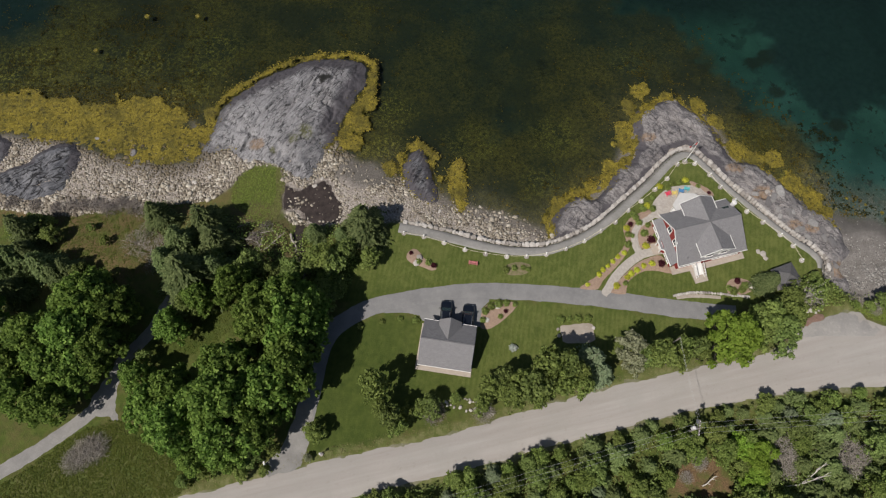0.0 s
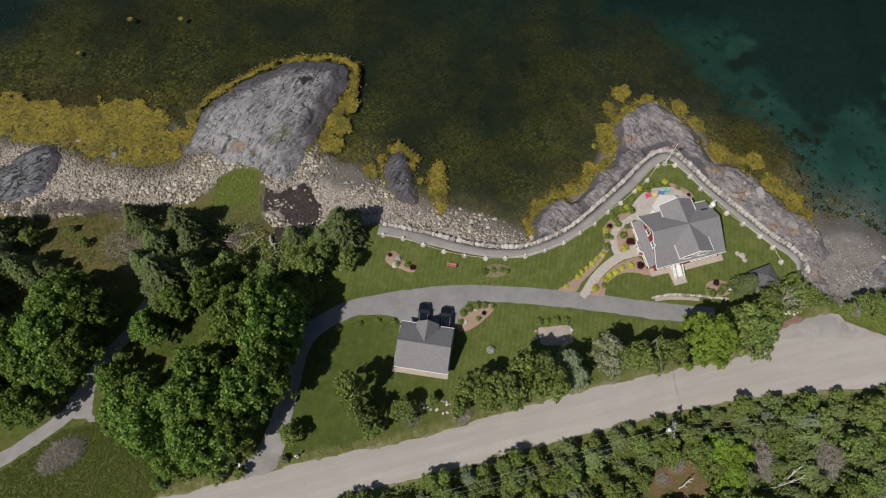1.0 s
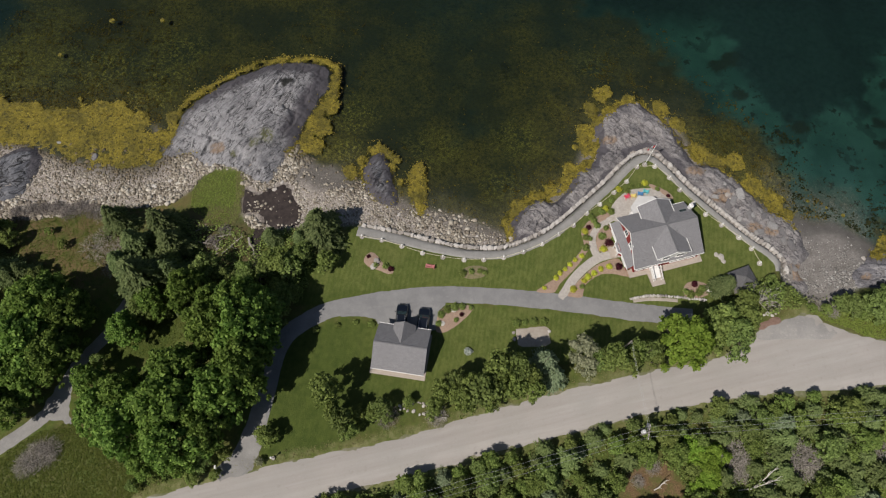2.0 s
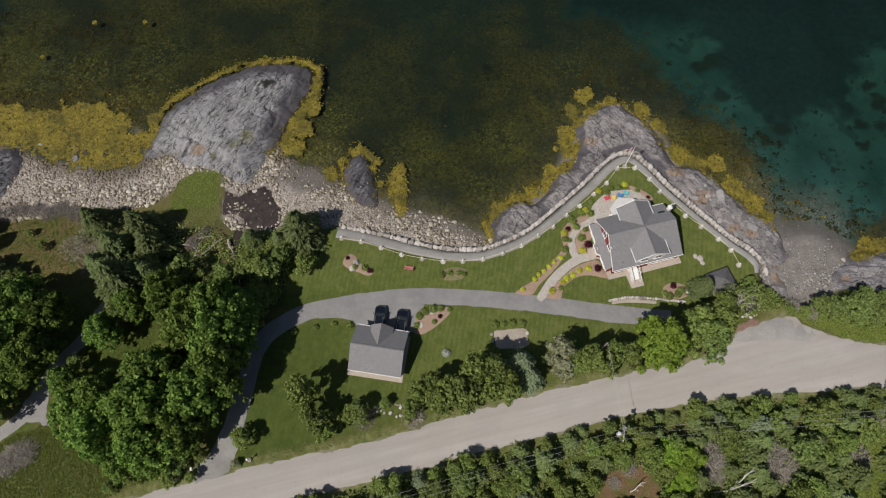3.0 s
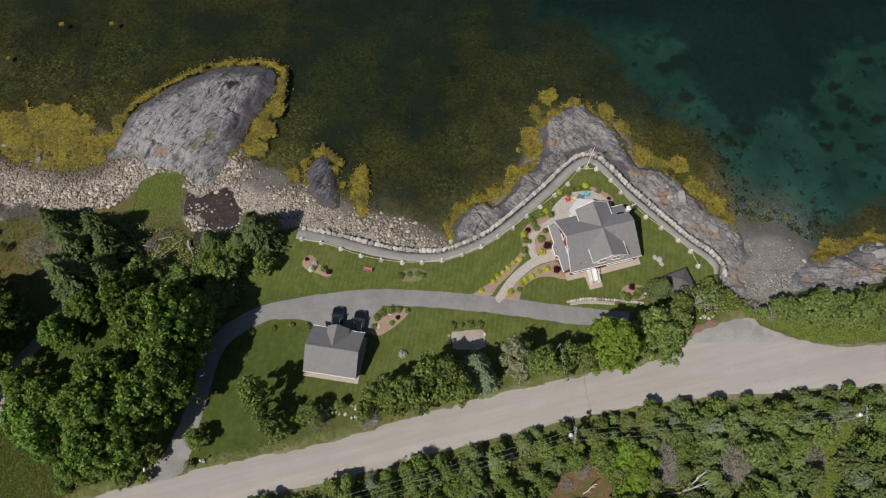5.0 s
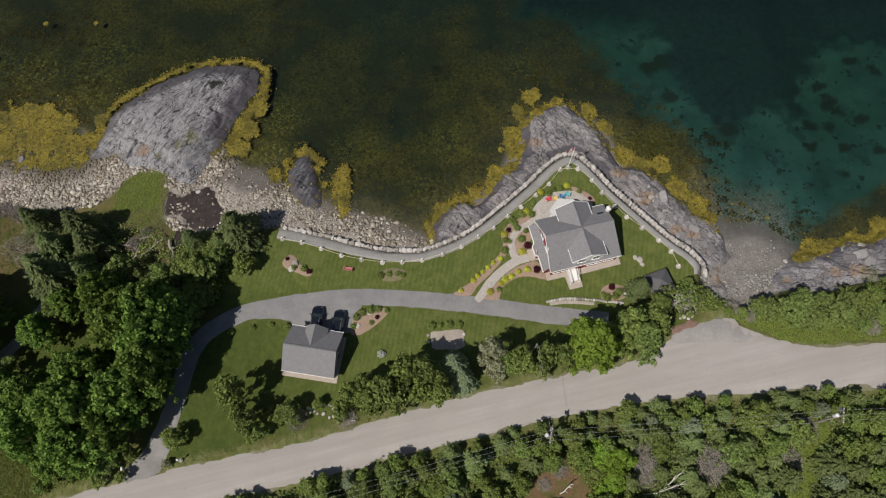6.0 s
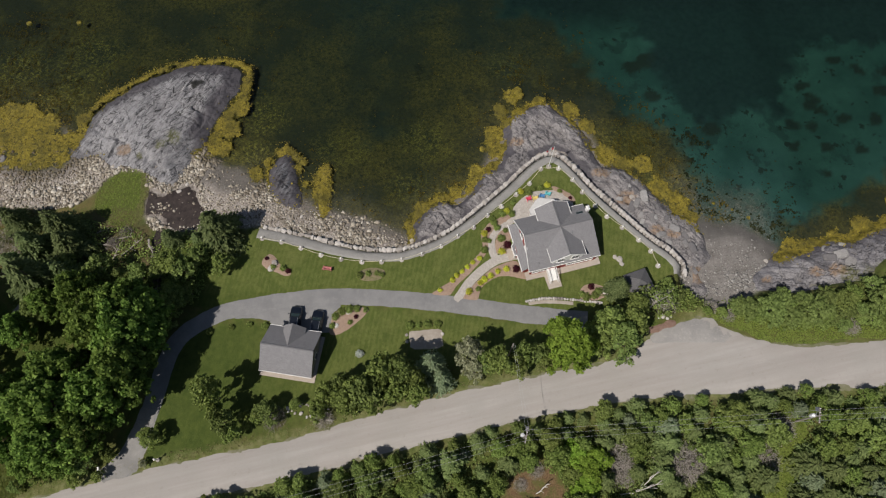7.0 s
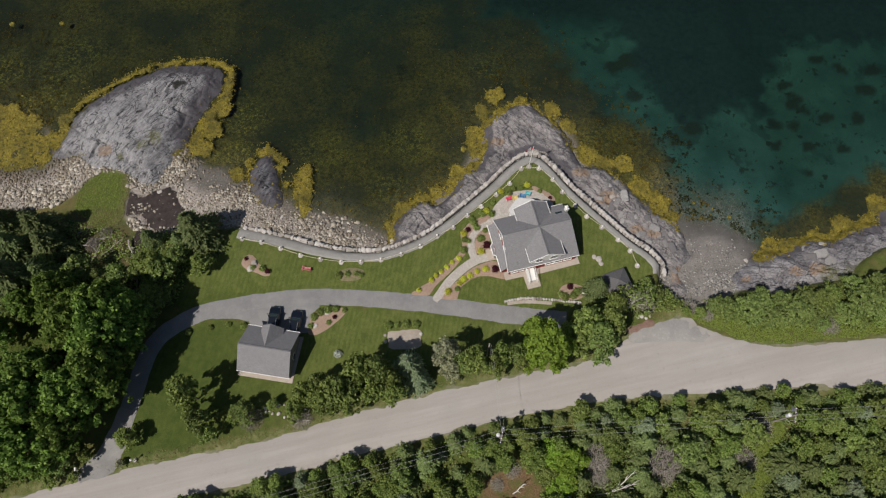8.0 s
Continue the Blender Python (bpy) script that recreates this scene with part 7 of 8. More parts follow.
# ---------------------------------------------------------------- cars
def car(x, y, turn, long, wide, high, label):
    z = ground_z(x, y) + 0.06
    c = thing("car", pose(x, y, z, 0, 0, turn), label, "car", "cars parked before the garage")
    l, w = long / 2, wide / 2
    # body: cross sections along the length (y forward), rounded by bevel
    bm = bmesh.new()
    prof = [(-l, 0.55, 0.80, 0.92), (-l + 0.25, 0.32, 0.98, 1.0), (-l * 0.55, 0.28, 1.00, 1.0), (l * 0.38, 0.28, 0.98, 1.0), (l - 0.5, 0.32, 0.88, 0.97), (l - 0.12, 0.42, 0.76, 0.86), (l, 0.52, 0.66, 0.70)]
    rings = []
    for yy, z0, z1, ww in prof:
        rings.append([bm.verts.new(p) for p in ((-w * ww, yy, z0), (-w * ww, yy, z1 - 0.18), (-w * ww * 0.9, yy, z1), (w * ww * 0.9, yy, z1), (w * ww, yy, z1 - 0.18), (w * ww, yy, z0))])
    for a, b in zip(rings, rings[1:]):
        for k in range(6):
            bm.faces.new((a[k], a[(k + 1) % 6], b[(k + 1) % 6], b[k]))
    bm.faces.new(rings[0][::-1])
    bm.faces.new(rings[-1])
    bmesh.ops.recalc_face_normals(bm, faces=bm.faces)
    bmesh.ops.bevel(bm, geom=[e for e in bm.edges if e.calc_face_angle(0) > 0.5], offset=0.09, segments=3, affect="EDGES", profile=0.6)
    part("body", bm, M["car"], c, smooth_it=True)
    # cabin: glass house and roof panel
    y0, y1, y2, y3 = -l + 0.25, -l + 0.75, l * 0.12, l * 0.46
    bm = bmesh.new()
    lo = [(-w * 0.90, y0), (w * 0.90, y0), (w * 0.90, y3), (-w * 0.90, y3)]
    hi = [(-w * 0.72, y1), (w * 0.72, y1), (w * 0.72, y2), (-w * 0.72, y2)]
    A = [bm.verts.new((*p, 0.96)) for p in lo]
    B = [bm.verts.new((*p, high - 0.05)) for p in hi]
    bm.faces.new(A[::-1])
    bm.faces.new(B)
    for i in range(4):
        bm.faces.new((A[i], A[(i + 1) % 4], B[(i + 1) % 4], B[i]))
    bmesh.ops.recalc_face_normals(bm, faces=bm.faces)
    part("windows", bm, M["car_glass"], c, "dark tinted car windows")
    part("roof", box(bmesh.new(), -w * 0.74, w * 0.74, y1 - 0.03, y2 + 0.05, high - 0.06, high, bevel=0.025), M["car"], c)
    for sx in (-1, 1):
        for k in (0, 3) if sx < 0 else (1, 2):
            part("pillar", beam(bmesh.new(), (*lo[k], 0.97), (*hi[k], high - 0.03), 0.09, 0.07), M["car"], c)
        part("roof_rail", box(bmesh.new(), sx * w * 0.66 - 0.025, sx * w * 0.66 + 0.025, y1 + 0.1, y2 - 0.1, high, high + 0.05), M["metal"], c)
        part("mirror", box(bmesh.new(), sx * (w + 0.1) - 0.1, sx * (w + 0.1) + 0.1, y3 - 0.25, y3 - 0.1, 0.95, 1.12, bevel=0.03), M["car"], c)
        part("headlight", box(bmesh.new(), sx * w * 0.62 - 0.16, sx * w * 0.62 + 0.16, l - 0.28, l - 0.02, 0.64, 0.77, bevel=0.03), M["headlamp"], c)
        part("tail_light", box(bmesh.new(), sx * w * 0.78 - 0.1, sx * w * 0.78 + 0.1, -l - 0.01, -l + 0.1, 0.62, 0.85, bevel=0.02), M["red_lens"], c)
        for yy in (-l * 0.6, l * 0.62):
            bm = bmesh.new()
            tube(bm, [(sx * (w - 0.22), yy, 0.33), (sx * (w - 0.01), yy, 0.33)], [0.34, 0.34], 14)
            tyre = part("tyre", bm, M["tyre"], c)
            part("rim", tube(bmesh.new(), [(sx * (w - 0.05), yy, 0.33), (sx * (w + 0.005), yy, 0.33)], [0.2, 0.2], 12), M["metal"], tyre)
    part("windscreen_wiper", beam(bmesh.new(), (-0.4, y3 + 0.02, 1.0), (0.25, y3 - 0.05, 1.03), 0.03, 0.02), M["tyre"], c)
    bm = bmesh.new()
    box(bm, -w * 0.5, w * 0.5, l - 0.02, l + 0.03, 0.45, 0.62)
    part("grille", bm, M["tyre"], c)
    return c


car(0.45, 28.35, -4, 4.5, 1.86, 1.62, "dark blue-black estate car parked before the garage")
car(3.95, 27.7, -6, 4.5, 1.9, 1.66, "black sport utility car parked beside the garage dormer")

# ---------------------------------------------------------------- rope fence
fence = thing("rope_fence", pose(0, 0, 0), "low white posts on stone footings linked by pale rope", "fence")
posts = POSTS_A + POSTS_B
post_me = foot_me = None
tops = []
for x, y in posts:
    z = ground_z(x, y)
    if post_me is None:
        p = part("post", cone(bmesh.new(), 0, 0, -0.1, 0.75, 0.11, 0.09, 8), M["white"], fence)
        f = part("footing", prism(bmesh.new(), [(0.42 * math.cos(k * math.tau / 9) * (1 + 0.1 * (k % 2)), 0.42 * math.sin(k * math.tau / 9)) for k in range(9)], -0.1, 0.12), M["boulder"], p)
        h = part("post_cap", prism(bmesh.new(), [(0.14 * math.cos(k * math.tau / 8), 0.14 * math.sin(k * math.tau / 8)) for k in range(8)], 0.72, 0.80), M["white"], p)
        post_me, foot_me, cap_me = p.data, f.data, h.data
    else:
        p = part("post", post_me, None, fence)
        part("footing", foot_me, None, p)
        part("post_cap", cap_me, None, p)
    p.matrix_basis = pose(x, y, z, rng.uniform(-3, 3), rng.uniform(-3, 3), rng.rand() * 360)
    tops.append(Vector((x, y, z + 0.62)))
for a, b in zip(tops, tops[1:]):
    pts = [a.lerp(b, t) - Vector((0, 0, 0.22 * 4 * t * (1 - t))) for t in (0, 0.2, 0.4, 0.6, 0.8, 1)]
    part("rope", tube(bmesh.new(), pts, [0.035] * 6, 5), M["rope"], fence)

# ---------------------------------------------------------------- flagpole
fx, fy = 42.5, 56.0
fz = ground_z(fx, fy)
flagpole = thing("flagpole", pose(fx, fy, fz), "tall white flagpole with red and white flag", "flagpole")
part("base", cone(bmesh.new(), 0, 0, -0.1, 0.28, 0.5, 0.42, 12), M["boulder"], flagpole)
part("pole", tube(bmesh.new(), [(0, 0, 0.2), (0, 0, 3.5), (0, 0, 6.9)], [0.075, 0.065, 0.045], 8), M["white"], flagpole)
part("finial", tube(bmesh.new(), [(0, 0, 6.88), (0, 0, 6.95), (0, 0, 7.05), (0, 0, 7.1)], [0.03, 0.08, 0.08, 0.02], 8), M["metal"], flagpole)
me = bpy.data.meshes.new("flag")
vs, fs, uvs = [], [], []
for i in range(13):
    for j in range(6):
        s, t = i / 12, j / 5
        vs.append((-0.06 - 1.15 * s, 0.22 * math.sin(5.5 * s + t) * s - 0.25 * s, 6.75 - 0.75 * t - 0.45 * s * s))
for i in range(12):
    for j in range(5):
        a = i * 6 + j
        fs.append((a, a + 6, a + 7, a + 1))
me.from_pydata(vs, [], fs)
uv = me.uv_layers.new(name="UVMap")
for l in me.loops:
    uv.data[l.index].uv = ((l.vertex_index // 6) / 12, (l.vertex_index % 6) / 5)
me.materials.append(M["flag"])
part("flag", me, None, flagpole, "red and white cloth flag", smooth_it=True)

# ---------------------------------------------------------------- garden furniture and stones
def lounge_chair(x, y, turn, material, label):
    c = thing("garden_chair", pose(x, y, ground_z(x, y) + 0.08, 0, 0, turn), label, "chair", "garden chairs on the patio")
    bm = bmesh.new()
    for k in range(5):
        beam(bm, (-0.26 + 0.13 * k, 0.32, 0.36), (-0.26 + 0.13 * k, -0.25, 0.24), 0.11, 0.025)
    part("seat", bm, material, c)
    bm = bmesh.new()
    for k in range(5):
        h = (0.88, 0.96, 1.0, 0.96, 0.88)[k]
        beam(bm, (-0.24 + 0.12 * k, -0.22, 0.25), (-0.28 + 0.14 * k, -0.52, h), 0.11, 0.025)
    part("backrest", bm, material, c)
    for sx in (-1, 1):
        part("armrest", box(bmesh.new(), sx * 0.38 - 0.07, sx * 0.38 + 0.07, -0.38, 0.36, 0.53, 0.555), material, c)
        part("leg", box(bmesh.new(), sx * 0.34 - 0.04, sx * 0.34 + 0.04, 0.24, 0.34, 0, 0.53), material, c)
        part("leg", beam(bmesh.new(), (sx * 0.31, 0.3, 0.33), (sx * 0.31, -0.5, 0.0), 0.03, 0.12), material, c)


for (x, y), m_, words, turn in zip(CHAIRS, ("chair_red", "chair_yellow", "chair_blue", "chair_teal"), ("pinkish red slatted garden chair", "pale yellow slatted garden chair", "blue slatted garden chair", "turquoise slatted garden chair"), (20, 5, -10, -20)):
    lounge_chair(x, y, turn, M[m_], words + " on the patio")

bx_, by_ = MISC[0]
bench = thing("bench", pose(bx_, by_, ground_z(bx_, by_), 0, 0, -8), "faded red wooden bench on the lawn", "bench")
for k in range(4):
    part("slat", box(bmesh.new(), -0.75, 0.75, -0.28 + 0.14 * k, -0.17 + 0.14 * k, 0.42, 0.45), M["bench_red"], bench)
for k in range(3):
    part("slat", box(bmesh.new(), -0.75, 0.75, -0.34, -0.31, 0.52 + 0.13 * k, 0.62 + 0.13 * k), M["bench_red"], bench)
for sx in (-0.65, 0.65):
    part("leg", box(bmesh.new(), sx - 0.04, sx + 0.04, -0.36, -0.28, 0, 0.9), M["bench_red"], bench)
    part("leg", box(bmesh.new(), sx - 0.04, sx + 0.04, 0.2, 0.28, 0, 0.6), M["bench_red"], bench)
    part("armrest", box(bmesh.new(), sx - 0.05, sx + 0.05, -0.34, 0.3, 0.6, 0.64), M["bench_red"], bench)


def garden_stone(x, y, r, label, squash=(1, 0.85, 0.55), lift=0.0, material="boulder"):
    ob = part("garden_stone", lump("garden_stone", rng, M[material], squash, 0.3, 0.75), None)
    ob.matrix_basis = pose(x, y, ground_z(x, y) + r * 0.25 + lift, 0, 0, rng.rand() * 360) @ Matrix.Scale(r, 4)
    tagged(ob, label, "stone", "stones in the garden")


for (x, y), r in zip(STONES_LAWN[:3], (0.4, 0.55, 0.4)):
    garden_stone(x, y, r, "flat tan stone lying in the grass", (1, 0.9, 0.25), 0.0, "pavers")
for (x, y), r in zip(STONES_LAWN[3:], (0.5, 0.6, 0.55, 0.5, 0.45)):
    garden_stone(x, y, r, "pale rounded garden stone lying in the grass")
for (x, y) in smooth(STONE_WALL, False, 6):
    garden_stone(x, y, 0.20 + 0.10 * rng.rand(), "pale squared stone of the low drive-side wall", (1, 0.8, 0.9), 0.1)
tagged(new("wall_foot", ribbon("wall_foot", WALL_FOOT, 0.75, M["pad"], 0.03)), "tan gravel strip along the foot of the stone wall", "gravel", kind="structure")
for (x, y) in smooth(STONE_PILE, True, 4):
    garden_stone(x + rng.uniform(-.3, .3), y + rng.uniform(-.3, .3), 0.14 + 0.2 * rng.rand() ** 2, "pale stone in the heap beside the road", (1, 0.8, 0.7))
for x, y in ((18.3, 26.0), (24.0, 26.2), (18.4, 24.9)):
    garden_stone(x, y, 0.28, "pale stone beside the gravel pad")

for x, y, r in ((59.2, 28.9, 0.34), (59.9, 28.6, 0.28), (58.6, 28.7, 0.22), (60.5, 28.9, 0.2)):
    garden_stone(x, y, r, "pale stone lying on the bank beside the pull-off")

# drive markers
x, y = MISC[3]
marker = thing("drive_marker", pose(x, y, ground_z(x, y)), "white lantern post on a stone base beside the driveway", "lamp post")
part("base", cone(bmesh.new(), 0, 0, -0.1, 0.35, 0.32, 0.28, 9), M["boulder"], marker)
part("post", cone(bmesh.new(), 0, 0, 0.3, 1.3, 0.07, 0.06, 8), M["white"], marker)
part("lantern", tube(bmesh.new(), [(0, 0, 1.3), (0, 0, 1.42), (0, 0, 1.7), (0, 0, 1.85)], [0.08, 0.16, 0.18, 0.03], 8), M["white"], marker)
x, y = MISC[4]
mb = thing("mailbox", pose(x, y, ground_z(x, y), 0, 0, 14), "white mailbox on a wooden post beside the road", "mailbox")
part("post", one_box(-0.06, 0.06, -0.06, 0.06, -0.1, 1.05), M["pole_wood"], mb)
part("box", box(bmesh.new(), -0.14, 0.14, -0.3, 0.3, 1.05, 1.36, bevel=0.06), M["white"], mb)
part("flap", one_box(-0.12, 0.12, -0.33, -0.3, 1.07, 1.3), M["metal"], mb)

# ---------------------------------------------------------------- utility poles and wires
def utility_pole(x, y, high, label, fitted=True):
    z = ground_z(x, y)
    p = thing("utility_pole", pose(x, y, z, 0, 0, -14), label, "utility pole", "poles along the road")
    part("shaft", tube(bmesh.new(), [(0, 0, -0.3), (0, 0, high / 2), (0, 0, high)], [0.16, 0.14, 0.11], 9), M["pole_wood"], p)
    if fitted:
        part("crossarm", one_box(-0.08, 0.08, -1.1, 1.1, high - 0.55, high - 0.42), M["pole_wood"], p)
        part("transformer", tube(bmesh.new(), [(-0.5, 0, high - 1.9), (-0.5, 0, high - 1.85), (-0.5, 0, high - 1.0), (-0.5, 0, high - 0.9)], [0.2, 0.28, 0.28, 0.12], 12), M["lamp_glass"], p, "pale grey transformer can")
        part("lamp_head", box(bmesh.new(), -0.25, 0.25, 0.7, 1.3, high - 1.3, high - 1.15, bevel=0.04), M["metal"], p)
        part("lamp_arm", beam(bmesh.new(), (0, 0, high - 1.5), (0, 0.8, high - 1.25), 0.05), M["metal"], p)
        for yy in (-0.95, -0.4, 0.4, 0.95):
            part("insulator", cone(bmesh.new(), 0, yy, high - 0.42, high - 0.2, 0.06, 0.04, 8), M["white"], p)
    return Vector((x, y, z + high))


pole_a = utility_pole(35.8, 9.8, 7.5, "grey wooden utility pole with a pale transformer can among trees")
pole_b = utility_pole(76.8, 12.5, 7.5, "grey wooden utility pole with a pale transformer can above scrub")
pole_c = utility_pole(34.3, 22.4, 9.0, "plain grey wooden service pole among roadside trees", False)
far_w = Vector((-8.0, -2.0, 11.0))
far_e = Vector((118.0, 14.5, 11.6))


def wire(a, b, sag, off, label):
    pts = [a.lerp(b, t) + Vector((0, off, -sag * 4 * t * (1 - t) - 0.2)) for t in np.linspace(0, 1, 14)]
    w = part("overhead_wire", tube(bmesh.new(), pts, [0.012] * 14, 4), M["wire"])
    tagged(w, label, "wire", "overhead wires")


for off in (-0.7, 0.0, 0.7):
    wire(pole_a, far_w, 0.5, off, "thin grey overhead wire strung along the road")
    wire(pole_a, pole_b, 0.5, off, "thin grey overhead wire between the poles")
    wire(pole_b, far_e, 0.5, off, "thin grey overhead wire strung along the road")
wire(pole_a, pole_c, 0.3, 0, "thin service wire crossing the road")
wire(pole_a + Vector((0.5, 0, -0.5)), pole_c + Vector((0.3, 0, -0.5)), 0.4, 0, "thin service wire crossing the road")

# ---------------------------------------------------------------- plants
def leaf_quads(r, centres, normals, sizes, stretch=1.25, ruffle=0.6):
    n = len(centres)
    nn = normals + r.normal(0, ruffle, (n, 3))
    nn /= np.linalg.norm(nn, axis=1)[:, None]
    t = np.cross(nn, r.normal(0, 1, (n, 3)))
    t /= np.linalg.norm(t, axis=1)[:, None] + 1e-9
    b = np.cross(nn, t)
    s = sizes[:, None]
    mid = centres + nn * s * 0.18
    return np.stack([centres - t * s * stretch * 0.5, mid - b * s * 0.42, centres + t * s * stretch * 0.5, mid + b * s * 0.42], 1)


def lobed_crown(r, lobes, count, size):
    c, n, w = [], [], np.array([l[3] ** 2 for l in lobes])
    for (x, y, z, rad), k in zip(lobes, (count * w / w.sum()).astype(int)):
        d = r.normal(0, 1, (k, 3))
        d[:, 2] = np.abs(d[:, 2]) * 1.0 - 0.25
        d /= np.linalg.norm(d, axis=1)[:, None]
        rr = rad * (1 - 0.5 * r.rand(k, 1) ** 2) * (1 + 0.20 * r.normal(0, 1, (k, 1)))
        c.append(np.array([x, y, z]) + d * rr * np.array([1, 1, 0.8]))
        n.append(d + np.array([0, 0, 0.35]))
    c, n = np.concatenate(c), np.concatenate(n)
    return leaf_quads(r, c, n, r.uniform(*size, len(c)))


def trunk_mesh(r, high, thick, lobes, name="trunk", wood="bark"):
    bm = bmesh.new()
    top = high * 0.62
    tube(bm, [(0, 0, -0.2), (0.05, 0.02, top * 0.35), (r.uniform(-.2, .2), r.uniform(-.2, .2), top * 0.7), (r.uniform(-.3, .3), r.uniform(-.3, .3), top)], [thick, thick * 0.8, thick * 0.55, thick * 0.25], 7)
    for x, y, z, rad in lobes:
        z0 = min(max(z * 0.5, top * 0.3), top * 0.9)
        tube(bm, [(0, 0, z0), (x * 0.5, y * 0.5, (z0 + z) / 2 + 0.1), (x * 0.95, y * 0.95, z)], [thick * 0.3, thick * 0.2, thick * 0.06], 4)
    me = bpy.data.meshes.new(name)
    bm.to_mesh(me)
    bm.free()
    me.materials.append(M[wood])
    return me


def broad_tree(seed, high, spread, leaves, size, leaf, lobe_count=46, lobe_size=(0.13, 0.24), wood="bark"):
    """Trunk and crown meshes of a leafy tree: many small clumps over an uneven dome."""
    r = np.random.RandomState(seed)
    lobes = []
    ph = r.rand(3) * math.tau
    for k in range(lobe_count):
        a = k * 2.39996 + r.uniform(-0.3, 0.3)
        q = (k + 0.5) / lobe_count
        rim = 1 + 0.16 * math.sin(2 * a + ph[0]) + 0.14 * math.sin(3 * a + ph[1]) + 0.10 * math.sin(5 * a + ph[2])
        rad = spread * math.sqrt(q) * rim * r.uniform(0.8, 1.0)
        z = high * (0.88 - 0.50 * q ** 1.5) + r.uniform(-0.12, 0.10) * high
        lobes.append((rad * 0.86 * math.cos(a), rad * 0.86 * math.sin(a), z, spread * r.uniform(*lobe_size)))
    return trunk_mesh(r, high, high * 0.022, lobes[::4 if wood == "bark" else 2], "trunk", wood), quads_mesh("crown", lobed_crown(r, lobes, leaves, size), 4, leaf)


def spruce(seed, high, spread, leaf, count=2600, size=(0.26, 0.46)):
    """Dense conical spruce: sprays along drooping branches, thickest at their tips."""
    r = np.random.RandomState(seed)
    branches = int(count / 9)
    q = 1 - np.sqrt(r.rand(branches)) * 0.97
    a = r.rand(branches) * math.tau
    bulge = 1 + 0.22 * np.sin(3 * a + q * 9 + seed) + 0.15 * r.normal(0, 1, branches)
    L = spread * (1 - q) ** 0.8 * bulge + 0.15
    z0 = high * (0.08 + 0.9 * q)
    t = np.sqrt(r.uniform(0.06, 1.0, (branches, 9)))
    aa = a[:, None] + r.normal(0, 0.10, t.shape) / (0.4 + t)
    x, y = np.cos(aa) * L[:, None] * t, np.sin(aa) * L[:, None] * t
    z = z0[:, None] + L[:, None] * (0.10 * t - 0.42 * t * t) + r.normal(0, 0.07, t.shape)
    c = np.stack([x, y, z], -1).reshape(-1, 3)
    fw = np.stack([np.cos(aa), np.sin(aa), -0.45 * t], -1).reshape(-1, 3)
    nn = np.stack([np.cos(aa) * 0.5, np.sin(aa) * 0.5, np.ones_like(aa)], -1).reshape(-1, 3) + r.normal(0, 0.35, fw.shape)
    fw = fw + r.normal(0, 0.35, fw.shape)
    fw /= np.linalg.norm(fw, axis=1)[:, None]
    b = np.cross(nn, fw)
    b /= np.linalg.norm(b, axis=1)[:, None]
    s = r.uniform(*size, len(c))[:, None]
    quad = np.stack([c - fw * s * 0.7, c - b * s * 0.34, c + fw * s * 0.8, c + b * s * 0.34], 1)
    bm = tube(bmesh.new(), [(0, 0, -0.2), (0, 0, high * 0.5), (0, 0, high * 0.97)], [high * 0.02, high * 0.012, 0.02], 6)
    me = bpy.data.meshes.new("trunk")
    bm.to_mesh(me)
    bm.free()
    me.materials.append(M["bark"])
    return me, quads_mesh("crown", quad, 4, leaf)


def bare_bush(seed, high, spread, twigs=1500, wood="dead_wood"):
    """Leafless bush: forked limbs carrying a dense tangle of thin twigs."""
    r = np.random.RandomState(seed)
    bm = bmesh.new()
    for k in range(26):
        a, q = r.rand() * math.tau, math.sqrt(r.rand())
        e = Vector((math.cos(a) * spread * q, math.sin(a) * spread * q, high * (0.95 - 0.6 * q) * r.uniform(0.6, 1.1)))
        m = e * 0.5 + Vector((r.uniform(-.2, .2), r.uniform(-.2, .2), high * 0.12))
        tube(bm, [(e.x * 0.08, e.y * 0.08, 0), m, e], [0.04, 0.025, 0.010], 3)
    limbs = bpy.data.meshes.new("stem_frame")
    bm.to_mesh(limbs)
    bm.free()
    limbs.materials.append(M[wood])
    a, q = r.rand(twigs) * math.tau, np.sqrt(r.rand(twigs)) * (1 + 0.15 * r.normal(0, 1, twigs))
    c = np.stack([np.cos(a) * spread * q, np.sin(a) * spread * q, high * (0.85 - 0.55 * np.clip(q, 0, 1.2)) * r.uniform(0.3, 1.1, twigs) + 0.1], -1)
    way = c / spread * np.array([0.7, 0.7, 0.3]) + r.normal(0, 0.55, (twigs, 3))
    way /= np.linalg.norm(way, axis=1)[:, None]
    b = np.cross(way, r.normal(0, 1, (twigs, 3)))
    b *= (0.020 / np.linalg.norm(b, axis=1))[:, None]
    e = c + way * r.uniform(0.3, 0.9, twigs)[:, None]
    return limbs, quads_mesh("twig_tangle", np.stack([c - b, c + b, e + b * 0.4, e - b * 0.4], 1), 4, M[wood])


def plant(name, meshes, x, y, scale, label, category, group, z=None, squeeze=1.0):
    ob = thing(name, pose(x, y, ground_z(x, y) if z is None else z, 0, 0, rng.rand() * 360) @ Matrix.Diagonal((scale * squeeze, scale * squeeze, scale, 1)), label, category, group)
    for kind, me in meshes:
        piece = part(kind, me, None, ob)
        if kind == "twig_tangle":
            tagged(piece, kind="stuff")
    return ob


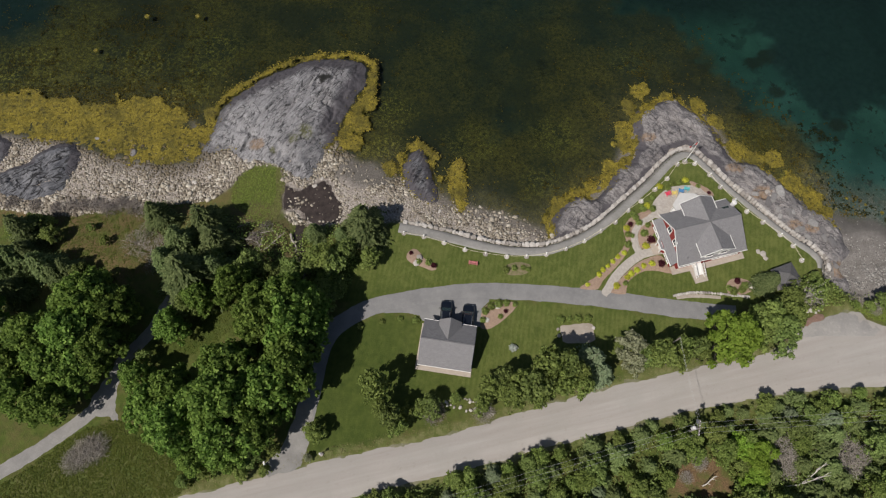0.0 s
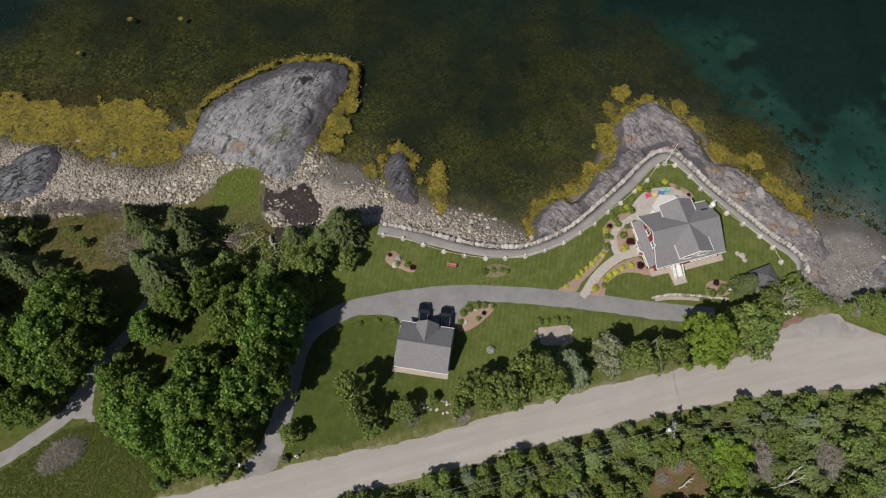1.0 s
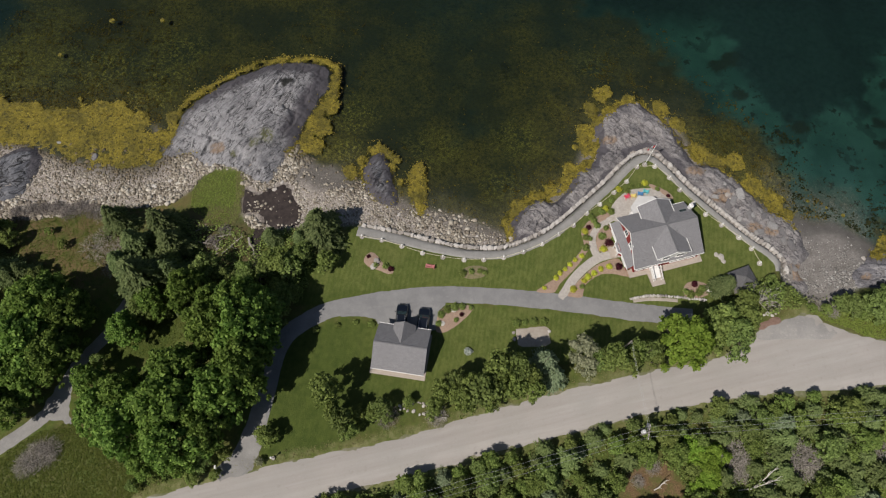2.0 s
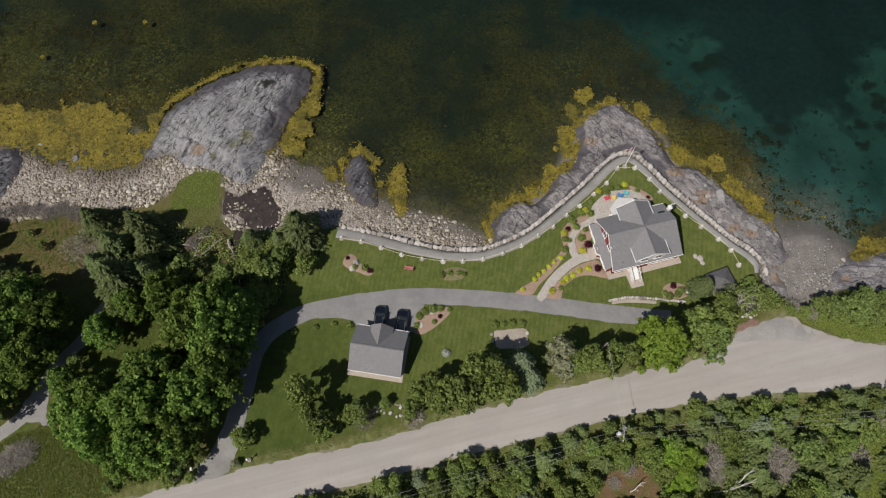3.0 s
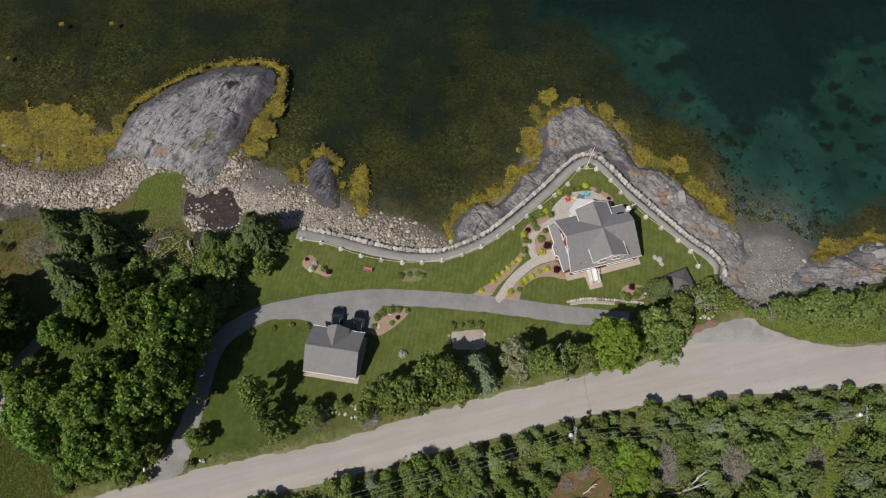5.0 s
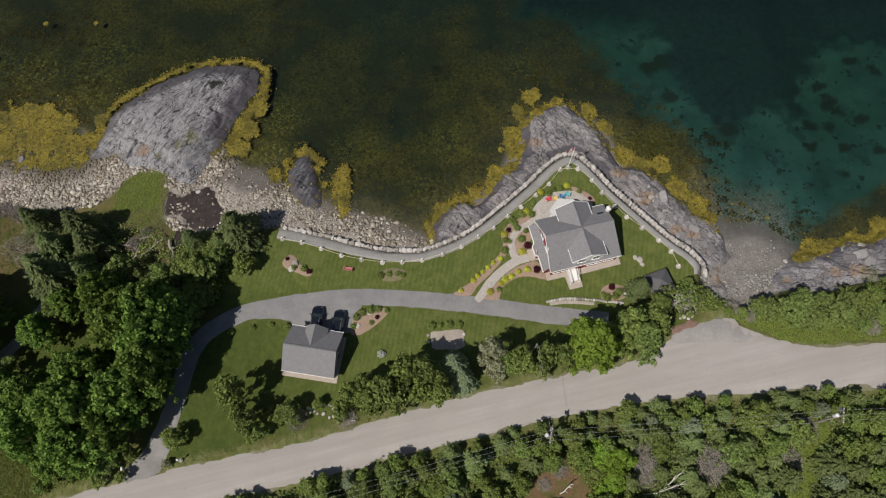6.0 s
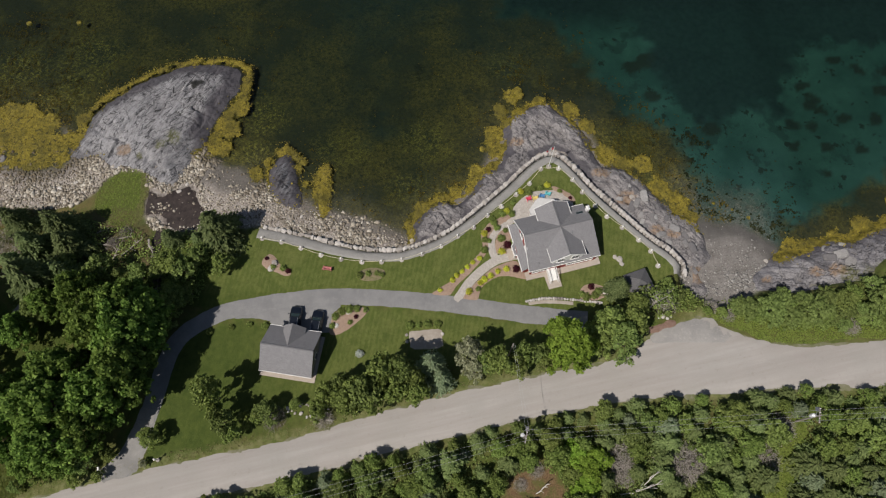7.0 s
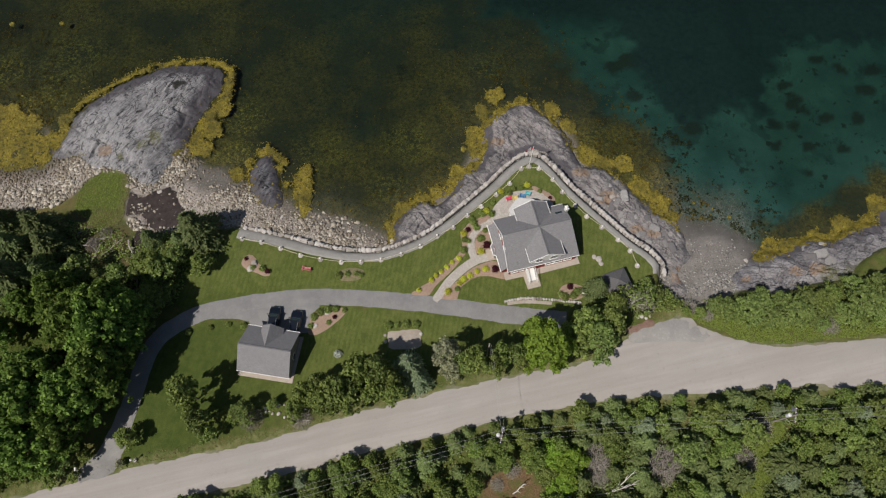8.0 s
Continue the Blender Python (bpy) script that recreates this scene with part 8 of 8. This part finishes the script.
def slim(x, y, h):
    """Width for height: trees crowded in the middle wood and along the road stand tall and narrow."""
    if -41 < x < -18 and y < 35 and h > 8:
        return 0.64 if y > 27 else 0.69
    if x < -38:
        return 0.86 if x < -49 else 0.78
    if -11 < x < -6 or 5 < x < 41:
        return 0.64
    return 0.85 if 46 < x < 56 else 1.0


def kinds(makers):
    return [[("trunk", t), ("crown", c)] for t, c in makers]


BROAD = kinds(broad_tree(20 + k, 10, 5.2, 7200, (0.28, 0.56), M["leaf"], 125, (0.07, 0.165)) for k in range(5))
BRIGHT = kinds(broad_tree(40 + k, 9, 4.6, 6500, (0.27, 0.50), M["leaf_bright"], 105, (0.08, 0.17)) for k in range(1))
YOUNG = kinds(broad_tree(60 + k, 6, 2.5, 2000, (0.21, 0.41), M["leaf_light"], 44, (0.10, 0.24)) for k in range(5))
SCRUB = kinds(broad_tree(80 + k, 6, 2.3, 1600, (0.19, 0.38), M["leaf_scrub"], 44, (0.11, 0.25)) for k in range(3))
FRESH = kinds(broad_tree(70 + k, 6, 2.6, 1800, (0.20, 0.40), M["leaf_fresh"], 50, (0.09, 0.22)) for k in range(3))
LIME = kinds(broad_tree(90 + k, 6, 3.0, 2600, (0.2, 0.4), M["leaf_lime"], 50, (0.09, 0.2)) for k in range(1))
PALE = kinds(broad_tree(95 + k, 6, 2.1, 1900, (0.20, 0.36), M["leaf_pale"], 24, (0.17, 0.3)) for k in range(1))
SPRUCE = kinds(spruce(100 + k, 10, 3.3, M["needle"], 5200) for k in range(3))
SMALL_SPRUCE = kinds(spruce(110 + k, 6, 2.0, M["needle_green"], 1600, (0.22, 0.42)) for k in range(3))
BLUE = kinds(spruce(120 + k, 6, 2.1, M["needle_blue"], 2200, (0.22, 0.40)) for k in range(1))
BARE = [[("stem_frame", l_), ("twig_tangle", t_)] for l_, t_ in (bare_bush(130 + k, 2.2, 2.2, twigs=(1500, 1500, 420)[k], wood=("twigs", "dead_wood", "dead_wood")[k]) for k in range(3))]
BIRCH = kinds(broad_tree(140 + k, 6, 2.4, 300, (0.20, 0.36), M["leaf_light"], 60, (0.08, 0.16), "birch_bark") for k in range(2))

for k, (x, y, h) in enumerate(BROAD_TREES):
    if x > 0:
        plant("broadleaf_tree", BRIGHT[0], x, y, h / 9, "bright green maple with a dense tall crown beside the road", "tree", "leafy trees", squeeze=0.68)
    else:
        plant("broadleaf_tree", BROAD[k % 5], x, y, h / 10, "tall dark green broadleaf tree with a lobed crown", "tree", "leafy trees", squeeze=slim(x, y, h))
for k, (x, y, h) in enumerate(YOUNG_TREES):
    plant("young_tree", FRESH[k % 3] if k % 4 == 1 else YOUNG[k % 5], x, y, h / 6, "young light green alder among roadside scrub", "tree", "young trees", squeeze=slim(x, y, h) if x > -12 else 1.0)
for k, (x, y, h) in enumerate(THICKET):
    plant("young_tree", FRESH[k % 3], x, y, h / 6, "slender green tree in the brook-side thicket", "tree", "young trees")
for k, (x, y, h) in enumerate(SHORE_BUSHES):
    plant("shore_bush", SCRUB[k % 3] if k % 5 == 2 else YOUNG[k % 5] if k % 3 == 0 else FRESH[k % 3], x, y, h / 6, "low green alder bush above the shore", "bush", "shore bushes", squeeze=1.25)
for k, (x, y, h) in enumerate(SPRUCES):
    plant("spruce_tree", SPRUCE[k % 3], x, y, h / 10, "dark grey-green spruce with drooping branches", "tree", "spruces")
for k, (x, y, h) in enumerate(BLUE_SPRUCES):
    plant("spruce_tree", BLUE[0], x, y, h / 6, "pale blue-green young spruce beside the lawn", "tree", "spruces", squeeze=0.78)
for x, y, h in PALE_TREES:
    plant("willow_tree", PALE[0], x, y, h / 6, "silvery pale willow beside the road", "tree", "willows", squeeze=0.74)
for k, (x, y, h) in enumerate(BARE_BUSHES):
    plant("bare_bush", BARE[2 if -53 < x < -45 and y > 30 else int(x > 0 or y < 10)], x, y, h / 2.5, "pale grey leafless bush with tangled twigs" if x > 0 or y < 10 or -53 < x < -45 else "brownish leafless bush with tangled twigs", "bush", "bare bushes")
for k, (x, y, h) in enumerate(BIRCHES):
    plant("birch_tree", BIRCH[k % 2], x, y, h / 6, "thin-leaved birch with pale bare branches showing", "tree", "birches")

# roadside wood below the road: mixed scrub with a clearing and a glade
south = smooth(ROAD_S)
clear, glade = smooth(CLEARING, True), smooth(GLADE, True)
r = np.random.RandomState(5)
spots = []
tries = 0
# gaps kept open round leafless bushes, lime bushes and dead trunks
gaps = [(x, y, 0.75 * h) for x, y, h in BARE_BUSHES if x > 0] + [(x, y, 1.5) for x, y in LIME_BUSH] + [(a_ + (b_ - a_) * t, c_ + (d_ - c_) * t, 1.3) for a_, c_, b_, d_, _ in SNAGS for t in (0.2, 0.5, 0.8)]
while len(spots) < 296 and tries < 30000:
    tries += 1
    x, y = r.uniform(-30, 114), r.uniform(-5, 18)
    edge = np.interp(x, south[:, 0], south[:, 1])
    if y > edge - 0.3 - 0.7 * r.rand():
        continue
    p = np.array([x]), np.array([y])
    if signed(*p, clear)[0] > -0.3 or signed(*p, glade)[0] > -0.5 or any((x - a_) ** 2 + (y - b_) ** 2 < c_ * c_ for a_, b_, c_ in gaps):
        continue
    if any((x - a_) ** 2 + (y - b_) ** 2 < (1.75 + 0.5 * (y < -1)) ** 2 for a_, b_ in spots):
        continue
    spots.append((x, y))
    h = r.uniform(3.0, 5.8) * (0.75 if y > edge - 3 else 1.0)
    conifer = 0.30 if x < 42 else 0.62
    pick = r.rand()
    if pick < conifer:
        plant("scrub_tree", SMALL_SPRUCE[r.randint(3)], x, y, h / 6, "small dense green spruce in the roadside wood", "tree", "roadside wood", squeeze=1.2)
    elif pick < conifer + 0.05:
        plant("scrub_tree", BLUE[0], x, y, h / 6 * 0.9, "small pale grey-green spruce in the roadside wood", "tree", "roadside wood", squeeze=1.2)
    elif pick < conifer + 0.05 + (0.95 - conifer) * 0.5:
        plant("scrub_tree", SCRUB[r.randint(3)], x, y, h / 6, "small dark green birch in the roadside wood", "tree", "roadside wood", squeeze=1.05)
    else:
        plant("scrub_tree", (YOUNG + FRESH)[r.randint(8)], x, y, h / 6, "small light green alder in the roadside wood", "tree", "roadside wood", squeeze=1.05)
for x, y in LIME_BUSH:
    plant("lime_bush", LIME[0], x, y, 0.42 * 1.5, "bright lime green bush at the clearing edge", "bush", "lime bushes", squeeze=1.3)



for x, y in FLOWERING:
    plant("flowering_bush", PALE[0], x, y, 0.26, "small white-flowering bush beside the driveway", "bush", "flowering bushes", squeeze=1.3)


def shrub(seed, leaf, n=700, small=1.0):
    r_ = np.random.RandomState(seed)
    lobes = [(0.45 * small * math.cos(k * 2.4) * (k > 0), 0.45 * small * math.sin(k * 2.4) * (k > 0), 0.42 + 0.18 * (k == 0), 0.5) for k in range(6)]
    return quads_mesh("foliage", lobed_crown(r_, lobes, n, (0.14 * small, 0.24 * small)), 4, leaf), trunk_mesh(r_, 0.6, 0.04, lobes[:3], "stems")


for pts, leaf, size, words in ((SHRUBS_YELLOW, "leaf_yellow", (0.48, 0.62), "round golden yellow shrub in the flower bed"), (SHRUBS_RED, "leaf_red", (0.5, 0.8), "dark purple-red shrub in the mulch bed"), (SHRUBS_GREEN, "leaf_light", (0.45, 0.8), "rounded green garden shrub in the mulch")):
    f_, t_ = shrub(200 + len(pts), M[leaf], 900 if leaf == "leaf_yellow" else 700, 0.75 if leaf == "leaf_yellow" else 1.0)
    for k, (x, y) in enumerate(pts):
        sc = rng.uniform(*size) * ((1.3 if k < 5 else 0.95 if k < 12 else 1.2) if leaf == "leaf_yellow" else (0.6, 0.8, 1.25, 1.2, 1.0, 0.7, 0.7, 0.55)[k] if leaf == "leaf_red" else 1.0)
        plant("garden_shrub", [("foliage", f_), ("stems", t_)], x, y, sc, words, "shrub", "garden shrubs", z=ground_z(x, y) + 0.05)

f_, t_ = shrub(231, M["leaf_silver"])
x, y = MISC[1]
plant("silver_shrub", [("foliage", f_), ("stems", t_)], x, y, 0.72, "silvery white round shrub alone on the lawn", "shrub", "garden shrubs")

# rank grass: loose blades on the verges, the meadow and the glade
def blades(name, n_try, bounds, outline, seed, size, label, avoid=(), leaf="grass"):
    r_ = np.random.RandomState(seed)
    x, y = r_.uniform(bounds[0], bounds[1], n_try), r_.uniform(bounds[2], bounds[3], n_try)
    ok_ = signed(x, y, outline) + 1.5 * (fractal(x * 0.5, y * 0.5) - 0.5) > 0
    for o in avoid:
        ok_ &= signed(x, y, o) < 0
    x, y = x[ok_], y[ok_]
    z = ground_height(x, y)[0]
    n = len(x)
    c = np.stack([x, y, z + 0.03], -1)
    up = np.stack([r_.normal(0, 0.25, n), r_.normal(0, 0.25, n), np.ones(n) * 1.6], -1)
    q = leaf_quads(r_, c + up * 0.02, up, r_.uniform(*size, n), 1.6, 0.3)
    tagged(new(name, quads_mesh(name, q, 4, M[leaf])), label, "grass", kind="stuff")


rim = np.concatenate([smooth(ROAD_N, False, 2), smooth(ROAD_S, False, 2)[::-1]])
track_o = [np.concatenate([smooth(l, False, 2) + (0, w), smooth(l, False, 2)[::-1] - (0, w)]) for l, w in ((TRACK, 1.6),)]
blades("verge_grass", 40000, (62, 106, 22, 33), smooth(VERGE, True, 3), 301, (0.08, 0.20), "rank bright green grass along the road verge", [rim], "grass_lime")
north_rim = smooth(ROAD_N, False, 2)[:40]
blades("roadside_grass", 40000, (-45, 68, -3, 31), np.concatenate([north_rim + (0, 1.5), north_rim[::-1] - (0, 0.2)]), 307, (0.07, 0.18), "thin dry grass straggling along the road edge", [rim], "grass_dry")
blades("bank_grass", 5000, (-31, -26, 45, 57), np.array([(-29.6, 56.2), (-27.7, 55.2), (-27.6, 51.5), (-27.9, 48.0), (-28.6, 45.6), (-29.8, 46.5), (-29.0, 50.5)]), 308, (0.07, 0.2), "dry tan grass on the bank beside the brook mouth", (), "grass_dry")
blades("meadow_grass", 34000, (-72, -24, -6, 14), smooth(MEADOW, True, 3), 302, (0.10, 0.30), "rough green meadow grass beside the road", [rim, *track_o])
blades("heath_grass", 16000, (-80, -38, 34, 56), smooth(HEATH, True, 3), 305, (0.08, 0.22), "rough yellow-green grass on the open bank")
blades("clearing_grass", 9000, (-60, -30, 22, 36), smooth(GLADE_WEST, True, 3), 306, (0.08, 0.2), "rough light grass in the wood clearing")
blades("shore_grass", 9000, (-42, -25, 44, 58), smooth(GRASS_PATCH, True, 3), 304, (0.07, 0.18), "bright green rough grass above the outcrop", (), "grass_lime")
blades("glade_grass", 12000, (66, 82, -2, 16), smooth(GLADE, True, 3), 303, (0.15, 0.35), "tall light green grass in the glade", [rim], "grass_lime")


# low leafy growth between the trees
def low_growth(name, bounds, outline, n, seed, high, leaf, label, avoid=()):
    r_ = np.random.RandomState(seed)
    x, y = r_.uniform(bounds[0], bounds[1], n), r_.uniform(bounds[2], bounds[3], n)
    ok_ = (signed(x, y, outline) + 1.5 * (fractal(x * 0.6, y * 0.6) - 0.5) > 0) & (r_.rand(n) < 0.25 + 0.9 * (fractal(x * 0.35, y * 0.35, 3) > 0.45))
    for o in avoid:
        ok_ &= signed(x, y, o) < 0.1
    x, y = x[ok_], y[ok_]
    c_ = np.stack([x, y, ground_height(x, y)[0] + high * r_.rand(len(x)) * np.clip(2 * fractal(x * 0.5, y * 0.5, 2), 0, 1.4)], -1)
    n_ = np.stack([r_.normal(0, 0.5, len(x)), r_.normal(0, 0.5, len(x)), np.ones(len(x))], -1)
    tagged(new(name, quads_mesh(name, leaf_quads(r_, c_, n_, r_.uniform(0.16, 0.38, len(x))), 4, M[leaf])), label, "undergrowth", kind="stuff")


low_growth("undergrowth", (-30, 114, -3, 18), np.concatenate([south + (0, -1.0), [(114.0, -4.0), (-40.0, -14.0)]]), 60000, 77, 1.3, "leaf_fresh", "low leafy bushes and ferns filling the roadside wood", [clear, glade])
low_growth("brook_growth", (-40, -14, 27, 50), np.array([(-38.0, 46.5), (-33.0, 45.6), (-28.4, 44.8), (-24.8, 44.0), (-19.0, 44.2), (-15.0, 44.4), (-13.5, 38.0), (-16.0, 31.5), (-24.0, 28.5), (-33.0, 30.0), (-37.5, 38.0)]), 9000, 78, 1.0, "leaf_light", "ferns and low bushes along the shaded brook", [smooth(CREEK, True)])
low_growth("shore_growth", (60, 106, 25, 36), np.array([(62.0, 31.5), (65.5, 31.0), (69.0, 29.6), (75.0, 28.2), (84.0, 27.2), (97.0, 27.6), (106.0, 28.4), (106.0, 34.0), (96.0, 35.2), (88.0, 33.8), (80.0, 32.6), (72.0, 31.6), (66.0, 33.0)]), 11000, 79, 1.0, "leaf_fresh", "low mixed bushes on the bank above the shore")

low_growth("bank_growth", (55, 69, 27, 36), np.array([(57.4, 28.6), (60.4, 29.4), (64.0, 29.9), (66.6, 30.4), (66.4, 32.4), (63.6, 34.2), (60.4, 34.6), (57.6, 32.6)]), 3400, 80, 0.9, "leaf_light", "tangled low bushes on the bank beside the pull-off")

# fallen dead branches along the brook
def fallen_branch(x, y, turn, long, thick, label):
    r_ = np.random.RandomState(int(abs(x * 10) + abs(y * 7)))
    bm = bmesh.new()
    tube(bm, [(-long / 2, 0, thick), (-long / 6, r_.uniform(-.2, .2), thick * 1.6), (long / 5, r_.uniform(-.2, .2), thick * 2), (long / 2, r_.uniform(-.3, .3), thick * 2.4)], [thick, thick * 0.85, thick * 0.6, thick * 0.25], 6)
    for k in range(5):
        s_ = r_.uniform(-0.2, 0.45) * long
        tube(bm, [(s_, 0, thick * 1.6), (s_ + 0.5, r_.choice([-1, 1]) * r_.uniform(0.4, 1.1), thick + r_.uniform(0.1, 0.6))], [thick * 0.35, thick * 0.1], 4)
    me = bpy.data.meshes.new("fallen_branch")
    bm.to_mesh(me)
    bm.free()
    me.materials.append(M["dead_wood"])
    ob = new("fallen_branch", me)
    ob.matrix_basis = pose(x, y, ground_z(x, y) + 0.25, 0, -4, turn)
    tagged(ob, label, "branch", "fallen branches")


for (x, y), turn, long, thick in zip(LOGS, (40, -65, -15, 70, 25, -80, 10), (4.5, 3.5, 4.0, 3.0, 3.5, 2.6, 3.0), (0.13, 0.22, 0.10, 0.10, 0.09, 0.12, 0.09)):
    fallen_branch(x, y, turn, long, thick, "grey fallen branch lying beside the brook")
for (x, y), turn, long, thick in zip(WHITE_BRANCHES, (20, -5), (2.6, 2.0), (0.11, 0.08)):
    fallen_branch(x, y, turn, long, thick, "bleached driftwood branch lying among the shore bushes")


def dead_trunk(x0, y0, x1, y1, rise):
    """A bleached dead tree leaning from its root, forked towards the tip."""
    r_ = np.random.RandomState(int(abs(x0) * 10))
    a, b = Vector((0, 0, 0.05)), Vector((x1 - x0, y1 - y0, rise))
    side = Vector((-b.y, b.x, 0)).normalized()
    bm = bmesh.new()
    mids = [a.lerp(b, t) + side * r_.uniform(-0.25, 0.25) for t in (0.3, 0.6, 0.85)]
    tube(bm, [a, *mids, b], [0.10, 0.085, 0.07, 0.05, 0.02], 6)
    for k in range(5):
        p_ = mids[min(2, k // 2)]
        q_ = p_ + (b - a) * r_.uniform(0.12, 0.25) + side * r_.choice([-1, 1]) * r_.uniform(0.2, 0.55) + Vector((0, 0, r_.uniform(0.0, 0.4)))
        tube(bm, [p_, p_.lerp(q_, 0.5) + side * 0.08, q_], [0.05, 0.04, 0.012], 4)
    ob = part("dead_trunk", bm, M["birch_bark"])
    ob.matrix_basis = pose(x0, y0, ground_z(x0, y0))
    tagged(ob, "bleached dead trunk leaning in the wood clearing" if y0 < 6 else "bleached dead limb leaning beside the road", "dead tree", "dead trunks")


for snag in SNAGS:
    dead_trunk(*snag)
